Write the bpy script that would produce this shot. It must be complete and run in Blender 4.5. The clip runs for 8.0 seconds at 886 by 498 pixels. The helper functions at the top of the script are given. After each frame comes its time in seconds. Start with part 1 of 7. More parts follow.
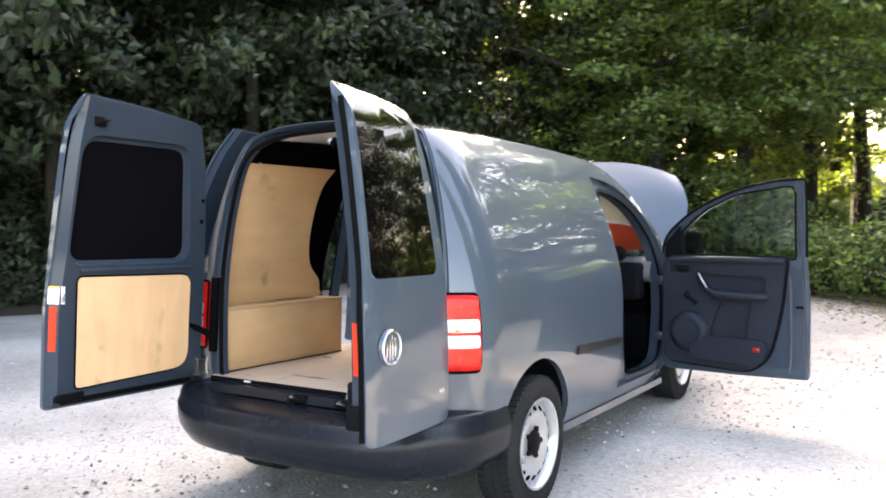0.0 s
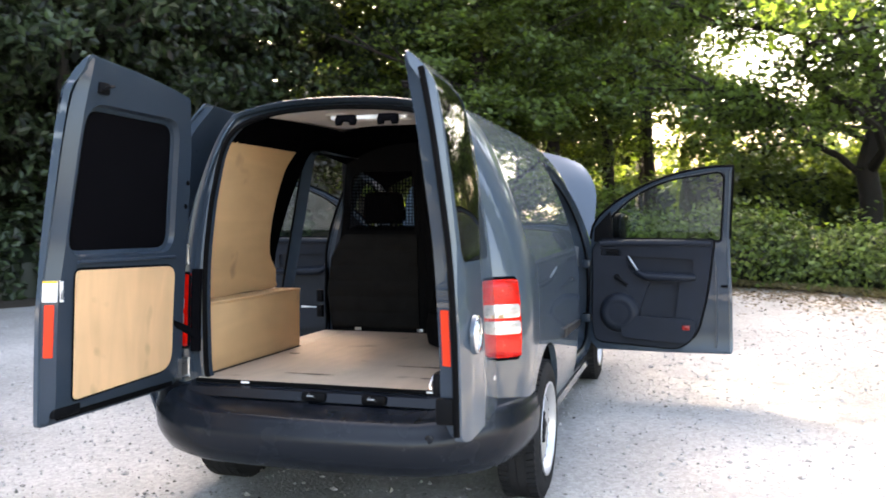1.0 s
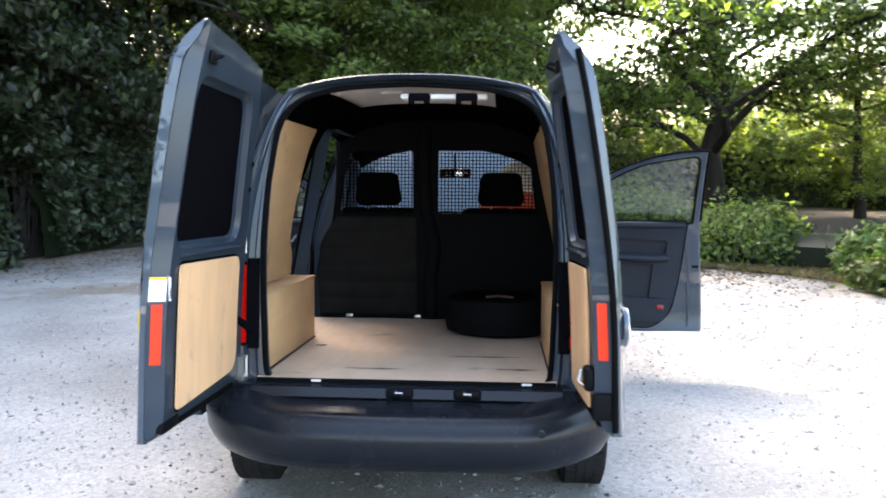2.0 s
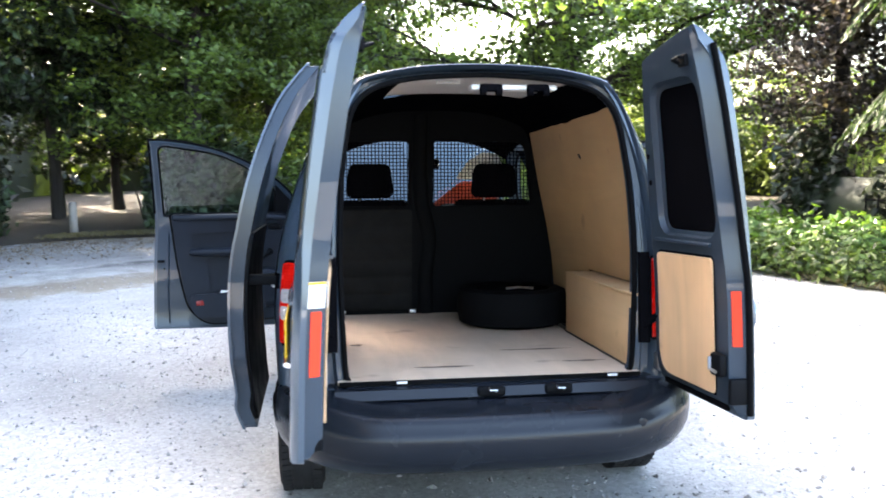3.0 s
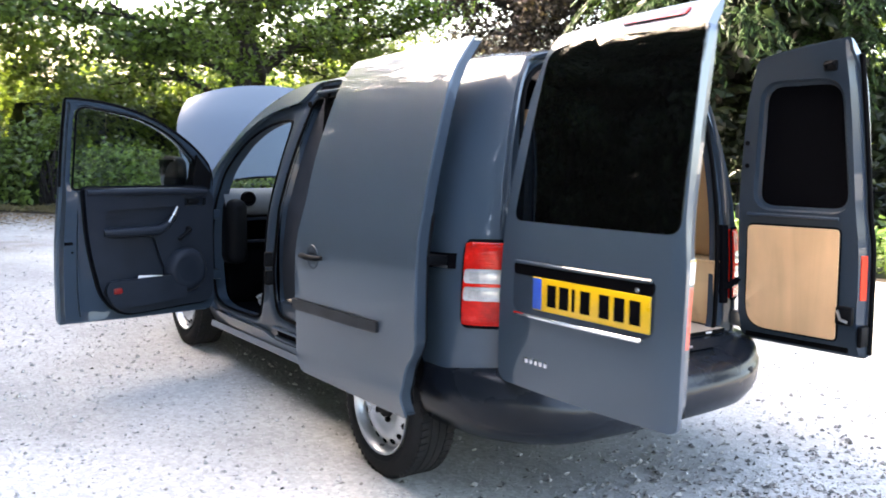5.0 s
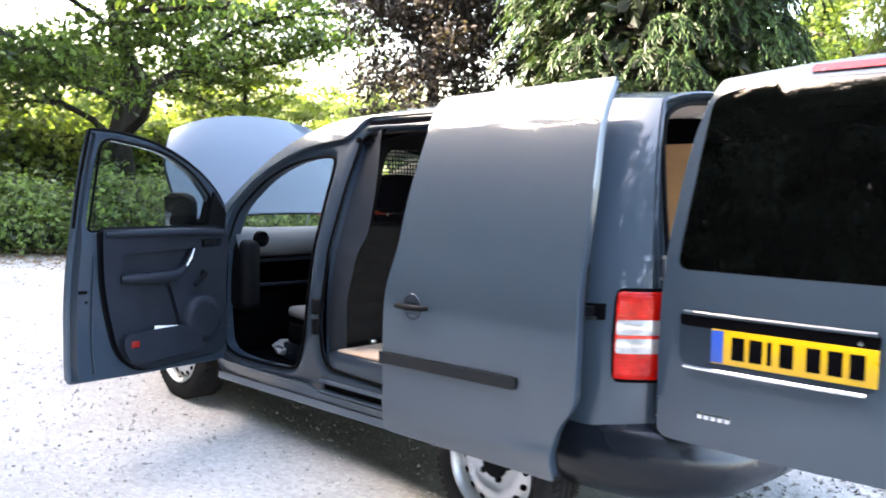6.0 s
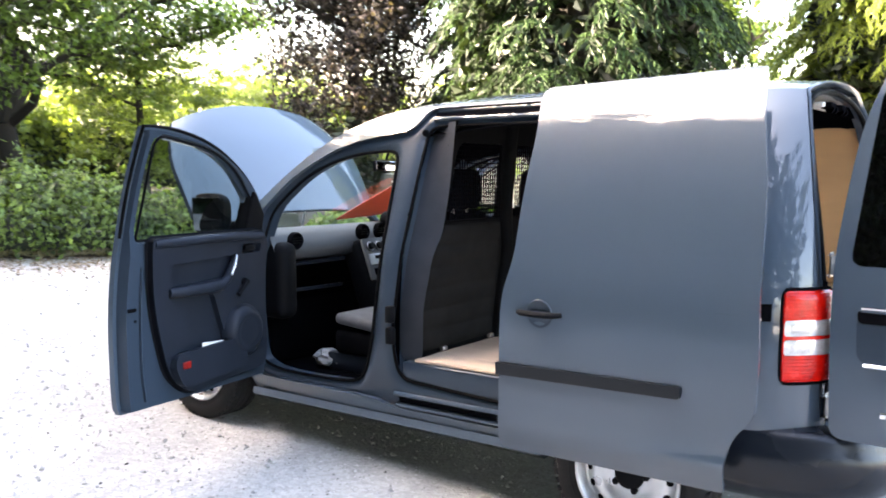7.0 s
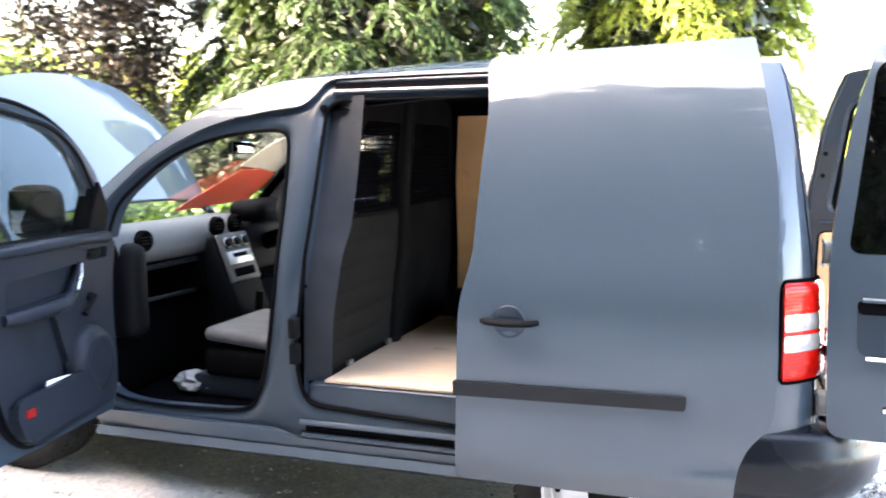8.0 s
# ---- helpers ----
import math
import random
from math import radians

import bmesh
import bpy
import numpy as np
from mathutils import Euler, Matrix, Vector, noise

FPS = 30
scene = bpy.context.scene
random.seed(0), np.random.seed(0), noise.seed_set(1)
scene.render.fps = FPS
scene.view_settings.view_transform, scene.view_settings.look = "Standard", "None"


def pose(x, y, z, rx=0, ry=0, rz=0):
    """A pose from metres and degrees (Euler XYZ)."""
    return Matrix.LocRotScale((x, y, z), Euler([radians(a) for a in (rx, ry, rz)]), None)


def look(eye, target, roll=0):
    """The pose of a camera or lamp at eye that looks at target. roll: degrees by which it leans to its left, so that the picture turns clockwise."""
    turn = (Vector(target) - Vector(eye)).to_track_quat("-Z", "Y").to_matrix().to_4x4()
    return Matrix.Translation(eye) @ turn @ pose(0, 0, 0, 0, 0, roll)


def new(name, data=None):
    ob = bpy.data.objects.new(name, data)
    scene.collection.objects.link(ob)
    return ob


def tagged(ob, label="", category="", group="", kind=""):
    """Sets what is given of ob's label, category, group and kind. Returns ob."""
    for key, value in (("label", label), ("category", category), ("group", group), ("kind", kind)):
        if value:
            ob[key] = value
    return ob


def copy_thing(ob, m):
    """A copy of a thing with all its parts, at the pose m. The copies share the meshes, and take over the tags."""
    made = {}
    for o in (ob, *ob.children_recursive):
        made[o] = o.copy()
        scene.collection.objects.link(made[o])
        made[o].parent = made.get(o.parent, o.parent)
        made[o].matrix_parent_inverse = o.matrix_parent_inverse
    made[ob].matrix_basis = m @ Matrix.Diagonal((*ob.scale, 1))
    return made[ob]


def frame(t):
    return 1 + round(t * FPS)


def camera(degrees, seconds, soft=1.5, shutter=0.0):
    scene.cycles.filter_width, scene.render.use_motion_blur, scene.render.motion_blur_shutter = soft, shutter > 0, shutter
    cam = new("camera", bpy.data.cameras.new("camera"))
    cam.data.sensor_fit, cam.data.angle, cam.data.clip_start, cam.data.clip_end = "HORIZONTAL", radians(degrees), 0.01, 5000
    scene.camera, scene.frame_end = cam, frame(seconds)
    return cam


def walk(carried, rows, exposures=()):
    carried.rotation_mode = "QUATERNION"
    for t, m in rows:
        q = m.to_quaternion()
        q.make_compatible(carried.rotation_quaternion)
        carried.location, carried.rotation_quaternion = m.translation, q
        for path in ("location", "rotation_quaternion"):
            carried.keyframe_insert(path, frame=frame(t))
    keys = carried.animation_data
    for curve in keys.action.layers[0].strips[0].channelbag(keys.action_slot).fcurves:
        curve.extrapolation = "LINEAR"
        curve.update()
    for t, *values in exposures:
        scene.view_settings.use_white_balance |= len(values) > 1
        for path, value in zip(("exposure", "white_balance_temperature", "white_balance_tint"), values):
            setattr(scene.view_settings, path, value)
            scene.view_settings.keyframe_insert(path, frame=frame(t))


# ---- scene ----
cam = camera(54.3, 8.0, soft=1.8, shutter=0.35)
# The van leans a little on its springs: its own axes, in which it is built, turned onto the level ground.
LEVEL = Vector((-0.015, -0.045, 1)).rotation_difference(Vector((0, 0, 1))).to_matrix().to_4x4() @ Matrix.Translation((0, 0, 0.075))
PATH = [
    (0, (2.517, -2.872, 1.3), (1.503, -1.149, 1.258), 0.7),
    (0.5, (2.022, -3.059, 1.273), (1.241, -1.218, 1.237), 0.1),
    (1, (1.474, -3.15, 1.247), (0.93, -1.227, 1.194), 0.1),
    (1.5, (0.912, -3.206, 1.243), (0.581, -1.235, 1.172), -0.4),
    (1.7, (0.692, -3.213, 1.264), (0.438, -1.231, 1.175), 0.0),
    (2.8, (-0.458, -3.061, 1.309), (-0.255, -1.076, 1.175), -0.1),
    (3, (-0.666, -3.071, 1.311), (-0.383, -1.096, 1.173), -0.4),
    (3.5, (-1.154, -3.006, 1.311), (-0.674, -1.07, 1.16), -0.3),
    (4, (-1.703, -2.845, 1.335), (-0.983, -0.986, 1.17), -0.2),
    (4.5, (-2.272, -2.62, 1.335), (-1.322, -0.868, 1.165), -0.0),
    (4.7, (-2.478, -2.471, 1.328), (-1.439, -0.773, 1.135), 0.3),
    (5.8, (-3.341, -1.636, 1.39), (-1.972, -0.186, 1.242), 1.1),
    (6, (-3.452, -1.388, 1.382), (-2.032, 0.014, 1.247), 1.1),
    (6.5, (-3.756, -0.913, 1.382), (-2.238, 0.383, 1.257), 0.7),
    (7, (-3.889, -0.459, 1.437), (-2.281, 0.717, 1.264), -0.1),
    (7.5, (-3.853, 0.056, 1.453), (-2.108, 1.011, 1.244), -0.2),
    (8, (-3.724, 0.47, 1.467), (-1.847, 1.12, 1.237), -0.5),
]
walk(cam, [(t, LEVEL @ look(eye, target, roll)) for t, eye, target, roll in PATH], [(0, 3.72, 8800, 17), (1.5, 3.38, 8000, 13), (3, 3.92, 7200, 11), (4.5, 3.80, 7650, 13), (6, 4.34, 7550, 14), (7, 4.43, 7800, 15), (7.5, 4.62, 7950, 16), (8, 4.95, 8100, 15)])

# ---- light ----
SUN_AZ, SUN_EL = radians(-38), radians(37.5)
world = bpy.data.worlds.new("world")
scene.world = world
world.use_nodes = True
wt = world.node_tree
sky = wt.nodes.new("ShaderNodeTexSky")
sky.sky_type, sky.sun_disc, sky.sun_elevation, sky.sun_rotation = "NISHITA", False, SUN_EL, SUN_AZ
sky.dust_density, sky.ozone_density = 4.0, 1.5
wt.links.new(sky.outputs[0], wt.nodes["Background"].inputs[0])
wt.nodes["Background"].inputs[1].default_value = 0.15
sun = new("sun", bpy.data.lights.new("sun", "SUN"))
sun.data.energy, sun.data.angle, sun.data.color = 3.6, radians(0.55), (1.0, 0.93, 0.8)
sun_way = Vector((math.sin(SUN_AZ) * math.cos(SUN_EL), math.cos(SUN_AZ) * math.cos(SUN_EL), math.sin(SUN_EL)))
sun.matrix_world = look(sun_way * 30, (0, 0, 0))


# ---- materials ----
def material(name, base, rough=0.5, metal=0.0, coat=0.0, var=0.12, scale=6.0, fine=90.0, bump=0.0, rvar=0.1, island=0.0, spec=0.5, coat_ior=1.5):
    """A node material: base colour with broad and fine variation, varied roughness, and fine relief."""
    m = bpy.data.materials.new(name)
    m.use_nodes = True
    t = m.node_tree
    b = t.nodes["Principled BSDF"]
    b.inputs["Metallic"].default_value = metal
    b.inputs["Coat Weight"].default_value = coat
    b.inputs["Coat Roughness"].default_value = 0.018
    b.inputs["Coat IOR"].default_value = coat_ior
    b.inputs["Specular IOR Level"].default_value = spec
    co = t.nodes.new("ShaderNodeTexCoord")
    broad, small = t.nodes.new("ShaderNodeTexNoise"), t.nodes.new("ShaderNodeTexNoise")
    broad.inputs["Scale"].default_value, broad.inputs["Detail"].default_value = scale, 5
    small.inputs["Scale"].default_value, small.inputs["Detail"].default_value = fine, 3
    for n in (broad, small):
        t.links.new(co.outputs["Object"], n.inputs["Vector"])
    add = t.nodes.new("ShaderNodeMath")
    add.operation = "MULTIPLY_ADD"
    add.inputs[1].default_value = 0.45
    t.links.new(small.outputs["Fac"], add.inputs[0])
    t.links.new(broad.outputs["Fac"], add.inputs[2])
    ramp = t.nodes.new("ShaderNodeMapRange")
    ramp.inputs[1].default_value, ramp.inputs[2].default_value = 0.45, 1.0
    ramp.inputs[3].default_value, ramp.inputs[4].default_value = 1 - var, 1 + var
    t.links.new(add.outputs[0], ramp.inputs[0])
    tint = t.nodes.new("ShaderNodeVectorMath")
    tint.operation = "SCALE"
    tint.inputs[0].default_value = base
    scale_from = ramp.outputs[0]
    if island:
        geo = t.nodes.new("ShaderNodeNewGeometry")
        each = t.nodes.new("ShaderNodeMapRange")
        each.inputs[3].default_value, each.inputs[4].default_value = 1 - island, 1 + island
        t.links.new(geo.outputs["Random Per Island"], each.inputs[0])
        both = t.nodes.new("ShaderNodeMath")
        both.operation = "MULTIPLY"
        t.links.new(each.outputs[0], both.inputs[0])
        t.links.new(scale_from, both.inputs[1])
        scale_from = both.outputs[0]
    t.links.new(scale_from, tint.inputs["Scale"])
    t.links.new(tint.outputs[0], b.inputs["Base Color"])
    rr = t.nodes.new("ShaderNodeMapRange")
    rr.inputs[1].default_value, rr.inputs[2].default_value = 0.3, 0.7
    rr.inputs[3].default_value, rr.inputs[4].default_value = max(0.02, rough - rvar), min(1.0, rough + rvar)
    t.links.new(broad.outputs["Fac"], rr.inputs[0])
    t.links.new(rr.outputs[0], b.inputs["Roughness"])
    if bump:
        bp = t.nodes.new("ShaderNodeBump")
        bp.inputs["Strength"].default_value, bp.inputs["Distance"].default_value = 0.6, bump
        t.links.new(small.outputs["Fac"], bp.inputs["Height"])
        t.links.new(bp.outputs[0], b.inputs["Normal"])
    return m


def leaf_material(name, base, var=0.5, glow=0.45, spec=0.38):
    """Leaves: thin, a little glossy, letting light through; each leaf its own shade."""
    m = material(name, base, 0.4, var=0.25, scale=0.6, fine=30, island=var, rvar=0.1, spec=spec)
    t = m.node_tree
    b = t.nodes["Principled BSDF"]
    through_light = t.nodes.new("ShaderNodeBsdfTranslucent")
    tint = next(n for n in t.nodes if n.type == "VECT_MATH")
    warm = t.nodes.new("ShaderNodeVectorMath")
    warm.operation = "MULTIPLY"
    warm.inputs[1].default_value = (1.65, 1.7, 0.75)
    t.links.new(tint.outputs[0], warm.inputs[0])
    t.links.new(warm.outputs[0], through_light.inputs["Color"])
    mix = t.nodes.new("ShaderNodeMixShader")
    mix.inputs[0].default_value = glow
    t.links.new(b.outputs[0], mix.inputs[1])
    t.links.new(through_light.outputs[0], mix.inputs[2])
    t.links.new(mix.outputs[0], t.nodes["Material Output"].inputs["Surface"])
    return m


def plywood(name, base, grain=(0.35, 1.0, 6.0), amount=0.16):
    """Birch plywood: long soft grain bands, a few knots, matt."""
    m = bpy.data.materials.new(name)
    m.use_nodes = True
    t = m.node_tree
    b = t.nodes["Principled BSDF"]
    b.inputs["Roughness"].default_value = 0.55
    co, mp = t.nodes.new("ShaderNodeTexCoord"), t.nodes.new("ShaderNodeMapping")
    mp.inputs["Scale"].default_value = grain
    t.links.new(co.outputs["Object"], mp.inputs["Vector"])
    streak, blot, knot = (t.nodes.new("ShaderNodeTexNoise") for _ in range(3))
    streak.inputs["Scale"].default_value, streak.inputs["Detail"].default_value, streak.inputs["Distortion"].default_value = 5.0, 7, 1.2
    blot.inputs["Scale"].default_value, blot.inputs["Detail"].default_value = 3.5, 6
    knot.inputs["Scale"].default_value, knot.inputs["Detail"].default_value = 5.5, 2
    t.links.new(mp.outputs[0], streak.inputs["Vector"])
    t.links.new(co.outputs["Object"], blot.inputs["Vector"])
    t.links.new(co.outputs["Object"], knot.inputs["Vector"])
    total = t.nodes.new("ShaderNodeMath")
    total.operation = "ADD"
    t.links.new(streak.outputs["Fac"], total.inputs[0])
    t.links.new(blot.outputs["Fac"], total.inputs[1])
    ramp = t.nodes.new("ShaderNodeMapRange")
    ramp.inputs[1].default_value, ramp.inputs[2].default_value = 0.7, 1.3
    ramp.inputs[3].default_value, ramp.inputs[4].default_value = 1 - amount, 1 + amount
    t.links.new(total.outputs[0], ramp.inputs[0])
    spots = t.nodes.new("ShaderNodeMapRange")
    spots.inputs[1].default_value, spots.inputs[2].default_value = 0.66, 0.76
    spots.inputs[3].default_value, spots.inputs[4].default_value = 1.0, 0.62
    t.links.new(knot.outputs["Fac"], spots.inputs[0])
    mul = t.nodes.new("ShaderNodeMath")
    mul.operation = "MULTIPLY"
    t.links.new(ramp.outputs[0], mul.inputs[0])
    t.links.new(spots.outputs[0], mul.inputs[1])
    tint = t.nodes.new("ShaderNodeVectorMath")
    tint.operation = "SCALE"
    tint.inputs[0].default_value = base
    t.links.new(mul.outputs[0], tint.inputs["Scale"])
    t.links.new(tint.outputs[0], b.inputs["Base Color"])
    bp = t.nodes.new("ShaderNodeBump")
    bp.inputs["Strength"].default_value, bp.inputs["Distance"].default_value = 0.3, 0.001
    t.links.new(streak.outputs["Fac"], bp.inputs["Height"])
    t.links.new(bp.outputs[0], b.inputs["Normal"])
    return m


def glass(name, tint, rough=0.0, least=0.04):
    """Sheet glass: clear film that reflects at a glance; tint is what it lets through."""
    m = bpy.data.materials.new(name)
    m.use_nodes = True
    t = m.node_tree
    t.nodes.remove(t.nodes["Principled BSDF"])
    clear, shine = t.nodes.new("ShaderNodeBsdfTransparent"), t.nodes.new("ShaderNodeBsdfGlossy")
    clear.inputs["Color"].default_value = (*tint, 1)
    shine.inputs["Roughness"].default_value = rough
    facing, steep, gloss = t.nodes.new("ShaderNodeLayerWeight"), t.nodes.new("ShaderNodeMath"), t.nodes.new("ShaderNodeMath")
    facing.inputs["Blend"].default_value = 0.5
    steep.operation, steep.inputs[1].default_value = "POWER", 4.0
    gloss.operation, gloss.inputs[1].default_value, gloss.inputs[2].default_value = "MULTIPLY_ADD", 0.85, least
    t.links.new(facing.outputs["Facing"], steep.inputs[0])
    t.links.new(steep.outputs[0], gloss.inputs[0])
    mix = t.nodes.new("ShaderNodeMixShader")
    t.links.new(gloss.outputs[0], mix.inputs[0])
    t.links.new(clear.outputs[0], mix.inputs[1])
    t.links.new(shine.outputs[0], mix.inputs[2])
    t.links.new(mix.outputs[0], t.nodes["Material Output"].inputs["Surface"])
    return m


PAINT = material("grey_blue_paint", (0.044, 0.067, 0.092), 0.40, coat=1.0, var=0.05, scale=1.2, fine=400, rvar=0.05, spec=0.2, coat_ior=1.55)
# The body paint again, darkened to carry the shade of inner faces.
PAINT_SHADED = material("grey_blue_paint_shaded", (0.026, 0.040, 0.057), 0.40, coat=0.5, var=0.08, scale=3, fine=200, rvar=0.08, spec=0.1, coat_ior=1.5)
BLACK = material("black_plastic", (0.0042, 0.0046, 0.0056), 0.55, var=0.15, scale=8, fine=500, bump=0.0004, spec=0.06)
BUMPER = material("dark_grey_bumper_plastic", (0.0095, 0.012, 0.0165), 0.25, var=0.15, scale=5, fine=700, bump=0.0003, rvar=0.06, spec=0.25)
RUBBER = material("rubber", (0.0045, 0.0046, 0.005), 0.7, var=0.2, scale=12, fine=200, bump=0.0005, spec=0.02)
TYRE = material("tyre_rubber", (0.023, 0.023, 0.024), 0.75, var=0.3, scale=9, fine=150, bump=0.0006, spec=0.05)
STEEL = material("silver_wheel_paint", (0.55, 0.56, 0.57), 0.35, metal=0.7, var=0.12, scale=10, fine=200)
METAL = material("bare_metal", (0.45, 0.45, 0.44), 0.35, metal=1.0, var=0.15, scale=20, fine=300)
CHROME = material("chrome", (0.75, 0.76, 0.77), 0.08, metal=1.0, var=0.03, scale=10, fine=100, rvar=0.03)
# Near-black, below real cloth, so the colour holds the cab's and bay's shade.
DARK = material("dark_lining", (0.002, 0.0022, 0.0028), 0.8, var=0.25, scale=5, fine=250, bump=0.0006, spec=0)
TRIM = material("grey_door_plastic", (0.0135, 0.0175, 0.025), 0.42, var=0.12, scale=7, fine=600, bump=0.0004, spec=0.12)
TRIM_DK = material("dark_door_plastic", (0.005, 0.0058, 0.0075), 0.55, var=0.12, scale=7, fine=600, bump=0.0004, spec=0.02)
DASH = material("grey_dashboard", (0.10, 0.108, 0.115), 0.6, var=0.1, scale=6, fine=500, bump=0.0004, spec=0.15)
SEAT = material("grey_seat_cloth", (0.075, 0.080, 0.086), 0.9, var=0.2, scale=14, fine=500, bump=0.001, spec=0.05)
SEAT_DK = material("dark_seat_cloth", (0.003, 0.0032, 0.0038), 0.9, var=0.25, scale=14, fine=500, bump=0.001, spec=0)
HEADLINER = material("pale_headliner", (0.50, 0.49, 0.47), 0.9, var=0.07, scale=6, fine=300, bump=0.0008)
WHITE = material("white_plastic", (0.75, 0.75, 0.73), 0.45, var=0.05, scale=9, fine=200)
PAPER = material("white_paper", (0.78, 0.77, 0.74), 0.7, var=0.05, scale=9, fine=200)
PLY = plywood("birch_plywood", (0.57, 0.36, 0.185), (0.2, 0.2, 1.4), 0.12)
PLY_FLOOR = plywood("worn_plywood_floor", (0.52, 0.395, 0.29), (2.2, 0.4, 1.0), 0.11)
PLY_DOOR = plywood("birch_plywood_door", (0.75, 0.465, 0.255), (1.6, 0.4, 0.25), 0.13)
PLY_EDGE = material("dark_gap", (0.03, 0.022, 0.015), 0.9)
RED = material("red_lamp_lens", (0.62, 0.008, 0.004), 0.2, spec=0.3, coat=0.25, var=0.35, scale=22, fine=300, bump=0.0006)
LENS_GREY = material("grey_lens_facet", (0.30, 0.30, 0.30), 0.2, metal=0.4, var=0.2, scale=60, fine=200)
RED_DK = material("dark_red_reflector", (0.22, 0.008, 0.006), 0.3, var=0.1, scale=30, fine=300)
PILLAR_FELT = material("grey_pillar_lining", (0.034, 0.038, 0.045), 0.7, var=0.15, scale=9, fine=400, bump=0.0006, spec=0.05)
CLEAR = material("clear_lamp_lens", (0.60, 0.58, 0.57), 0.12, metal=0.35, coat=1.0, var=0.2, scale=40, fine=120, bump=0.001)
ORANGE = material("red_reflector", (0.80, 0.045, 0.015), 0.4, spec=0.2, coat=0.05, var=0.06, scale=30, fine=600, bump=0.0004)
YELLOW = material("yellow_plate", (0.80, 0.47, 0.01), 0.35, coat=0.4, var=0.04, scale=12, fine=200)
BLUE = material("blue_band", (0.02, 0.10, 0.52), 0.4, coat=0.4, var=0.06, scale=12, fine=200)
INK = material("black_print", (0.004, 0.004, 0.005), 0.6, var=0.1, spec=0)
FOLDER = material("red_card", (0.66, 0.085, 0.035), 0.5, var=0.1, scale=8, fine=60)
TINTED = material("black_tinted_glass", (0.0012, 0.0013, 0.0014), 0.03, coat=0.0, var=0.1, scale=3, fine=50, rvar=0.015, spec=0.55)
PANE = glass("door_glass", (0.82, 0.88, 0.86), least=0.085)
SCREEN = glass("windscreen_glass", (0.80, 0.87, 0.85))
CREAM = material("cream_card", (0.78, 0.70, 0.54), 0.6, var=0.08, scale=8, fine=60)
STEEL_DK = material("dark_painted_steel", (0.0042, 0.0044, 0.0048), 0.65, var=0.2, scale=5, fine=250, bump=0.0004, spec=0.03)
PLY_WARM = plywood("warm_plywood", (0.50, 0.305, 0.145), (0.25, 0.2, 1.2), 0.10)
CRUMPLED = material("grey_plastic_film", (0.22, 0.225, 0.23), 0.4, var=0.3, scale=20, fine=150)
RUB = material("dark_grey_strip_plastic", (0.010, 0.0115, 0.014), 0.4, var=0.12, scale=7, fine=500, bump=0.0003, spec=0.25)
# Mirror metal dimmed so its colour stands for the dark trees it reflects.
MIRROR = material("dark_mirror", (0.22, 0.23, 0.24), 0.05, metal=1.0, var=0.03, scale=10, fine=100, rvar=0.02)


# ---- building tools ----
def put_mesh(name, verts, faces, mat, parent=None, label="", angle=38, matrix=None, bevel=0.0, normals=None):
    """One mesh object, smooth with sharp edges kept; under parent if given."""
    me = bpy.data.meshes.new(name)
    me.from_pydata([tuple(v) for v in verts], [], [tuple(f) for f in faces])
    me.materials.append(mat)
    me.polygons.foreach_set("use_smooth", [True] * len(me.polygons))
    if normals is None:
        me.set_sharp_from_angle(angle=radians(angle))
    me.update()
    if normals is not None:
        me.normals_split_custom_set_from_vertices(normals)
    ob = new(name, me)
    if parent:
        ob.parent = parent
    if matrix:
        ob.matrix_basis = matrix
    if label:
        ob["label"] = label
    if bevel:
        b = ob.modifiers.new("bevel", "BEVEL")
        b.width, b.segments, b.limit_method, b.angle_limit = bevel, 2, "ANGLE", radians(50)
        b.harden_normals = True
    return ob


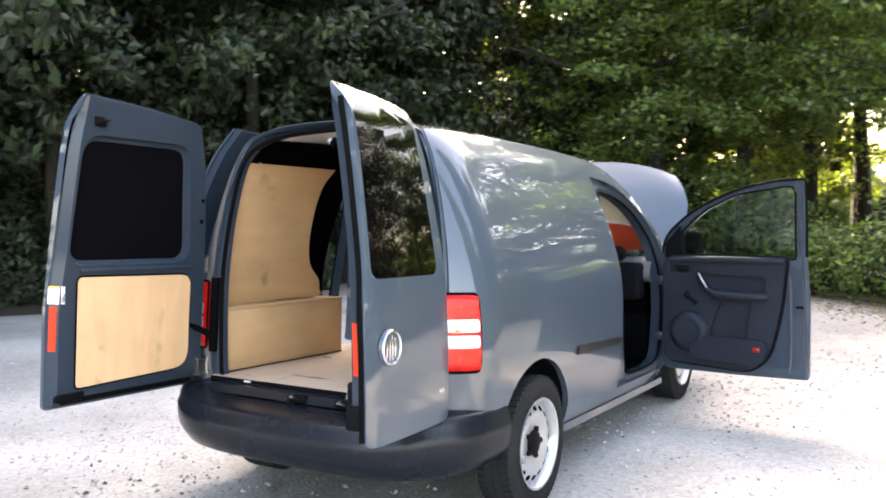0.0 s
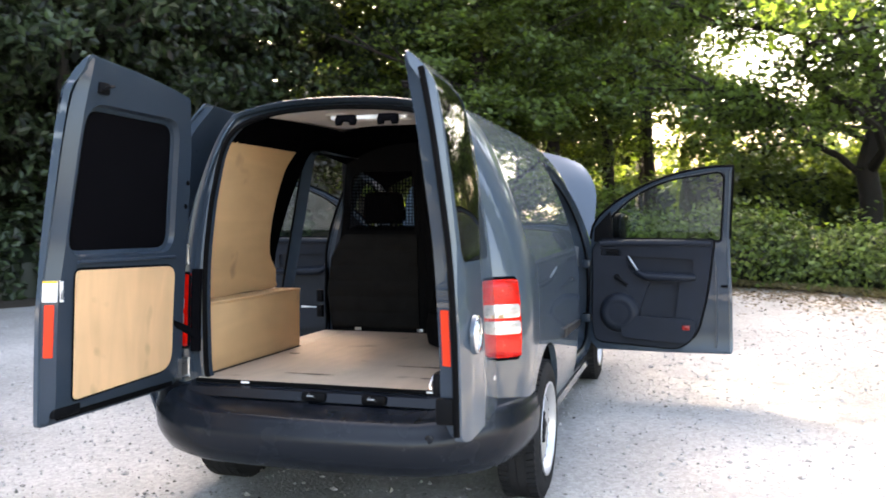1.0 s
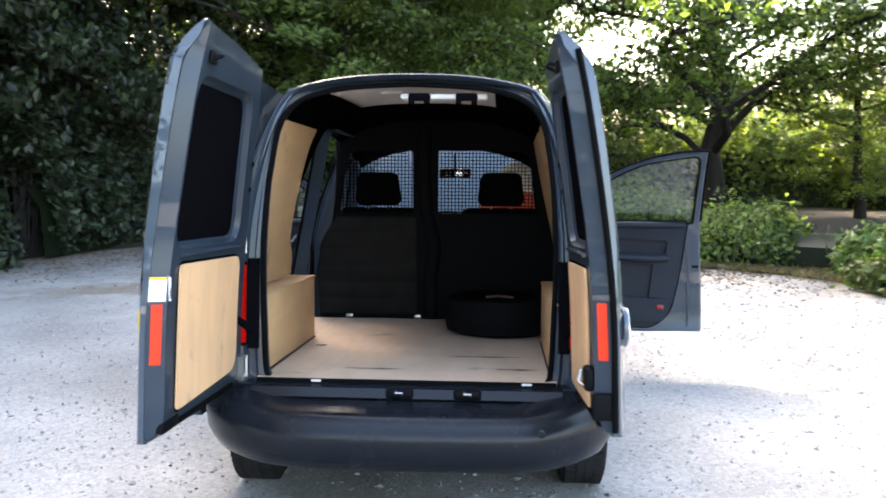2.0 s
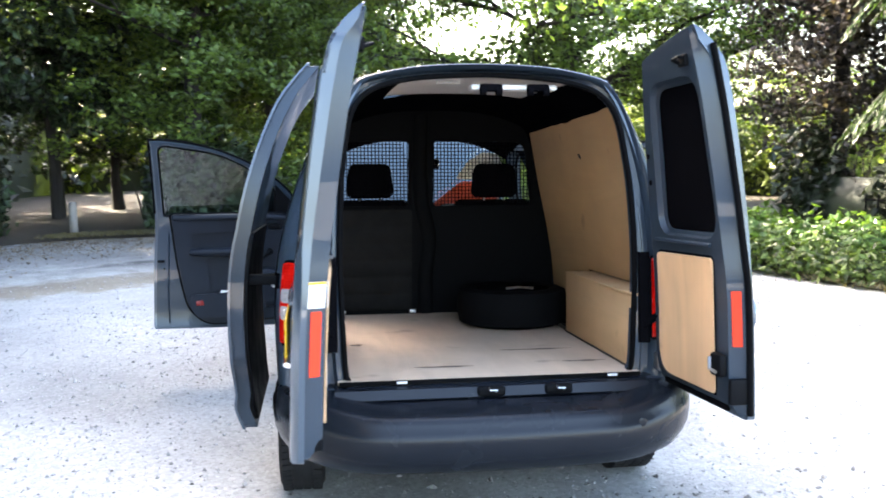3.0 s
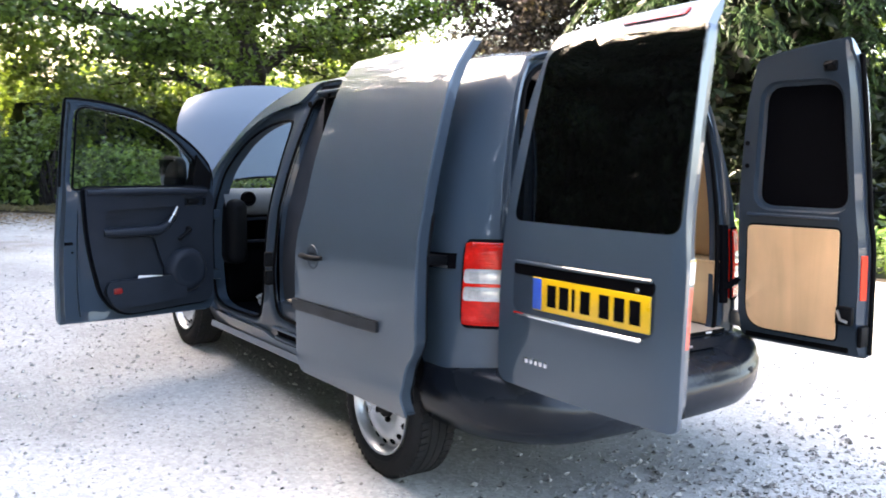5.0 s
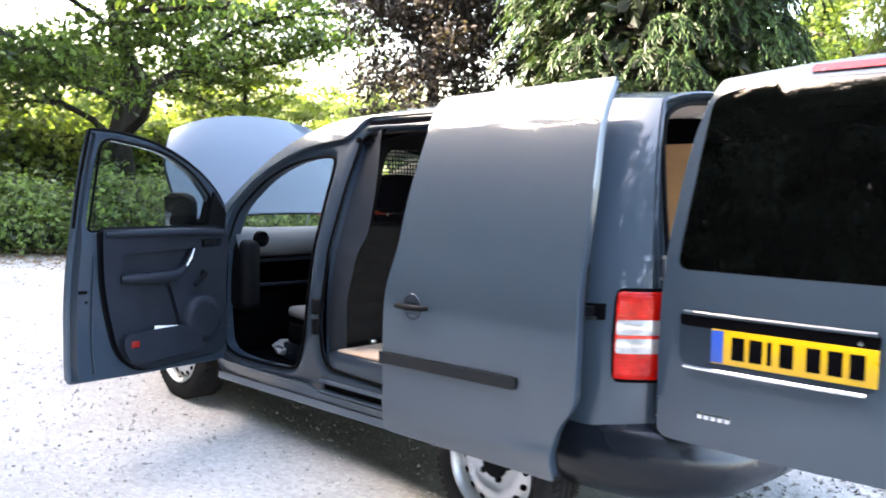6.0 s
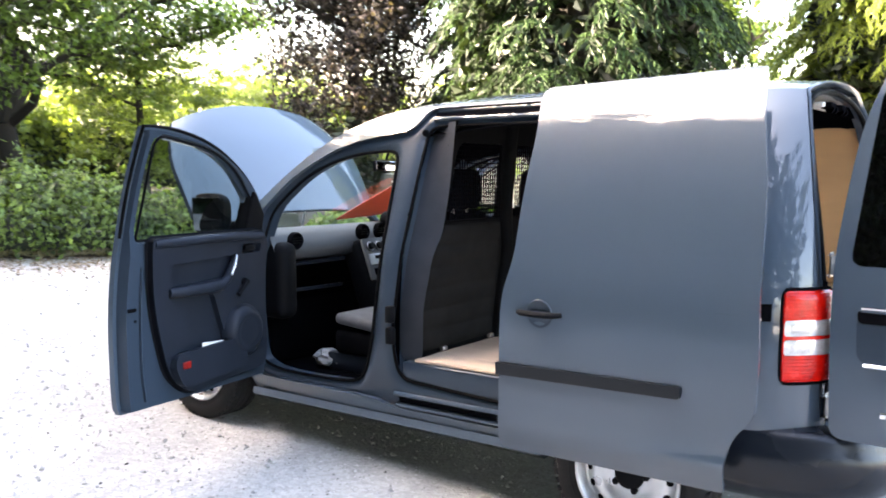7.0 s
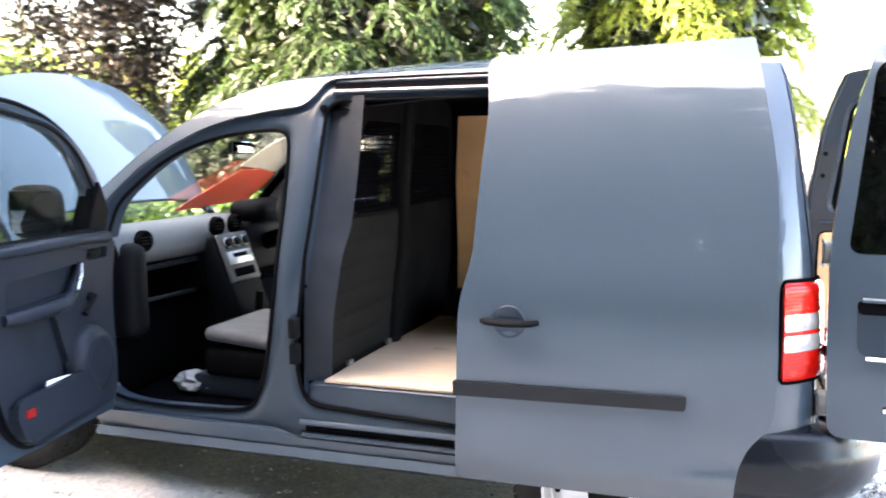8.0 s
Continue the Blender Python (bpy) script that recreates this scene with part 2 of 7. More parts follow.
class Geo:
    """Gathers vertices and faces of one mesh."""

    def __init__(self):
        self.v, self.f = [], []

    def add(self, verts, faces):
        k = len(self.v)
        self.v += [Vector(p) for p in verts]
        self.f += [[i + k for i in f] for f in faces]
        return self

    def turn(self, m):
        self.v = [m @ p for p in self.v]
        return self

    def bmesh(self, bm):
        bm.verts.index_update()
        self.add([v.co.copy() for v in bm.verts], [[v.index for v in f.verts] for f in bm.faces])
        bm.free()
        return self

    def box(self, x0, x1, y0, y1, z0, z1, r=0.004, seg=2, m=None):
        bm = bmesh.new()
        bmesh.ops.create_cube(bm, size=1)
        for v in bm.verts:
            v.co = Vector(((x0 + x1) / 2 + v.co.x * (x1 - x0), (y0 + y1) / 2 + v.co.y * (y1 - y0), (z0 + z1) / 2 + v.co.z * (z1 - z0)))
        if r:
            bmesh.ops.bevel(bm, geom=bm.edges[:], offset=min(r, 0.45 * min(abs(x1 - x0), abs(y1 - y0), abs(z1 - z0))), segments=seg, affect="EDGES", profile=0.5)
        if m:
            bm.transform(m)
        return self.bmesh(bm)

    def tube(self, pts, r, seg=8, closed=False, flat=1.0):
        """A round bar along pts; r a number or one for each point."""
        pts = [Vector(p) for p in pts]
        n = len(pts)
        rs = r if isinstance(r, (list, tuple)) else [r] * n
        verts, faces, up = [], [], Vector((0.123, 0.31, 0.94))
        for i, p in enumerate(pts):
            a, b = pts[(i - 1) % n if closed else max(i - 1, 0)], pts[(i + 1) % n if closed else min(i + 1, n - 1)]
            d = (b - a).normalized()
            s = d.cross(up)
            s = (s if s.length > 1e-4 else d.cross(Vector((1, 0, 0)))).normalized()
            up = s.cross(d).normalized()
            for k in range(seg):
                q = 2 * math.pi * k / seg
                verts.append(p + s * (math.cos(q) * rs[i]) + up * (math.sin(q) * rs[i] * flat))
        for i in range(n if closed else n - 1):
            j = (i + 1) % n
            faces += [[i * seg + k, i * seg + (k + 1) % seg, j * seg + (k + 1) % seg, j * seg + k] for k in range(seg)]
        if not closed:
            faces += [list(range(seg))[::-1], [(n - 1) * seg + k for k in range(seg)]]
        return self.add(verts, faces)

    def lathe(self, prof, seg=32, m=None):
        """A turned shape about x: prof of (along x, radius)."""
        verts = [Vector((x, r * math.cos(2 * math.pi * k / seg), r * math.sin(2 * math.pi * k / seg))) for x, r in prof for k in range(seg)]
        faces = [[i * seg + k, (i + 1) * seg + k, (i + 1) * seg + (k + 1) % seg, i * seg + (k + 1) % seg] for i in range(len(prof) - 1) for k in range(seg)]
        return self.add([m @ v for v in verts] if m else verts, faces)

    def loft(self, loops, closed=True, caps=False):
        """Quads between loops of equal length."""
        n = len(loops[0])
        verts = [p for loop in loops for p in loop]
        faces = [[i * n + k, i * n + (k + 1) % n, (i + 1) * n + (k + 1) % n, (i + 1) * n + k] for i in range(len(loops) - 1) for k in range(n if closed else n - 1)]
        if caps:
            faces += [list(range(n))[::-1], [(len(loops) - 1) * n + k for k in range(n)]]
        return self.add(verts, faces)

    def shell(self, outline, holes, out, inner, step=0.06):
        """A sheet with thickness: a flat outline with holes, mapped by out() and inner() of its two coordinates."""
        bm = bmesh.new()
        for ring in (outline, *holes):
            vs = [bm.verts.new((u, v, 0)) for u, v in ring]
            for i in range(len(vs)):
                bm.edges.new((vs[i - 1], vs[i]))
        bmesh.ops.triangle_fill(bm, edges=bm.edges[:], use_beauty=True)
        us, ws = [u for u, v in outline], [v for u, v in outline]
        for axis, lo, hi in ((0, min(us), max(us)), (1, min(ws), max(ws))):
            count = max(1, int((hi - lo) / step))
            for i in range(1, count):
                co, no = [0, 0, 0], [0, 0, 0]
                co[axis], no[axis] = lo + (hi - lo) * i / count + 1e-4, 1
                bmesh.ops.bisect_plane(bm, geom=bm.verts[:] + bm.edges[:] + bm.faces[:], plane_co=co, plane_no=no, dist=1e-5)
        bmesh.ops.remove_doubles(bm, verts=bm.verts[:], dist=1e-5)
        bm.verts.index_update()
        flat = [(v.co.x, v.co.y) for v in bm.verts]
        k = len(flat)
        faces = []
        for f in bm.faces:
            ring = [v.index for v in f.verts]
            faces += [ring, [i + k for i in ring[::-1]]]
        for e in bm.edges:
            if len(e.link_faces) == 1:
                loop = e.link_loops[0]
                a, b = loop.vert.index, loop.link_loop_next.vert.index
                faces.append([b, a, a + k, b + k])
        bm.free()
        return self.add([Vector(out(u, v)) for u, v in flat] + [Vector(inner(u, v)) for u, v in flat], faces)

    def sheet(self, outline, holes, out, inner, step=0.06):
        """A shell whose two faces carry the true normals of their surfaces, for clean reflections, and whose rim is crisp."""
        flat = Geo().shell(outline, holes, lambda u, v: (u, v, 0), lambda u, v: (u, v, 1), step)
        half = len(flat.v) // 2
        place = [Vector((out if i < half else inner)(p.x, p.y)) for i, p in enumerate(flat.v)]
        e = 0.004

        def normal(f, p):
            du, dv = Vector(f(p.x + e, p.y)) - Vector(f(p.x - e, p.y)), Vector(f(p.x, p.y + e)) - Vector(f(p.x, p.y - e))
            return du.cross(dv).normalized()

        look_out = (place[0] - place[half]).normalized()
        sign = 1 if normal(out, flat.v[0]).dot(look_out) > 0 else -1
        normals = [normal(out, p) * sign if i < half else normal(inner, p) * -sign for i, p in enumerate(flat.v)]
        verts, faces = list(place), []
        for f in flat.f:
            a, b, c = (place[i] for i in f[:3])
            n = (b - a).cross(c - b).normalized()
            if len({i < half for i in f}) == 1:
                faces.append(f if n.dot(normals[f[0]]) > 0 else f[::-1])
                continue
            faces.append(list(range(len(verts), len(verts) + len(f))))
            verts += [place[i] for i in f]
            normals += [n] * len(f)
        self.add(verts, faces)
        self.normals = normals
        return self

    def put(self, name, mat, parent=None, label="", **more):
        return put_mesh(name, self.v, self.f, mat, parent, label, **more)


def smooth_line(pts, n=6, closed=True):
    """A curve through all pts (Catmull-Rom), n pieces between neighbours."""
    pts = [Vector(p) for p in pts]
    m = len(pts)
    out = []
    for i in range(m if closed else m - 1):
        p0, p1, p2, p3 = (pts[(i + k) % m] if closed else pts[min(max(i + k, 0), m - 1)] for k in (-1, 0, 1, 2))
        for j in range(n):
            t = j / n
            out.append(0.5 * ((2 * p1) + (p2 - p0) * t + (2 * p0 - 5 * p1 + 4 * p2 - p3) * t * t + (3 * p1 - p0 - 3 * p2 + p3) * t ** 3))
    if not closed:
        out.append(pts[-1])
    return out


def rounded(pts, r=0.03, n=5):
    """A closed outline with rounded corners; r a number or one for each corner."""
    pts = [Vector(p) for p in pts]
    rs = r if isinstance(r, (list, tuple)) else [r] * len(pts)
    out = []
    for i, p in enumerate(pts):
        a, b = pts[i - 1] - p, pts[(i + 1) % len(pts)] - p
        q = min(rs[i], 0.45 * a.length, 0.45 * b.length)
        if q < 1e-4:
            out.append(p)
            continue
        s, e = p + a.normalized() * q, p + b.normalized() * q
        out += [(1 - t) ** 2 * s + 2 * t * (1 - t) * p + t * t * e for t in (k / n for k in range(n + 1))]
    return out


def resample(pts, n, closed=True):
    """n points evenly along a line."""
    pts = [Vector(p) for p in pts] + ([Vector(pts[0])] if closed else [])
    far = [0.0]
    for a, b in zip(pts, pts[1:]):
        far.append(far[-1] + (b - a).length)
    out, j = [], 0
    for i in range(n):
        d = far[-1] * i / (n if closed else n - 1)
        while j < len(pts) - 2 and far[j + 1] < d:
            j += 1
        t = (d - far[j]) / max(far[j + 1] - far[j], 1e-9)
        out.append(pts[j].lerp(pts[j + 1], t))
    return out


def inset(pts, d):
    """A closed flat outline moved inwards by d."""
    pts = [Vector(p) for p in pts]
    area = sum(pts[i - 1].x * pts[i].y - pts[i].x * pts[i - 1].y for i in range(len(pts)))
    s = 1 if area > 0 else -1
    out = []
    for i, p in enumerate(pts):
        t = (pts[(i + 1) % len(pts)] - pts[i - 1]).normalized()
        out.append(p + Vector((-t.y, t.x)) * (s * d))
    return out


def curve_of(xs, ys):
    """A smooth function through the points (xs, ys)."""
    xs, ys = np.array(xs, float), np.array(ys, float)
    m = np.gradient(ys, xs)

    def f(x):
        if x <= xs[0]:
            return float(ys[0] + (x - xs[0]) * m[0])
        if x >= xs[-1]:
            return float(ys[-1] + (x - xs[-1]) * m[-1])
        i = int(np.searchsorted(xs, x) - 1)
        i = max(i, 0)
        h = xs[i + 1] - xs[i]
        t = (x - xs[i]) / h
        return float((2 * t ** 3 - 3 * t * t + 1) * ys[i] + (t ** 3 - 2 * t * t + t) * h * m[i] + (3 * t * t - 2 * t ** 3) * ys[i + 1] + (t ** 3 - t * t) * h * m[i + 1])

    return f


def empty(name, m=None):
    ob = new(name)
    ob.empty_display_size = 0.2
    if m:
        ob.matrix_basis = m
    return ob


# ---- the place ----
def ground_height(x, y):
    r = math.hypot(x, y - 1)
    return 0.012 * noise.noise(Vector((x * 0.7, y * 0.7, 0))) * min(1, max(0, (r - 3.0) / 2)) + 0.10 * noise.noise(Vector((x * 0.08, y * 0.08, 3))) * min(1, max(0, (r - 9) / 10))


def gravel_material():
    m = material("pale_gravel", (0.41, 0.402, 0.38), 0.9, var=0.2, scale=0.9, fine=55, bump=0.02)
    t = m.node_tree
    b = t.nodes["Principled BSDF"]
    co = t.nodes["Texture Coordinate"]
    tint = next(n for n in t.nodes if n.type == "VECT_MATH")
    grit, patch = t.nodes.new("ShaderNodeTexVoronoi"), t.nodes.new("ShaderNodeTexNoise")
    grit.inputs["Scale"].default_value = 45
    patch.inputs["Scale"].default_value, patch.inputs["Detail"].default_value = 0.5, 8
    t.links.new(co.outputs["Object"], grit.inputs["Vector"])
    t.links.new(co.outputs["Object"], patch.inputs["Vector"])
    one = t.nodes.new("ShaderNodeMapRange")
    one.inputs[3].default_value, one.inputs[4].default_value = 0.78, 1.17
    t.links.new(grit.outputs["Color"], one.inputs[0])
    two = t.nodes.new("ShaderNodeMapRange")
    two.inputs[1].default_value, two.inputs[2].default_value = 0.38, 0.62
    two.inputs[3].default_value, two.inputs[4].default_value = 0.72, 1.08
    t.links.new(patch.outputs["Fac"], two.inputs[0])
    mul = t.nodes.new("ShaderNodeMath")
    mul.operation = "MULTIPLY"
    t.links.new(one.outputs[0], mul.inputs[0])
    t.links.new(two.outputs[0], mul.inputs[1])
    sc = t.nodes.new("ShaderNodeVectorMath")
    sc.operation = "SCALE"
    t.links.new(tint.outputs[0], sc.inputs[0])
    t.links.new(mul.outputs[0], sc.inputs["Scale"])
    last = sc
    # Muddy, damp and greyer places: centre, half sizes, and the tint multiplied in.
    # The first tint also paints the shade under the van's tail.
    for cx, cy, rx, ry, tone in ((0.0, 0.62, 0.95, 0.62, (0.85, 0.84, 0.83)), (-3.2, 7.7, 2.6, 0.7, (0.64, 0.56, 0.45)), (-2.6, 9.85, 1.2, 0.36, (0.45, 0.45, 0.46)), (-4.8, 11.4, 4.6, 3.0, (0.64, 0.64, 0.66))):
        place = t.nodes.new("ShaderNodeMapping")
        place.vector_type = "TEXTURE"
        place.inputs["Location"].default_value = (cx, cy, 0)
        place.inputs["Rotation"].default_value = (0, 0, 0.5 if cy > 5 else 0.0)
        place.inputs["Scale"].default_value = (rx, ry, 1e3)
        t.links.new(co.outputs["Object"], place.inputs["Vector"])
        far = t.nodes.new("ShaderNodeVectorMath")
        far.operation = "LENGTH"
        t.links.new(place.outputs[0], far.inputs[0])
        rag = t.nodes.new("ShaderNodeTexNoise")
        rag.inputs["Scale"].default_value, rag.inputs["Detail"].default_value = 3.0, 9
        t.links.new(co.outputs["Object"], rag.inputs["Vector"])
        edge = t.nodes.new("ShaderNodeMath")
        edge.operation, edge.inputs[1].default_value = "MULTIPLY_ADD", 1.6
        t.links.new(rag.outputs["Fac"], edge.inputs[0])
        t.links.new(far.outputs["Value"], edge.inputs[2])
        damp_shade = t.nodes.new("ShaderNodeMapRange")
        damp_shade.inputs[1].default_value, damp_shade.inputs[2].default_value = 1.35, 1.95
        damp_shade.inputs[3].default_value, damp_shade.inputs[4].default_value = 1.0, 0.0
        t.links.new(edge.outputs[0], damp_shade.inputs[0])
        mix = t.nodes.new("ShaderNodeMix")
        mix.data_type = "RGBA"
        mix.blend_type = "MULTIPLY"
        t.links.new(damp_shade.outputs[0], mix.inputs["Factor"])
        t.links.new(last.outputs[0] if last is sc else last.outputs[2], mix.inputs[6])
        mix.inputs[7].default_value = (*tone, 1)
        last = mix
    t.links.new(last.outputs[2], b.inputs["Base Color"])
    return m


GRAVEL = gravel_material()
STONE = material("pale_stone", (0.40, 0.39, 0.37), 0.85, var=0.2, scale=30, fine=200, island=0.42)
SOIL = material("brown_soil", (0.034, 0.025, 0.016), 0.95, var=0.35, scale=1.2, fine=20, bump=0.02)
GRASS = leaf_material("dry_grass", (0.15, 0.125, 0.06), 0.4, 0.3)
LEAF_DK = leaf_material("dark_leaf", (0.026, 0.042, 0.019), 0.9, 0.3)
# Green lowered to carry the shade inside hedges, crowns and the far wood.
LEAF_SHADE = leaf_material("shade_coloured_leaf", (0.014, 0.022, 0.009), 0.5, 0.2)
LEAF = leaf_material("green_leaf", (0.082, 0.124, 0.030), 0.75, 0.45)
LEAF_YL = leaf_material("bright_leaf", (0.115, 0.155, 0.04), 0.4, 0.5)
LEAF_CU = leaf_material("copper_leaf", (0.056, 0.044, 0.040), 0.8, 0.25)
LEAF_FIR = leaf_material("conifer_spray", (0.023, 0.042, 0.0145), 0.9, 0.3, 0.12)
LEAF_FIR_YL = leaf_material("golden_conifer_spray", (0.15, 0.19, 0.036), 0.5, 0.35, 0.15)
LEAF_HEDGE = leaf_material("hedge_leaf", (0.075, 0.135, 0.030), 0.55, 0.35)
LEAF_OPEN = leaf_material("open_crown_leaf", (0.080, 0.126, 0.036), 0.8, 0.5)
LEAF_BUSH = leaf_material("bush_leaf", (0.104, 0.152, 0.044), 0.85, 0.5)
BARK = material("bark", (0.026, 0.021, 0.017), 0.9, var=0.3, scale=6, fine=40, bump=0.02)
WOOD = material("weathered_wood", (0.26, 0.235, 0.20), 0.85, var=0.25, scale=9, fine=80, bump=0.003)

lines = np.unique(np.concatenate([np.linspace(-260, -30, 10), np.linspace(-30, -10, 14), np.linspace(-10, 12, 56), np.linspace(12, 32, 14), np.linspace(32, 260, 10)]))
k = len(lines)
gv = [Vector((x, y, ground_height(x, y))) for y in lines for x in lines]
gf = [[j * k + i, j * k + i + 1, (j + 1) * k + i + 1, (j + 1) * k + i] for j in range(k - 1) for i in range(k - 1)]
tagged(put_mesh("ground", gv, gf, GRAVEL), "pale grey gravel car park", "ground", kind="structure")

# Loose stones.
iv = np.array([(1, 0, 0), (0.1, 1, 0), (-1, 0.1, 0.1), (0, -1, 0.1), (0.15, 0, 1), (0, 0.1, -1)], float)
jf = np.array([(0, 1, 4), (1, 2, 4), (2, 3, 4), (3, 0, 4), (1, 0, 5), (2, 1, 5), (3, 2, 5), (0, 3, 5)])
rnd = np.random.RandomState(4)
n = 40000
sx, sy = rnd.uniform(-6.5, 7.5, n), rnd.uniform(-4, 9.5, n)
near = n // 2
sx[:near], sy[:near] = rnd.uniform(-4.5, 4.0, near), rnd.uniform(-2.4, 6.0, near)
sz = 0.0035 + 0.006 * rnd.rand(n) ** 2 + 0.014 * rnd.rand(n) ** 9
sz[((sx / 1.1) ** 2 + ((sy - 0.6) / 0.9) ** 2 < 1) & (rnd.rand(n) < 0.8)] *= 0.35
turn = rnd.rand(n) * 6.28
q = iv[None] * (1 + 0.25 * rnd.randn(n, 6, 1)) * np.array([1, 0.78, 0.6]) * sz[:, None, None]
lie = np.array([ground_height(a, b) for a, b in zip(sx, sy)]) + sz * 0.25
c, d = np.cos(turn)[:, None], np.sin(turn)[:, None]
sv = np.stack([q[..., 0] * c - q[..., 1] * d + sx[:, None], q[..., 0] * d + q[..., 1] * c + sy[:, None], q[..., 2] + lie[:, None]], 2)
sf = (jf[None] + 6 * np.arange(n)[:, None, None]).reshape(-1, 3)
tagged(put_mesh("gravel_stones", sv.reshape(-1, 3).tolist(), sf.tolist(), STONE, angle=30), "loose pale stones strewn on the gravel", "stones", kind="stuff")

GRIT = material("dark_grit", (0.21, 0.20, 0.185), 0.9, var=0.2, scale=30, fine=200, island=0.9)
n = 5200
gx, gy = 0.1 + 0.75 * rnd.randn(n), -0.25 + 0.45 * rnd.randn(n)
gx[::3], gy[::3] = rnd.uniform(-2.2, 1.6, len(gx[::3])), rnd.uniform(-1.2, 4.5, len(gx[::3]))
sz = 0.004 + 0.019 * rnd.rand(n) ** 2.6
sz[::3] *= 0.5
gv = []
for i in range(n):
    q = iv * (1 + 0.3 * rnd.randn(6, 1)) * np.array([1, 0.8, 0.6]) * sz[i]
    gv += (q + np.array([gx[i], gy[i], sz[i] * 0.3 + ground_height(gx[i], gy[i])])).tolist()
gf = (jf[None] + 6 * np.arange(n)[:, None, None]).reshape(-1, 3)
tagged(put_mesh("dark_grit", gv, gf.tolist(), GRIT, angle=30), "dark grit scattered about the parked van", "grit", kind="stuff")


def leaves(name, pts, out, size, mat, parent, seed, aspect=0.6, kind="", label="", along=None):
    """Folded leaves at pts, facing roughly along out; lying along given lines, or at random."""
    r = np.random.RandomState(seed)
    pts, out = np.asarray(pts, float), np.asarray(out, float)
    n = len(pts)
    nrm = out + r.randn(n, 3) * 0.7
    nrm[:, 2] += 0.35
    nrm /= np.linalg.norm(nrm, axis=1, keepdims=True) + 1e-9
    a = np.cross(nrm, r.randn(n, 3)) if along is None else along + r.randn(n, 3) * 0.18
    a /= np.linalg.norm(a, axis=1, keepdims=True) + 1e-9
    b = np.cross(nrm, a)
    s = size * (0.6 + 0.8 * r.rand(n, 1))
    w = s * aspect
    fold = nrm * s * 0.15
    v = np.stack([pts - a * s * 0.5, pts + b * w * 0.5 - fold, pts + a * s * 0.5 - fold * 0.6, pts - b * w * 0.5 - fold], 1)
    f = np.arange(n)[:, None] * 4 + np.array([[0, 1, 2, 3]])
    me = bpy.data.meshes.new(name)
    me.from_pydata(v.reshape(-1, 3).tolist(), [], np.concatenate([f[:, [0, 1, 2]], f[:, [0, 2, 3]]]).tolist())
    me.materials.append(mat)
    ob = new(name, me)
    if parent:
        ob.parent = parent
    if label:
        ob["label"] = label
    if kind:
        ob["kind"] = kind
    return ob


def clumps(r, centre, radius, count, per, spread, low=-0.6, power=0.33):
    """Leaf places in clumps spread over an uneven crown."""
    P, O = [], []
    for i in range(count):
        d = r.randn(3)
        d /= np.linalg.norm(d)
        if d[2] < low:
            d[2] = -d[2] * 0.6
        rr = r.rand() ** power
        lump = 1 + 0.28 * noise.noise(Vector(d * 2.3) + Vector((centre[0], centre[1], i % 3)))
        c = np.array(centre) + d * np.array(radius) * rr * lump
        q = r.randn(per, 3) * np.array([spread, spread, spread * 0.55])
        P.append(c + q)
        O.append(np.tile(d * 0.8, (per, 1)) + q / spread * 0.3)
    return np.concatenate(P), np.concatenate(O)


def limb_set(r, trunk, height, spread, n_limbs, thick, start=0.3):
    """Trunk line and limbs from it, each limb with twigs."""
    g = Geo()
    lean = r.randn(2) * 0.04
    pts = [Vector((lean[0] * z + 0.12 * noise.noise(Vector((z * 0.5, trunk, 0))), lean[1] * z + 0.12 * noise.noise(Vector((z * 0.5, 7, trunk))), z)) for z in np.linspace(-0.1, height, 10)]
    g.tube(pts, [thick * (1.35 if i == 0 else 1 - 0.8 * i / 9) for i in range(10)], 8)
    for k in range(n_limbs):
        t = start + (0.95 - start) * (k + 0.5) / n_limbs
        i = min(8, int(t * 9))
        p = pts[i].lerp(pts[i + 1], t * 9 - i)
        a = k * 2.4 + r.rand() * 0.8
        ln = spread * (1.05 - 0.55 * t) * (0.8 + 0.4 * r.rand())
        rise = ln * (0.25 + 0.7 * t)
        q = [p + Vector((math.cos(a) * ln * u + 0.1 * r.randn() * u, math.sin(a) * ln * u + 0.1 * r.randn() * u, rise * u ** 1.3 - 0.25 * ln * u * u * (1 - t))) for u in np.linspace(0, 1, 6)]
        rad = thick * 0.5 * (1.1 - t)
        g.tube(q, [rad * (1 - 0.85 * j / 5) + 0.008 for j in range(6)], 6)
        for w in range(4):
            b = q[2 + w % 4]
            a2 = a + r.uniform(-1.2, 1.2)
            l2 = ln * 0.4
            g.tube([b, b + Vector((math.cos(a2) * l2 * 0.5, math.sin(a2) * l2 * 0.5, l2 * 0.25)), b + Vector((math.cos(a2) * l2, math.sin(a2) * l2, l2 * 0.55))], [rad * 0.4 + 0.004, rad * 0.25 + 0.003, 0.004], 5)
    return g


def tree(m, height, radius, crown_z, mat, label, seed, count=120, per=85, size=0.2, thick=0.2, limbs=9, low=-0.6, power=0.33, aspect=0.6, start=0.3, tight=1.0, bare=0.3):
    r = np.random.RandomState(seed)
    t = tagged(empty("tree", m), label, "tree")
    limb_set(r, seed * 1.7, height * 0.92, radius[0] * 0.9, limbs, thick, start).put("trunk", BARK, t)
    P, O = clumps(r, (0, 0, crown_z), radius, count, per, 0.256 * radius[0] ** 0.5 * tight, low, power)
    keep = P[:, 2] > bare + 0.35 * np.sin(P[:, 0] * 2.1) * np.cos(P[:, 1] * 1.7)
    leaves("crown", P[keep], O[keep], size, mat, t, seed + 1, aspect)
    return t


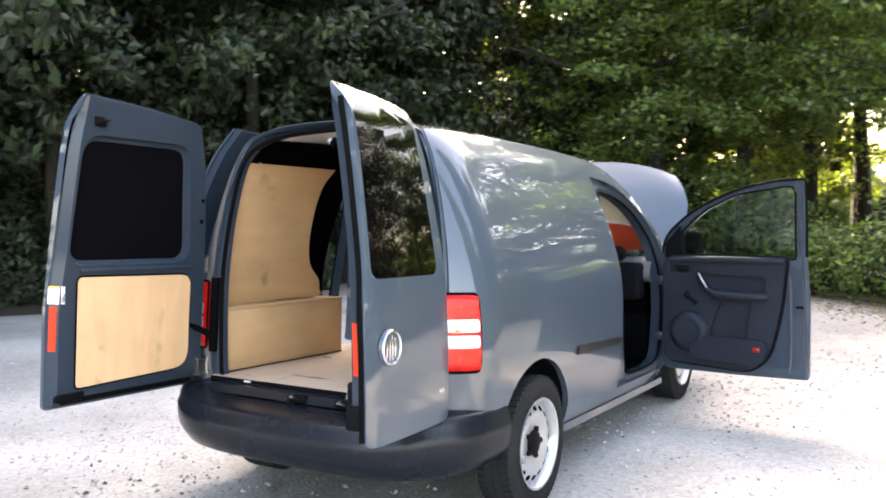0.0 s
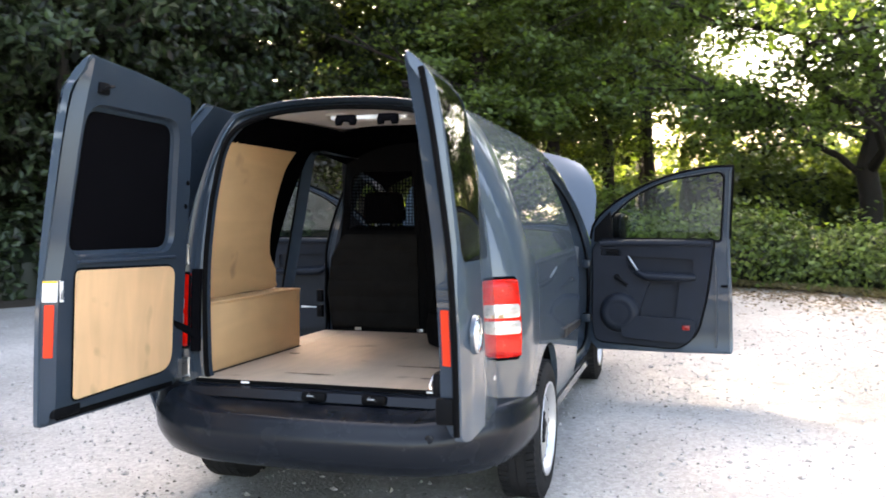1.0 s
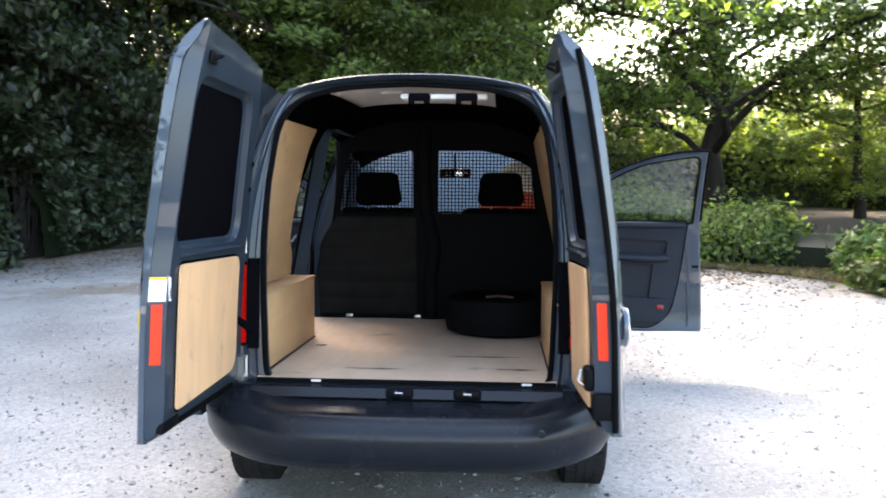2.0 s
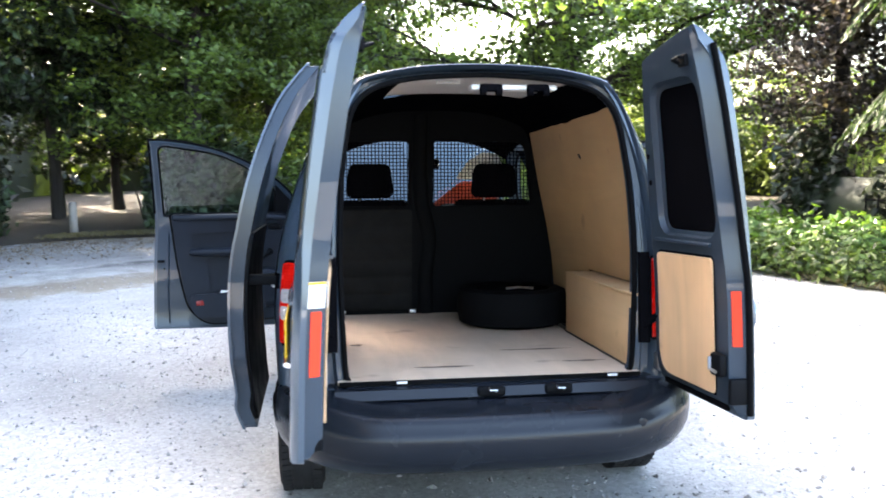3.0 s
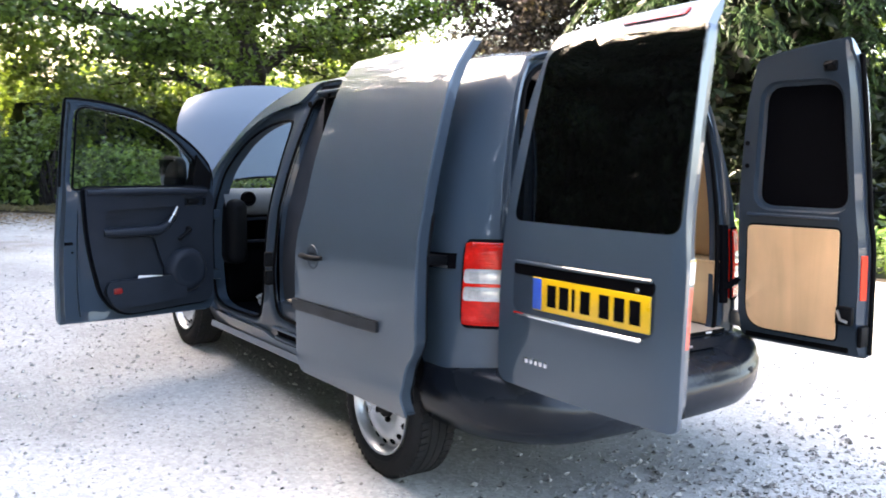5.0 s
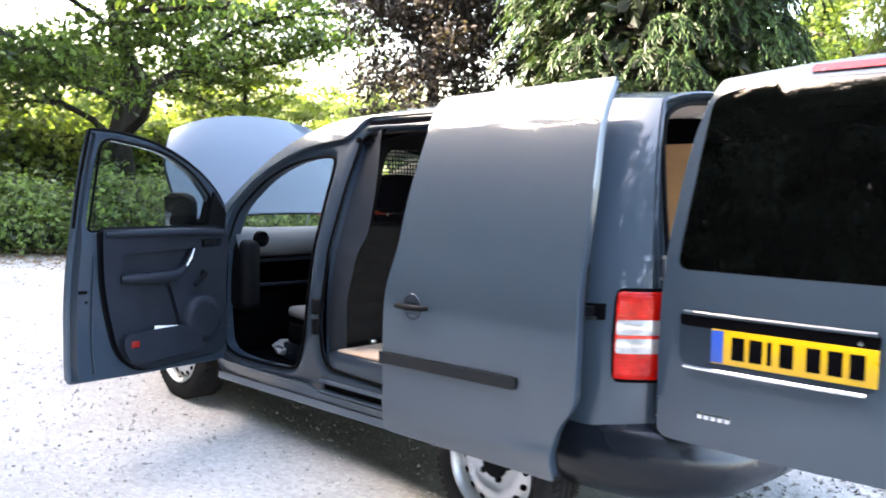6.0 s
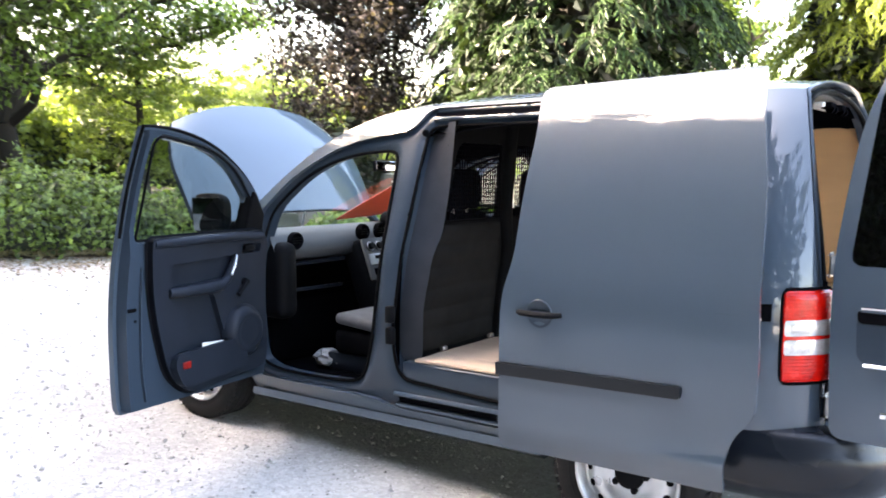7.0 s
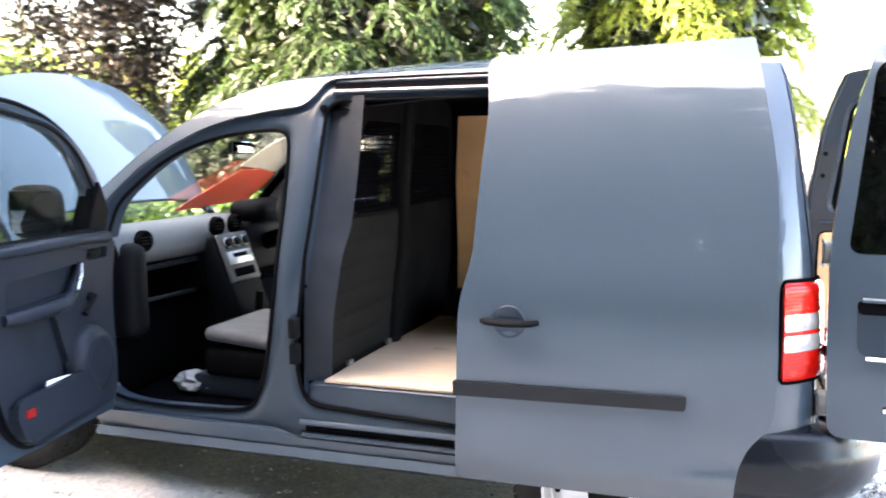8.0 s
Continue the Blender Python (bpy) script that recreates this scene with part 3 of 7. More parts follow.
# Tall dark wood along one side and behind the path.
dark = tree(pose(-8.5, 9.0, 0), 13, (3.3, 3.3, 6.0), 6.2, LEAF_DK, "tall dark broadleaf tree at the edge of the wood", 11, 290, 130, 0.16, 0.14, low=-1.0, power=0.42, tight=0.55, bare=1.9)
green = tree(pose(-1.8, 18.5, 0), 12, (3.0, 3.0, 5.4), 6.0, LEAF, "tall green tree with light coming through its leaves", 12, 210, 120, 0.13, 0.2, low=-1.0, power=0.42, tight=0.55, bare=1.5)
yellow = tree(pose(-0.6, 21.5, 0), 13, (3.4, 3.4, 5.8), 6.4, LEAF_YL, "tall sunlit yellow-green tree", 13, 210, 120, 0.13, 0.2, low=-1.0, power=0.42, tight=0.55, bare=1.3)
for t in (dark, green, yellow):
    t["group"] = "trees of the wood"
r = random.Random(5)
for kind, spots in ((dark, ((-9.4, 15.6), (-12.5, 5.5), (-6.6, 18.0), (-12.0, 9.5), (-9.0, 13.0), (-11.0, 13.5), (-9.8, 6.0), (-5.8, 20.5), (-2.2, 25))),
                    (green, ((-3.4, 16.6), (-4.0, 23.5), (0.4, 24.5))),
                    (yellow, ((0.0, 27.5), (-3.2, 19.5)))):
    for x, y in spots:
        k = r.uniform(0.95, 1.2)
        copy_thing(kind, pose(x, y, ground_height(x, y) - 0.05, 0, 0, r.uniform(0, 360)) @ Matrix.Diagonal((k, k, k * (1.22 if y == 18.0 else 0.75 if y in (16.6, 19.5, 20.5) else 1.0) * (r.uniform(1.25, 1.5) if kind is dark and y in (9.5, 13.5, 25) else r.uniform(0.95, 1.1)), 1)))

for x, y, k in ((-10.2, 11.8, 1.3), (-9.8, 3.0, 1.15)):
    copy_thing(dark, pose(x, y, -0.05, 0, 0, x * 31 + y * 17) @ Matrix.Diagonal((k, k, k * 1.2, 1)))
# Out-of-view trees added to darken the sky mirrored in the van and the gravel.
shade = tree(pose(-10.4, -0.8, -0.05), 13, (4.6, 4.6, 6.2), 6.6, LEAF_DK, "unseen tall dark tree added to dim the sky light", 15, 190, 55, 0.33, 0.22, low=-1.0, power=0.42, tight=0.6, bare=1.9)
shade["group"] = "trees of the wood"
for x, y, k in ((-10.0, -6.0, 0.95), (-14.5, 2.0, 1.1), (-14.5, -5.5, 1.1), (-9.0, -11.0, 0.9)):
    copy_thing(shade, pose(x, y, -0.05, 0, 0, x * 31 + y * 17) @ Matrix.Diagonal((k, k, k, 1)))

# The broad many-limbed tree beyond the hedge.
R5 = np.random.RandomState(51)
broad = tagged(empty("tree", pose(5.2, 17.3, 0)), "broad old tree with dark spreading limbs and open crown", "tree")
g = Geo()
tips = []
g.tube(smooth_line([Vector(p) for p in ((0, 0, -0.1), (0.04, 0, 0.35), (0.1, 0, 0.9), (0, 0.05, 1.7))], 3, False), [0.40, 0.34, 0.29, 0.26, 0.25, 0.24, 0.235, 0.23, 0.225, 0.22][:10], 10)
lead = smooth_line([Vector((0, 0.05, 1.7)), Vector((0.25, 0.1, 3.2)), Vector((-0.1, 0.3, 5.0)), Vector((0.2, 0.1, 7.2)), Vector((0.1, 0, 8.6))], 4, False)
g.tube(lead, [0.22 * (1 - 0.9 * i / (len(lead) - 1)) + 0.02 for i in range(len(lead))], 8)
for k in range(22):
    a = k * 2.399 + R5.rand() * 0.5
    up = k / 22
    root = lead[min(len(lead) - 2, int(up * (len(lead) - 1)))] - Vector((0, 0, 0.7 * (1 - up) * R5.rand()))
    ln = (6.4 - 3.4 * up) * (0.8 + 0.4 * R5.rand())
    rise = R5.uniform(0.28, 0.75)
    bend = R5.uniform(-0.7, 0.7)
    p = []
    for u in np.linspace(0, 1, 10):
        b = a + bend * u + 0.3 * math.sin(6 * u + k)
        p.append(root + Vector((math.cos(b) * ln * u, math.sin(b) * ln * u, ln * (rise * u ** 0.8 - 0.12 * u * u) + 0.26 * u ** 0.5 * math.sin(7 * u + 2 * k))))
    thick = R5.uniform(0.07, 0.115) * (1 - 0.6 * up)
    g.tube(p, [thick * (1 - 0.88 * j / 9) + 0.01 for j in range(10)], 7)
    for w in range(10):
        b = p[2 + w * 7 // 10]
        a2, l2 = a + bend + R5.uniform(-1.4, 1.4), R5.uniform(0.9, 2.3) * (1 - 0.4 * up)
        e = b + Vector((math.cos(a2) * l2, math.sin(a2) * l2, l2 * R5.uniform(-0.25, 0.6)))
        h = b.lerp(e, 0.5) + Vector((0.1 * R5.randn(), 0.1 * R5.randn(), 0.12))
        g.tube([b, h, e], [0.04, 0.024, 0.01], 5)
        tips += [e, h, h.lerp(e, 0.6) + Vector((0.25 * R5.randn(), 0.25 * R5.randn(), 0.15))]
    tips += p[5:]
g.put("trunk", BARK, broad, "dark trunk and limbs")
P, O = [], []
for t in tips:
    c = np.array(t)
    q = R5.randn(82, 3) * np.array([0.42, 0.42, 0.17])
    P.append(c + q)
    O.append(q * 0.6)
P, O = np.concatenate(P), np.concatenate(O)
leaves("crown", P, O, 0.135, LEAF_OPEN, broad, 52, 0.6)

# Copper beech, drooping conifers, and pale trees beyond.
tree(pose(7.9, 10.2, 0), 9.5, (1.5, 1.5, 4.3), 4.9, LEAF_CU, "dark copper beech behind the hedge", 61, 300, 170, 0.10, 0.16, 9, -0.9, aspect=0.55, tight=0.85)


def conifer(m, height, radius, mat, label, seed, sprays=430):
    r = np.random.RandomState(seed)
    t = tagged(empty("conifer", m), label, "conifer", "conifers by the hedge")
    g = Geo().tube([(0, 0, -0.1), (0, 0, height * 0.5), (0, 0, height)], [0.22, 0.14, 0.03], 8)
    boughs = Geo()
    P, O, A = [], [], []
    for k in range(sprays):
        h = (k + r.rand()) / sprays
        z = 1.75 + (height - 2.05) * h
        a = k * 2.399 + r.randn() * 0.3
        rr = radius * (1 - 0.82 * h ** 2.3) * r.uniform(0.62, 1.08)
        d = np.array([math.cos(a), math.sin(a), 0])
        w = np.array([-d[1], d[0], 0])
        root = d * rr * 0.70 + np.array([0, 0, z + 0.1])
        if k % 3 == 0:
            boughs.tube([(0, 0, z), tuple(d * rr * 0.4 + [0, 0, z + 0.08]), tuple(root)], [0.028, 0.02, 0.006], 5)
        for i in range(8):
            q = (i / 7 - 0.5) * 1.9 + 0.12 * r.randn()
            way, across = d * math.cos(q) + w * math.sin(q), w * math.cos(q) - d * math.sin(q)
            l2 = r.uniform(0.55, 1.0) * (1 - 0.25 * abs(q)) * (0.5 + 0.5 * rr / radius)
            v = np.linspace(0.05, 1, 12)[:, None]
            line = root + way * l2 * v * (1 - 0.18 * v) - np.array([0, 0, 1]) * 0.66 * l2 * v ** 1.9
            fall = way * (1 - 0.36 * v) - np.array([0, 0, 1]) * 1.25 * v ** 0.9
            for u in (-1, 1):
                twig = fall + across * u * (0.95 - 0.35 * v)
                twig /= np.linalg.norm(twig, axis=1, keepdims=True)
                P.append(line + twig * 0.05 * (1.15 - 0.6 * v) + r.randn(12, 3) * 0.012)
                A.append(twig)
                O.append(np.tile(d * 1.3 + np.array([0, 0, 2.4]), (12, 1)))
    n = 7000
    zz, aa = r.uniform(1.6, height - 0.5, n), r.uniform(0, 2 * math.pi, n)
    q = radius * (1 - 0.82 * (zz / height) ** 2.3) * 0.74 * r.rand(n) ** 0.35
    # Core leaves in the shade colour, so the outer sprays stand out.
    leaves("inner_foliage", np.stack([np.cos(aa) * q, np.sin(aa) * q, zz], 1), np.stack([np.cos(aa) * 0.6, np.sin(aa) * 0.6, np.full(n, 0.4)], 1), 0.24, LEAF_SHADE, t, seed + 5, 0.6)
    g.put("trunk", BARK, t)
    boughs.put("branchwork", BARK, t)["kind"] = "stuff"
    leaves("crown", np.concatenate(P), np.concatenate(O), 0.15, mat, t, seed + 1, 0.27, along=np.concatenate(A))
    return t


fir = conifer(pose(7.9, 5.8, 0), 10.5, 2.6, LEAF_FIR, "dense green conifer with drooping sprays", 71)
conifer(pose(10.4, 1.6, 0), 9.5, 2.2, LEAF_FIR_YL, "bright yellow-green conifer with drooping sprays", 75)
copy_thing(fir, pose(10.5, 7.5, 0, 0, 0, 160) @ Matrix.Diagonal((1.1, 1.1, 1.1, 1)))
for x, y, k, s in ((20, 2.4, 0.7, 30), (18, 7, 1.2, 200), (8.8, 17.8, 0.62, 55), (12.2, 17, 0.42, 95), (-9, -17, 0.7, 300)):
    copy_thing(yellow if s % 20 else green, pose(x, y, -0.05, 0, 0, s) @ Matrix.Diagonal((k, k, k * 0.75, 1)))


# Hedge along the edge of the gravel, and low shrubs before the wood.
def hedge(name, line, width, height, mat, label, seed, per_m=900, size=0.09, cat="hedge"):
    r = np.random.RandomState(seed)
    pts = resample([Vector(p) for p in line], 60, False)
    total = sum((b - a).length for a, b in zip(pts, pts[1:]))
    n = int(total * per_m)
    i = r.randint(0, 59, n)
    u = r.rand(n)
    a, b = np.array([pts[k][:] for k in i]), np.array([pts[k + 1][:] for k in i])
    c = a + (b - a) * u[:, None]
    d = (b - a) / (np.linalg.norm(b - a, axis=1, keepdims=True) + 1e-9)
    nrm = np.stack([d[:, 1], -d[:, 0]], 1)
    q = r.uniform(0, math.pi, n)
    wob = np.array([0.85 + 0.6 * noise.noise(Vector((p[0] * 0.9, p[1] * 0.9, 1.3))) + 0.3 * noise.noise(Vector((p[0] * 3, p[1] * 3, 4))) for p in c])
    rr = (0.68 + 0.36 * r.rand(n) + 0.16 * np.abs(r.randn(n)) * (r.rand(n) < 0.25)) * wob
    off = np.cos(q) * width * rr
    z = np.sin(q) ** 0.6 * height * rr
    P = np.stack([c[:, 0] + nrm[:, 0] * off, c[:, 1] + nrm[:, 1] * off, z + 0.03], 1)
    O = np.stack([nrm[:, 0] * np.cos(q), nrm[:, 1] * np.cos(q), np.sin(q)], 1) * 1.2
    h = tagged(empty(name, Matrix.Identity(4)), label, cat)
    leaves("foliage", P, O, size, mat, h, seed + 3, 0.6)
    g = Geo()
    for k in range(0, 60, 1):
        p = pts[k]
        for j in range(2):
            e = Vector((p.x + r.uniform(-0.4, 0.4) * width, p.y + r.uniform(-0.4, 0.4) * width, height * r.uniform(0.5, 0.75)))
            g.tube([(p.x, p.y, -0.02), tuple(Vector((p.x, p.y, 0)).lerp(e, 0.5)), tuple(e)], [0.02, 0.014, 0.005], 5)
    g.put("stem_tangle", BARK, h)
    core = [[Vector((p.x + n2 * width * 0.56 * w, p.y + m2 * width * 0.56 * w, hh)) for w, hh in ((-1, 0), (-0.9, height * 0.38), (-0.4, height * 0.54), (0.4, height * 0.54), (0.9, height * 0.38), (1, 0))] for p, n2, m2 in [(pts[k], (pts[min(k + 1, 59)] - pts[max(k - 1, 0)]).normalized().y, -(pts[min(k + 1, 59)] - pts[max(k - 1, 0)]).normalized().x) for k in range(60)]]
    # Core in the shade colour, for the dark gaps between the leaves.
    Geo().loft(core, closed=False).put("inner_mass", LEAF_SHADE, h)
    return h


hedge("hedge", [(0.4, 11.6), (1.8, 10.6), (3.4, 9.7), (4.9, 8.6)], 0.8, 0.92, LEAF_BUSH, "loose sunlit green shrubs along the gravel", 81, 3200, 0.085)
hedge("hedge", [(4.9, 8.3), (5.35, 7.0), (5.8, 5.6), (6.6, 3.6), (7.4, 1.6)], 0.65, 0.66, LEAF_HEDGE, "loose green hedge beside the gravel", 82, 2200, 0.11)
hedge("shrub", [(-1.6, 14.0), (-0.7, 13.4), (0.2, 12.6)], 0.95, 1.7, LEAF, "leafy green shrub before the wood", 83, 3200, 0.12, "shrub")
hedge("shrub", [(-4.0, 14.6), (-3.0, 14.7), (-2.0, 14.5)], 0.8, 1.5, LEAF_DK, "dark glossy laurel shrub", 84, 3200, 0.16, "shrub")
hedge("shrub", [(-11.5, 4.2), (-9.8, 6.2), (-8.0, 7.6), (-7.3, 9.4)], 0.8, 1.5, LEAF_DK, "dark undergrowth at the edge of the wood", 85, 2600, 0.14, "shrub")
hedge("ground_ivy", [(4.7, 7.2), (5.2, 5.6), (5.7, 4.2), (6.6, 2.2)], 0.42, 0.32, LEAF, "low ivy at the foot of the hedge", 86, 1500, 0.09, "ivy")
tagged(hedge("far_wood", [(-24, -14), (-22, 4), (-15, 18), (-11, 30)], 2.6, 9.5, LEAF_SHADE, "dark wood far behind the first trees", 87, 800, 0.42, "wood"), kind="stuff")
tagged(hedge("far_wood", [(-11, 31), (-2, 36), (8, 38), (18, 33)], 2.4, 3.6, LEAF_YL, "sunlit wood far beyond the hedge", 88, 420, 0.42, "wood"), kind="stuff")
tagged(hedge("far_wood", [(18, 32), (25, 20), (28, 10), (29, 2)], 2.4, 3.8, LEAF_YL, "pale sunlit trees far beyond the conifers", 89, 420, 0.42, "wood"), kind="stuff")
hedge("shrub", [(8.0, 5.9), (8.5, 4.3), (9.1, 2.9), (9.8, 1.4)], 0.9, 2.3, LEAF_SHADE, "dark undergrowth beneath the conifers", 94, 1800, 0.15, "shrub")
hedge("shrub", [(7.9, 7.1), (7.3, 8.2), (6.7, 9.4)], 0.85, 1.9, LEAF_SHADE, "dark undergrowth beside the copper beech", 96, 1800, 0.15, "shrub")
hedge("shrub", [(-10.2, 15.6), (-9.2, 16.4), (-8.0, 17.2)], 1.1, 2.6, LEAF_DK, "dark undergrowth within the wood", 95, 1500, 0.18, "shrub")
hedge("shrub", [(-4.4, 19.4), (-3.4, 20.2), (-2.4, 21.0)], 1.0, 2.2, LEAF_DK, "dark undergrowth within the wood", 98, 1500, 0.18, "shrub")
hedge("shrub", [(1.5, 23.0), (5.5, 24.5), (10.5, 23.0), (13.5, 18.5)], 1.4, 3.2, LEAF_YL, "sunlit yellow-green shrubs beyond the hedge", 93, 1200, 0.2, "shrub")
hedge("shrub", [(-7.6, 10.6), (-7.4, 12.2), (-7.0, 14.2)], 0.9, 2.2, LEAF_DK, "dark holly shrub at the edge of the wood", 90, 3200, 0.15, "shrub")

# Verge of soil, dry grass, and the wooden posts before the path.
edge_line = smooth_line([Vector(p) for p in ((-30, -2), (-11.5, 3.6), (-8.4, 5.6), (-7.0, 7.6), (-7.4, 11.0), (-5.4, 13.3), (-2.6, 13.4), (-0.6, 12.2), (1.4, 10.2), (3.2, 9.0), (4.4, 7.6), (5.0, 5.4), (5.8, 3.4), (7.6, 0.2), (16, -9))], 8, False)
far = [p + Vector((p.x - 0.0, p.y + 4.0)).normalized() * 22 for p in edge_line]
loops = []
for t in np.linspace(0, 1, 9):
    loops.append([Vector((a.x + (b.x - a.x) * t ** 2 + 0.15 * noise.noise(Vector((a.x * 2, a.y * 2, 0))) * (1 - t), a.y + (b.y - a.y) * t ** 2 + 0.15 * noise.noise(Vector((a.x * 2, 5, a.y * 2))) * (1 - t), ground_height(a.x + (b.x - a.x) * t ** 2, a.y + (b.y - a.y) * t ** 2) + 0.004 + 0.10 * min(1, t * 3))) for a, b in zip(edge_line, far)])
tagged(Geo().loft(loops[::-1], closed=False).put("verge", SOIL), "brown leaf-strewn soil under the trees", "ground", kind="structure")
R9 = np.random.RandomState(9)
n = 16000
i = R9.randint(40, len(edge_line) - 14, n)
w = np.abs(R9.randn(n)) * 0.28
P = np.array([[edge_line[k].x, edge_line[k].y, 0.05] for k in i]) + np.stack([R9.randn(n) * 0.12 + w * 0.35, R9.randn(n) * 0.12 + w * 0.7, R9.rand(n) * 0.04], 1)
tagged(leaves("verge_grass", P, np.tile([0.3, -0.6, 0.0], (n, 1)), 0.09, GRASS, None, 91, 0.14), "dry grass and leaves along the verge", "grass", kind="stuff")
post = tagged(empty("post", pose(-5.25, 14.1, ground_height(-5.25, 14.1))), "short weathered wooden post at the verge", "post", "posts before the path")
Geo().lathe([(-0.1, 0.075), (0.60, 0.072), (0.66, 0.066), (0.68, 0.045), (0.68, 0.0)], 14, pose(0, 0, 0, 0, -90, 0)).put("shaft", WOOD, post)
for x, y in ((-6.75, 13.7), (-3.6, 13.9), (-2.0, 13.5)):
    copy_thing(post, pose(x, y, ground_height(x, y), 0, 0, x * 40))
rail = tagged(empty("fence", Matrix.Identity(4)), "thin dark iron railing beside the hedge", "fence")
for k in range(26):
    p = Vector((6.1, 6.9)).lerp(Vector((7.7, 3.2)), k / 25)
    Geo().tube([(p.x, p.y, -0.05), (p.x, p.y, 0.90)], 0.009, 6).put("bar", INK, rail)
for z in (0.25, 0.82):
    Geo().tube([(6.1, 6.9, z), (7.7, 3.2, z)], 0.011, 6).put("rail", INK, rail)
LITTER = leaf_material("dry_leaf_litter", (0.16, 0.115, 0.07), 0.5, 0.15)
n = 15000
i = R9.randint(30, len(edge_line) - 40, n)
w = np.abs(R9.randn(n)) * 1.5 * (R9.rand(n) < 0.75) + R9.rand(n) * 0.2
P = np.array([[edge_line[k].x, edge_line[k].y, 0.0] for k in i]) + np.stack([w * 0.55 + R9.randn(n) * 0.5, -w * 0.8 + R9.randn(n) * 0.5, np.zeros(n)], 1)
P[:, 2] = [ground_height(a, b) + 0.012 for a, b, _ in P]
tagged(leaves("leaf_litter", P, np.tile([0, 0, 2.5], (n, 1)), 0.05, LITTER, None, 97, 0.5), "dry brown leaf litter blown over the gravel", "leaves", kind="stuff")


# ---- the van ----
van = tagged(empty("van", LEVEL), "grey-blue small panel van on gravel, all doors and bonnet open", "van")

# Half width by height, and how it draws in at the tail and the nose.
half_width = curve_of([0.2, 0.29, 0.36, 0.6, 0.9, 1.05, 1.2, 1.4, 1.6, 1.7, 1.76, 1.82], [0.735, 0.785, 0.818, 0.845, 0.85, 0.838, 0.802, 0.735, 0.645, 0.59, 0.54, 0.475])
rough = np.array([half_width(z) for z in np.arange(0.0, 2.0, 0.005)])
blur = np.exp(-0.5 * (np.arange(-40, 41) * 0.005 / 0.055) ** 2)
half_width = curve_of(np.arange(0.2, 1.8, 0.04), np.convolve(rough, blur / blur.sum(), "same")[40:360:8])
tail_in = curve_of([0.4, 0.7, 1.0, 1.2, 1.43, 1.6, 1.76], [0.14, 0.14, 0.135, 0.112, 0.083, 0.06, 0.04])


tail = curve_of([0.45, 0.7, 0.9, 1.1, 1.4, 1.6, 1.8], [0.222, 0.228, 0.235, 0.25, 0.290, 0.322, 0.362])


def side(y, z, off=0.0):
    x = half_width(z) + off
    g = max(0.0, (0.26 - (y - tail(z))) / 0.26)
    x -= tail_in(z) * g ** 2.5
    if y > 2.6:
        x -= 0.05 * ((y - 2.6) / 0.9) ** 2
    return x


top_edge = [(3.23, 1.10), (3.05, 1.278), (2.89, 1.418), (2.73, 1.543), (2.575, 1.634), (2.446, 1.69), (2.3, 1.735), (2.1, 1.757), (1.5, 1.770), (0.8, 1.764), (0.36, 1.750)]
roof_z = curve_of([0.33, 0.7, 1.2, 1.6, 2.1, 2.4, 2.65], [1.806, 1.824, 1.838, 1.838, 1.816, 1.785, 1.735])
R_WHEEL, F_WHEEL = (0.89, 0.284), (3.47, 0.395)


def arc(c, r, a0, a1, n=18):
    return [(c[0] + r * math.cos(radians(a0 + (a1 - a0) * i / n)), c[1] + r * math.sin(radians(a0 + (a1 - a0) * i / n))) for i in range(n + 1)]


body_outline = [(tail(0.5), 0.5), (0.52, 0.478)] + arc(R_WHEEL, 0.415, 150, 2) + [(1.31, 0.29), (3.06, 0.275)] + arc(F_WHEEL, 0.39, 188, -6)
body_outline += [(3.9, 0.3), (4.16, 0.32), (4.24, 0.6), (4.2, 0.86), (4.0, 0.96), (3.6, 1.02)] + [tuple(p) for p in smooth_line([Vector(p) for p in top_edge], 3, False)]
body_outline += [(tail(z) + 0.004, z) for z in (1.7, 1.6, 1.45, 1.3, 1.15, 1.0, 0.85, 0.7, 0.6)]
cab_hole = [tuple(p) for p in smooth_line([(3.038, 0.62), (3.02, 0.475), (2.94, 0.425), (2.79, 0.41), (2.53, 0.413), (2.345, 0.428), (2.27, 0.49), (2.215, 0.66), (2.182, 0.87), (2.165, 1.05), (2.158, 1.23), (2.165, 1.40), (2.178, 1.49), (2.195, 1.53), (2.235, 1.55), (2.34, 1.548), (2.475, 1.532), (2.62, 1.492), (2.76, 1.425), (2.875, 1.33), (2.955, 1.24), (2.985, 1.12), (3.01, 1.02), (3.035, 0.85)], 3)]
slide_hole = [tuple(p) for p in rounded([(2.065, 0.475), (1.28, 0.437), (1.28, 1.665), (2.045, 1.665), (2.03, 1.25), (2.10, 0.66)], [0.10, 0.05, 0.05, 0.07, 0.3, 0.2], 6)]

# The painted skin is cut back round the doors; on the passenger side one cut takes both doors and the pillar between them.
cab_brow = [(3.0, 0.378), (3.05, 0.42), (3.055, 0.62), (3.055, 0.85), (3.05, 1.05), (3.0, 1.25), (2.9, 1.348), (2.83, 1.412), (2.71, 1.49), (2.575, 1.556), (2.44, 1.598), (2.30, 1.622)]
cab_cut = [tuple(p) for p in rounded([*cab_brow, (2.06, 1.64), (2.07, 1.1), (2.055, 0.38)], 0.03, 3)]
both_cut = [tuple(p) for p in rounded([*cab_brow, (2.13, 1.642), (2.085, 1.69), (2.06, 1.735), (2.02, 1.752), (1.25, 1.757), (1.25, 0.342), (2.12, 0.345), (2.19, 0.372)], 0.03, 3)]
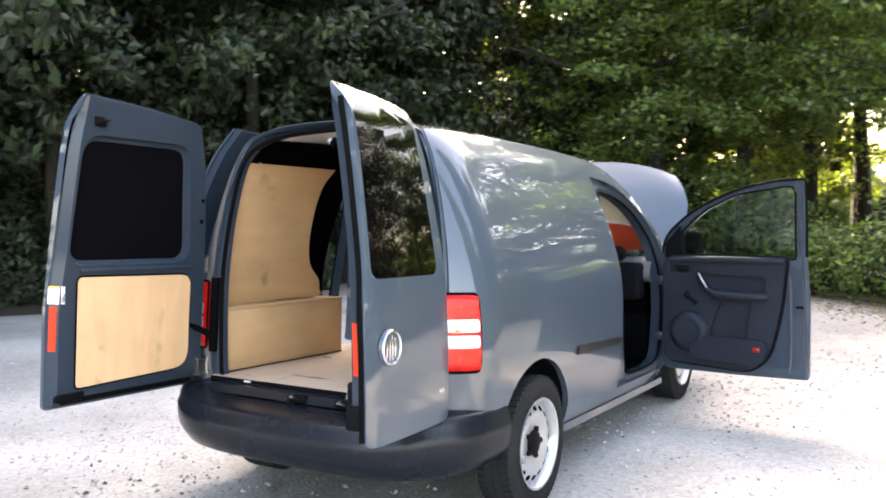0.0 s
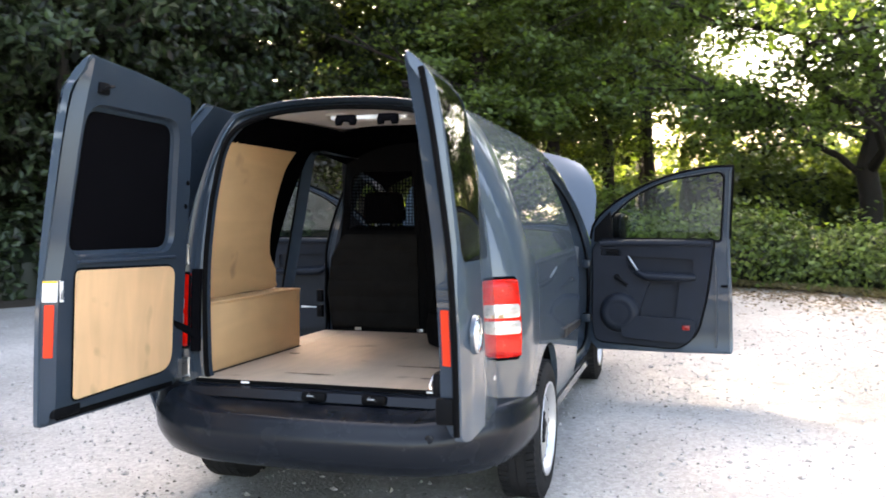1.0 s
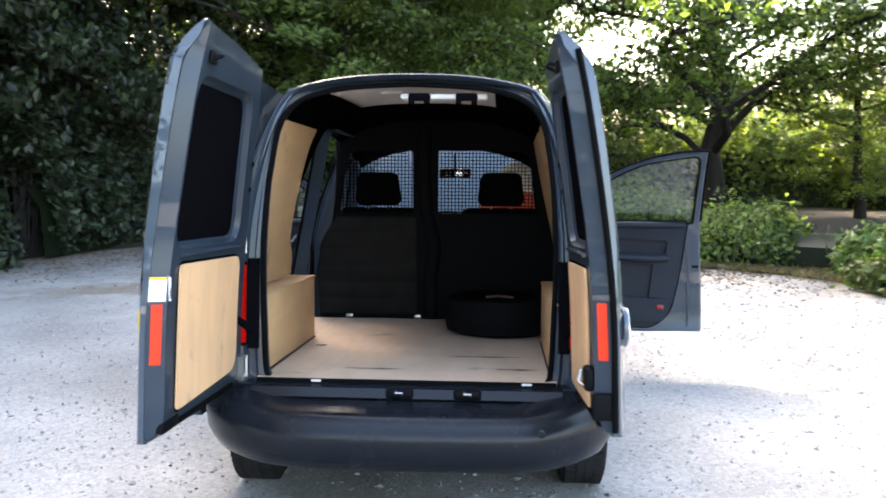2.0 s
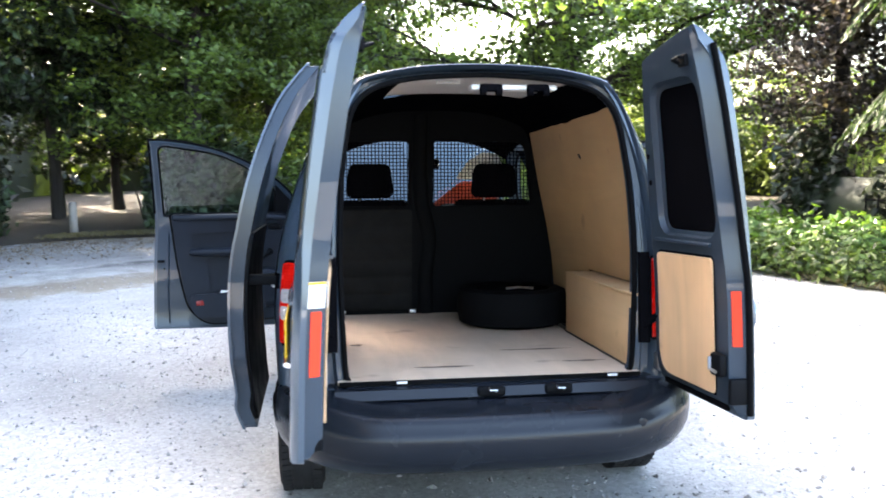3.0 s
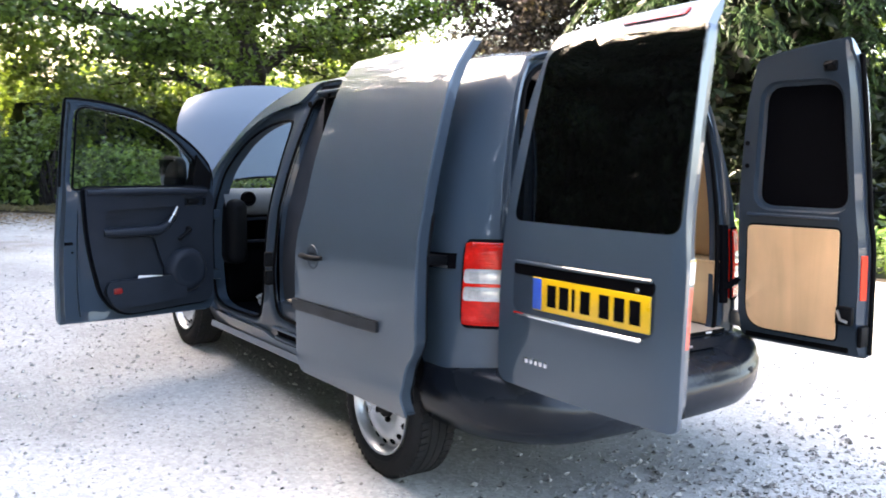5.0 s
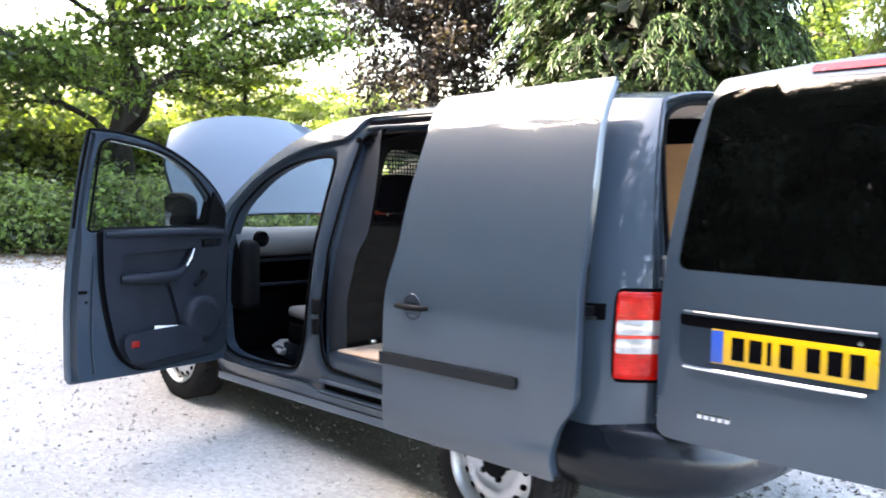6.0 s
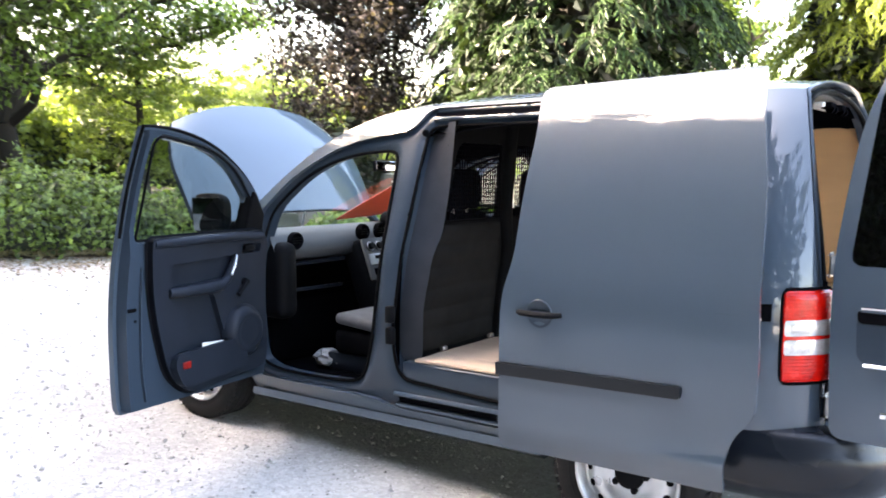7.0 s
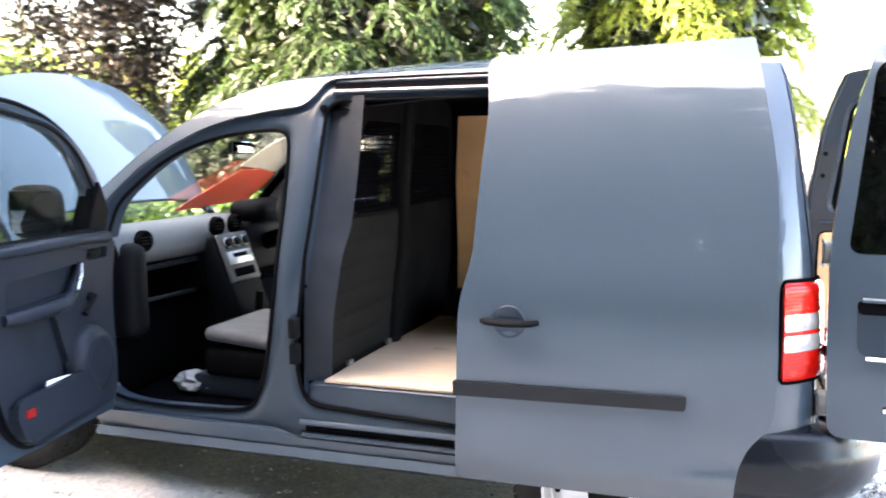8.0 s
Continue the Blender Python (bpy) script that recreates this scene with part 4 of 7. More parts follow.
for s, name, holes in ((-1, "side_panel", [both_cut]), (1, "side_panel", [cab_cut])):
    skin = Geo().sheet(body_outline, holes, lambda y, z, s=s: (s * side(y, z), y, z), lambda y, z, s=s: (s * (side(y, z) - 0.03), y, z), 0.036)
    skin.put(name, PAINT, van, "grey-blue painted body side", normals=skin.normals)

# Roof: from the tail to the header above the windscreen.
edge = smooth_line([Vector(p) for p in top_edge[5:]], 5, False)[::-1]
edge = resample(edge, 22, False)
rows = []
for i, (y, z) in enumerate(edge):
    t = i / 21
    yc = 0.33 + (2.66 - 0.33) * t
    xe = side(y, z) - 0.001
    zc = roof_z(yc)
    rows.append([Vector((xe * k / 12, y + (yc - y) * (1 - (k / 12) ** 2), z + (zc - z) * (1 - abs(k / 12) ** 2.6))) for k in range(-12, 13)])
g = Geo().loft(rows, closed=False)
g.loft([[p - Vector((0, 0, 0.025)) for p in r] for r in rows][::-1], closed=False)
g.put("roof", PAINT, van, "grey-blue painted roof")
tail_roof, header = rows[0], rows[-1]

# Windscreen and its dark surround, from the header down to the scuttle.
pillar = resample([Vector((2.43, 1.695)), *[Vector(p) for p in top_edge[4::-1]]], 12, False)
rows = []
for i, (y, z) in enumerate(pillar):
    t = i / 11
    cy, cz = 2.67 + (3.5 - 2.67) * t, 1.733 + (1.04 - 1.733) * t
    xe = side(y, z) - 0.004
    rows.append([Vector((xe * k / 10, y + (cy - y) * (1 - (k / 10) ** 2), z + (cz - z) * (1 - abs(k / 10) ** 2))) for k in range(-10, 11)])
Geo().loft(rows, closed=False).put("windscreen", SCREEN, van, "clear curved windscreen").visible_shadow = False
for s in (0, 20):
    q = -1 if s == 0 else 1
    Geo().tube([r[s] - Vector((q * 0.035, -0.01, 0.012)) for r in rows], 0.034, 8, flat=0.6).put("windscreen_pillar", DARK, van)
Geo().tube([p - Vector((0, 0, 0.02)) for p in rows[0]], 0.035, 8, flat=0.5).put("windscreen_header", DARK, van)
Geo().loft([rows[-1], [p + Vector((0, 0.16, -0.06)) for p in rows[-1]]], closed=False).put("scuttle", BLACK, van)

# Tail frame round the load opening.
n_ring = 96
outer = [(side(tail(z), z), tail(z), z) for z in np.linspace(0.47, 1.73, 26)]
outer = [Vector(p) for p in outer] + [p for p in tail_roof[::-1]] + [Vector((-x, y, z)) for x, y, z in outer[::-1]]
outer = [Vector((0, tail(0.47), 0.47))] + outer + [Vector((0, tail(0.47), 0.47))]
gap = [(0.515, 0.556), (0.55, 0.562), (0.568, 0.60), (0.577, 0.75), (0.586, 1.05), (0.578, 1.31), (0.566, 1.43), (0.545, 1.57), (0.508, 1.655), (0.44, 1.708), (0.33, 1.740), (0.2, 1.756), (0, 1.766)]
gap = [Vector(p) for p in smooth_line([Vector(p) for p in gap], 5, False)]
gap = gap + [Vector((-p.x, p.y)) for p in gap[-2::-1]]
A = resample(outer[1:-1], n_ring, False)
B = resample([Vector((p.x, tail(p.y), p.y)) for p in gap], n_ring, False)
A[0], A[-1] = Vector((0.60, tail(0.47), 0.47)), Vector((-0.60, tail(0.47), 0.47))


def mid(t, dy):
    return [a.lerp(b, t) + Vector((0, dy, 0)) for a, b in zip(A, B)]


Geo().loft([mid(0, 0.0), mid(0.1, -0.008), mid(0.3, 0.0), mid(0.42, 0.03), mid(0.62, 0.035), mid(0.72, 0.012), mid(0.9, 0.016), mid(1.0, 0.03), mid(1.0, 0.055)], closed=False).put("tail_frame", PAINT_SHADED, van, "grey-blue frame of the load opening", angle=50)
Geo().tube([p + Vector((0, 0.012, 0)) for p in mid(0.97, 0.0)], 0.011, 8).put("door_seal", RUBBER, van)
# Sill under the opening, with the two strikers.
g = Geo().loft([[Vector((x, y, z)) for y, z in ((0.30, 0.565), (0.20, 0.562), (0.165, 0.55), (0.15, 0.515), (0.17, 0.50), (0.12, 0.485), (0.10, 0.44), (0.16, 0.40))] for x in np.linspace(-0.62, 0.62, 13)], closed=False)
g.put("tail_sill", BUMPER, van, "dark plastic loading sill")
for x in (-0.019, 0.248):
    st = Geo().box(x - 0.055, x + 0.055, 0.142, 0.17, 0.514, 0.553, 0.012, 3).put("striker", BLACK, van)
    Geo().tube([(x - 0.012, 0.135, 0.55), (x - 0.012, 0.112, 0.545), (x + 0.014, 0.112, 0.545), (x + 0.014, 0.135, 0.535)], 0.004, 6).put("striker_pin", METAL, st, "bright metal striker pin")
for x in (-0.36, 0.48):
    Geo().box(x - 0.02, x + 0.02, 0.19, 0.205, 0.566, 0.575, 0.003).put("floor_clip", WHITE, van)

# Rear bumper.
plan = smooth_line([Vector(p) for p in ((0, -0.035), (0.3, -0.025), (0.52, 0.005), (0.68, 0.075), (0.785, 0.185), (0.835, 0.31), (0.853, 0.44), (0.856, 0.545))], 5, False)
plan = [Vector((-p.x, p.y)) for p in plan[:0:-1]] + plan
sect = [(-0.17, 0.028), (-0.10, 0.018), (-0.05, 0.010), (-0.022, 0.003), (-0.010, -0.006), (-0.002, -0.022), (0.004, -0.05), (0.010, -0.056), (0.011, -0.09), (0.004, -0.135), (-0.012, -0.165), (-0.04, -0.20), (-0.09, -0.225), (-0.2, -0.23)]
loops = []
for i, p in enumerate(plan):
    d = (plan[min(i + 1, len(plan) - 1)] - plan[max(i - 1, 0)]).normalized()
    nrm = Vector((d.y, -d.x))
    k = min(1.0, max(0.0, (abs(p.x) - 0.45) / 0.4))
    k = k * k * (3 - 2 * k)
    loops.append([Vector((p.x + nrm.x * o, p.y + nrm.y * o, 0.478 + 0.06 * k + h * (1 + 0.2 * k))) for o, h in sect])
bumper = Geo().loft(loops, closed=False, caps=False).put("rear_bumper", BUMPER, van, "matt dark grey plastic rear bumper", angle=60)
Geo().lathe([(0, 0.017), (0.004, 0.017), (0.006, 0.013), (0.004, 0.0)], 16, pose(0.53, 0.0, 0.43, 0, 0, -97)).put("towing_cap", BUMPER, bumper)

# Underbody, arch liners, exhaust.
Geo().box(-0.62, 0.62, 0.3, 4.05, 0.24, 0.33, 0.03).put("underbody", RUBBER, van)
Geo().box(-0.70, 0.70, 0.2, 1.96, 0.33, 0.553, 0.01).put("load_floor_pan", PAINT_SHADED, van)
for s in (-1, 1):
    for c, r in ((R_WHEEL, 0.42), (F_WHEEL, 0.395)):
        prof = [Vector((0, y, z)) for y, z in arc(c, r, 172, 8, 20)]
        Geo().loft([[p + Vector((s * x, 0, 0)) for p in prof] for x in (0.81, 0.64)], closed=False).put("arch_liner", RUBBER, van)
    Geo().loft([[Vector((s * x, y, z)) for x, z in ((0.795, 0.30), (0.80, 0.262), (0.76, 0.235), (0.66, 0.24))] for y in np.linspace(1.3, 3.07, 8)], closed=False).put("sill", PAINT, van, "grey-blue painted door sill")


# Wheels.
def wheel(x, c, s):
    y, z = c
    w = empty("wheel", pose(x, y, z, 0, 0, 0 if s > 0 else 180))
    w.parent = van
    R = 0.318
    prof = [(-0.09, 0.215), (-0.098, 0.26), (-0.096, 0.29), (-0.08, 0.312), (-0.03, R), (0.03, R), (0.08, 0.312), (0.096, 0.29), (0.1, 0.26), (0.092, 0.222), (0.085, 0.215)]
    g = Geo().lathe(prof, 48)
    g.lathe([(0.0985, 0.242), (0.1005, 0.245), (0.0985, 0.248)], 48)
    for k in range(60):
        a = 6 * k
        for x0 in (-0.085, 0.045):
            g.box(x0, x0 + 0.04, -0.012, 0.012, R - 0.012, R + 0.004, 0, m=pose(0, 0, 0, a, 0, 0) @ pose(0, 0, 0, 0, 0, 12 if x0 > 0 else -12))
    for x0 in (-0.034, 0.004):
        g.lathe([(x0, R - 0.01), (x0, R + 0.004), (x0 + 0.03, R + 0.004), (x0 + 0.03, R - 0.01)], 48)
    tyre = g.put("tyre", TYRE, w, "worn black road tyre")
    rim = Geo().lathe([(-0.09, 0.2), (0.06, 0.195), (0.086, 0.205), (0.094, 0.218), (0.1, 0.217), (0.097, 0.208), (0.086, 0.201), (0.068, 0.196), (0.054, 0.192), (0.050, 0.186), (0.056, 0.180), (0.072, 0.152), (0.074, 0.138), (0.066, 0.11), (0.056, 0.085), (0.058, 0.06), (0.058, 0.0)], 48)
    rim.put("rim", STEEL, w, "silver painted steel rim")
    for k in range(16):
        a = 2 * math.pi * k / 16
        Geo().lathe([(0.003, 0.0), (0.003, 0.0145), (-0.006, 0.016)], 12, Matrix.Rotation(a, 4, "X") @ Matrix.Translation((0.0645, 0.166, 0)) @ Matrix.Rotation(radians(30), 4, "Z")).put("vent_hole", INK, w)
    Geo().lathe([(0.056, 0.062), (0.073, 0.058), (0.078, 0.045), (0.080, 0.0)], 20).put("hub_cap", BLACK, w, "black plastic hub cap")
    for k in range(5):
        a = 2 * math.pi * k / 5
        Geo().lathe([(0.05, 0.014), (0.072, 0.014), (0.076, 0.010), (0.076, 0)], 6, Matrix.Translation((0.0, 0.070 * math.cos(a), 0.066 * math.sin(a)))).put("wheel_bolt", BLACK, w)


def on_ground(x, y):
    return -0.075 + 0.045 * y + 0.015 * x


for s in (-1, 1):
    wheel(s * 0.755, (R_WHEEL[0], on_ground(s * 0.755, R_WHEEL[0]) + 0.318), s)
    wheel(s * 0.745, (F_WHEEL[0], on_ground(s * 0.745, F_WHEEL[0]) + 0.318), s)


# Tail lamps: red, clear, red, clear, red, wrapped round the corners.
def lamp(s):
    l = empty("tail_lamp", None)
    l.parent = van
    l["label"] = "red and clear tail lamp"

    def at(t, z, off):
        y0 = tail(z)
        if t < 0.25:
            return Vector((s * (0.645 + (side(y0, z) - 0.645) * t / 0.25), y0 - off - 0.02 * (1 - t / 0.25), z))
        y = y0 + (0.338 - y0) * (t - 0.25) / 0.75
        return Vector((s * (side(y, z) + off * (0.35 + 0.65 * t)), y - off * (1 - t), z))

    top, low, wide = 1.034, 0.712, 0.34
    roll = lambda u, z: 0.012 * max(0.0, 1 - min(wide - u, top - z, z - low) / 0.018) ** 2
    red_line = [tuple(p) for p in rounded([(0, low), (wide, low), (wide, top), (0, top)], [0.008, 0.035, 0.035, 0.008], 6)]
    bands = [[tuple(p) for p in rounded([(0.022, top - (top - low) * b), (wide - 0.022, top - (top - low) * b), (wide - 0.022, top - (top - low) * a), (0.022, top - (top - low) * a)], 0.016, 5)] for a, b in ((0.32, 0.492), (0.53, 0.70))]
    Geo().shell(red_line, bands, lambda u, z: at(u / wide, z, 0.016 - roll(u, z)), lambda u, z: at(u / wide, z, -0.012), 0.018).put("red_lens", RED, l, "ribbed red lens", angle=50)
    for band in bands:
        zs = [z for u, z in band]
        mid_z, half = (max(zs) + min(zs)) / 2, (max(zs) - min(zs)) / 2
        lens = Geo().shell([tuple(p) for p in inset([Vector(p) for p in band], 0.0006)], [], lambda u, z: at(u / wide, z, 0.0135 + 0.003 * (1 - ((z - mid_z) / half) ** 2)), lambda u, z: at(u / wide, z, -0.010), 0.010).put("clear_lens", CLEAR, l, "clear ribbed lens", angle=50)
        for k in range(9):
            u = 0.17 + 0.013 * k
            Geo().tube([at(u / wide, z, 0.0150) for z in np.linspace(mid_z - 0.7 * half, mid_z + 0.55 * half, 4)], 0.0016, 5).put("lens_rib", LENS_GREY, lens)
        Geo().loft([[at(u / wide, mid_z + dz * half, 0.0145) for u in np.linspace(0.13, 0.165, 4)] for dz in (0.6, -0.7)], closed=False).put("bulb_bowl", LENS_GREY, lens, "silver bulb reflector")
    for k in range(26):
        z = top - 0.010 - (top - low - 0.02) * k / 25
        if not any(min(q for _, q in band) - 0.004 < z < max(q for _, q in band) + 0.004 for band in bands):
            Geo().tube([at(t, z, 0.0155) for t in np.linspace(0.03, 0.95, 10)], 0.0016, 4).put("lens_rib", RED, l)
    ring = [at(u / wide, z, 0.003) for u, z in resample([Vector(p) for p in inset([Vector(p) for p in red_line], -0.003)], 60)]
    Geo().tube(ring, 0.0065, 6, closed=True).put("lamp_seal", INK, l)


for s in (-1, 1):
    lamp(s)
    # Raised black strip paints the dark of the gap beside the lamp.
    Geo().loft([[Vector((s * x, tail(z) + d, z)) for x, d in ((0.602, 0.01), (0.606, -0.006), (0.640, -0.010), (0.648, 0.0))] for z in np.linspace(0.69, 1.055, 8)], closed=False).put("lamp_gap_shade", INK, van, "black strip standing in for gap shade by the tail lamp")
# Black track of the sliding door along the flank, and the upper and lower rails.
Geo().shell([(0.372, 0.925), (1.27, 0.90), (1.27, 0.955), (0.372, 0.985)], [], lambda y, z: (-side(y, z) - 0.004, y, z), lambda y, z: (-side(y, z) + 0.01, y, z)).put("middle_track", INK, van, "black sliding door track")
Geo().tube([(-side(y, 0.93) - 0.012, y, 0.932) for y in np.linspace(0.4, 1.0, 8)], 0.006, 6).put("track_lip", METAL, van)
Geo().shell([(1.26, 1.708), (2.02, 1.705), (2.03, 1.728), (1.26, 1.733)], [], lambda y, z: (-side(y, z) + 0.028, y, z), lambda y, z: (-side(y, z) + 0.05, y, z)).put("upper_track", INK, van, "black upper door track")
for z, r in ((1.697, 0.010), (1.740, 0.008)):
    Geo().tube([(-side(y, z) + 0.024, y, z) for y in np.linspace(1.26, 2.02, 14)], r, 8).put("track_lip", PAINT, van)
Geo().shell([(1.26, 0.372), (2.06, 0.368), (2.06, 0.396), (1.26, 0.402)], [], lambda y, z: (-side(y, z) + 0.026, y, z), lambda y, z: (-side(y, z) + 0.05, y, z)).put("lower_track", INK, van, "black lower door track")
for z, r in ((0.358, 0.012), (0.413, 0.011)):
    Geo().tube([(-side(y, z) + 0.018, y, z) for y in np.linspace(1.26, 2.075, 8)], r, 8).put("track_lip", PAINT, van)
for z in (0.79, 0.69):
    Geo().box(-0.03, 0.012, -0.018, 0.018, -0.04, 0.04, 0.008, m=Matrix.Translation((-side(2.075, z) + 0.02, 2.075, z))).put("door_latch", BLACK, van, "black latch on the door pillar")
Geo().lathe([(0, 0.017), (0.010, 0.015), (0.012, 0.0)], 14, Matrix.Translation((-side(2.045, 1.63) + 0.03, 2.045, 1.63)) @ pose(0, 0, 0, 0, 0, 180)).put("rubber_buffer", RUBBER, van)
for z in (1.52, 1.25, 0.95):
    Geo().lathe([(0, 0.007), (0.004, 0.0)], 8, Matrix.Translation((-side(2.03, z) + 0.038, 2.035, z)) @ pose(0, 0, 0, 0, 0, 180)).put("rubber_plug", INK, van)
# Painted jambs stepping in round the side openings, rolled over towards each opening.
def jamb(s, cut, holes):
    rims = [np.array([q[:] for q in resample([Vector(p) for p in h], 500)]) for h in holes]

    def dip(y, z):
        near = min(float(np.min(np.hypot(h[:, 0] - y, h[:, 1] - z))) for h in rims)
        return 0.030 + 0.022 * max(0.0, 1 - near / 0.05) ** 2

    wide = [tuple(p) for p in inset([Vector(p) for p in cut], -0.004)]
    lips = [[tuple(p) for p in inset([Vector(p) for p in h], -0.003)] for h in holes]
    Geo().shell(wide, lips, lambda y, z: (s * (side(y, z) - dip(y, z)), y, z), lambda y, z: (s * (side(y, z) - dip(y, z) - 0.012), y, z), 0.016).put("door_jamb", PAINT_SHADED, van, "grey-blue painted door jamb", angle=50)
    for h in holes:
        Geo().loft([[Vector((s * (side(y, z) - d), y, z)) for y, z in h] for d in (0.052, 0.115)]).put("jamb_return", PAINT_SHADED, van)


jamb(-1, both_cut, [cab_hole, slide_hole])
jamb(1, cab_cut, [cab_hole])
# Rubber seals round the side openings.
for s, hole in ((-1, slide_hole), (-1, cab_hole), (1, cab_hole)):
    Geo().tube([(s * (side(y, z) - 0.046), y, z) for y, z in inset(hole, 0.004)], 0.008, 8, closed=True).put("door_seal", RUBBER, van)
# Step inside the sliding door, pillars' dark trim, rub strip on the plain flank.
Geo().box(-0.785, -0.60, 1.25, 2.05, 0.40, 0.563, 0.012, 3).put("sill", PAINT_SHADED, van, "grey-blue painted entry sill")
Geo().shell(rounded([(1.345, 0.664), (2.045, 0.655), (2.045, 0.690), (1.352, 0.710)], 0.010, 3), [], lambda y, z: (side(y, z) + 0.014, y, z), lambda y, z: (side(y, z) - 0.01, y, z)).put("rub_strip", RUB, van, "black plastic rub strip", bevel=0.004)

# Bonnet, standing open.
bonnet_hinge = Vector((0, 3.40, 1.03))
rows = []
for i in range(15):
    v = 0.19 + 0.81 * i / 14
    wdt = 0.755 + 0.03 * math.sin(v * 2.2) - 0.30 * max(0, v - 0.62) ** 1.6 * 2.2
    rows.append([Vector((wdt * k / 12, 0.98 * v - 0.10 * (k / 12) ** 2 * v ** 3 + (0.12 * (k / 12) ** 4 * (1 - v) * -1), 0.05 * (1 - (k / 12) ** 2) * math.sin(min(1, v + 0.2) * 2.6) - 0.06 * abs(k / 12) ** 5 - 0.10 * max(0, v - 0.72) ** 1.5 * 3)) for k in range(-12, 13)])
swing = Matrix.Translation(bonnet_hinge) @ pose(0, 0, 0, 61, 0, 0)
g = Geo().loft(rows, closed=False).turn(swing)
bonnet = g.put("bonnet", PAINT, van, "grey-blue bonnet propped open")
inner = [[p * 1.0 - Vector((0, 0, 0.03)) for p in r] for r in rows]
g = Geo().loft(inner[::-1], closed=False)
g.loft([[r[0] for r in rows], [r[0] for r in inner]], closed=False).loft([[r[-1] for r in inner], [r[-1] for r in rows]], closed=False).loft([inner[-1], rows[-1]], closed=False).turn(swing)
g.put("bonnet_frame", PAINT_SHADED, bonnet)
for q in (-1, 1):
    Geo().tube([(q * 0.70, 3.42, 1.0), (q * 0.69, 3.44, 1.10), (q * 0.67, 3.51, 1.19)], 0.012, 6, flat=0.5).put("bonnet_hinge", PAINT_SHADED, bonnet)
Geo().tube([(0.55, 4.1, 0.92), (0.5, 3.80, 1.68)], 0.007, 6).put("bonnet_stay", METAL, bonnet)
# Nose and engine bay behind the raised bonnet.
Geo().box(-0.72, 0.72, 3.46, 3.52, 0.4, 1.02, 0.02).put("engine_bulkhead", BLACK, van)
Geo().box(-0.45, 0.5, 3.56, 4.0, 0.45, 0.86, 0.05, 3).put("engine", BLACK, van, "black plastic engine cover")
Geo().box(-0.70, 0.70, 4.06, 4.16, 0.72, 0.88, 0.03).put("front_crossmember", BLACK, van)
g = Geo()
loops = []
for x in np.linspace(-0.74, 0.74, 15):
    y = 4.36 - 0.16 * (abs(x) / 0.74) ** 3
    loops.append([Vector((x, y - a, z)) for a, z in ((0.12, 0.88), (0.03, 0.82), (0.0, 0.6), (0.02, 0.38), (0.12, 0.3))])
g.loft(loops, closed=False).put("front_bumper", PAINT, van, "grey-blue front bumper")


# ---- doors ----
# Rear doors, drawn shut and swung open about their hinges.
def door_face(z, off=0.0):
    return tail(z) - 0.088 + off


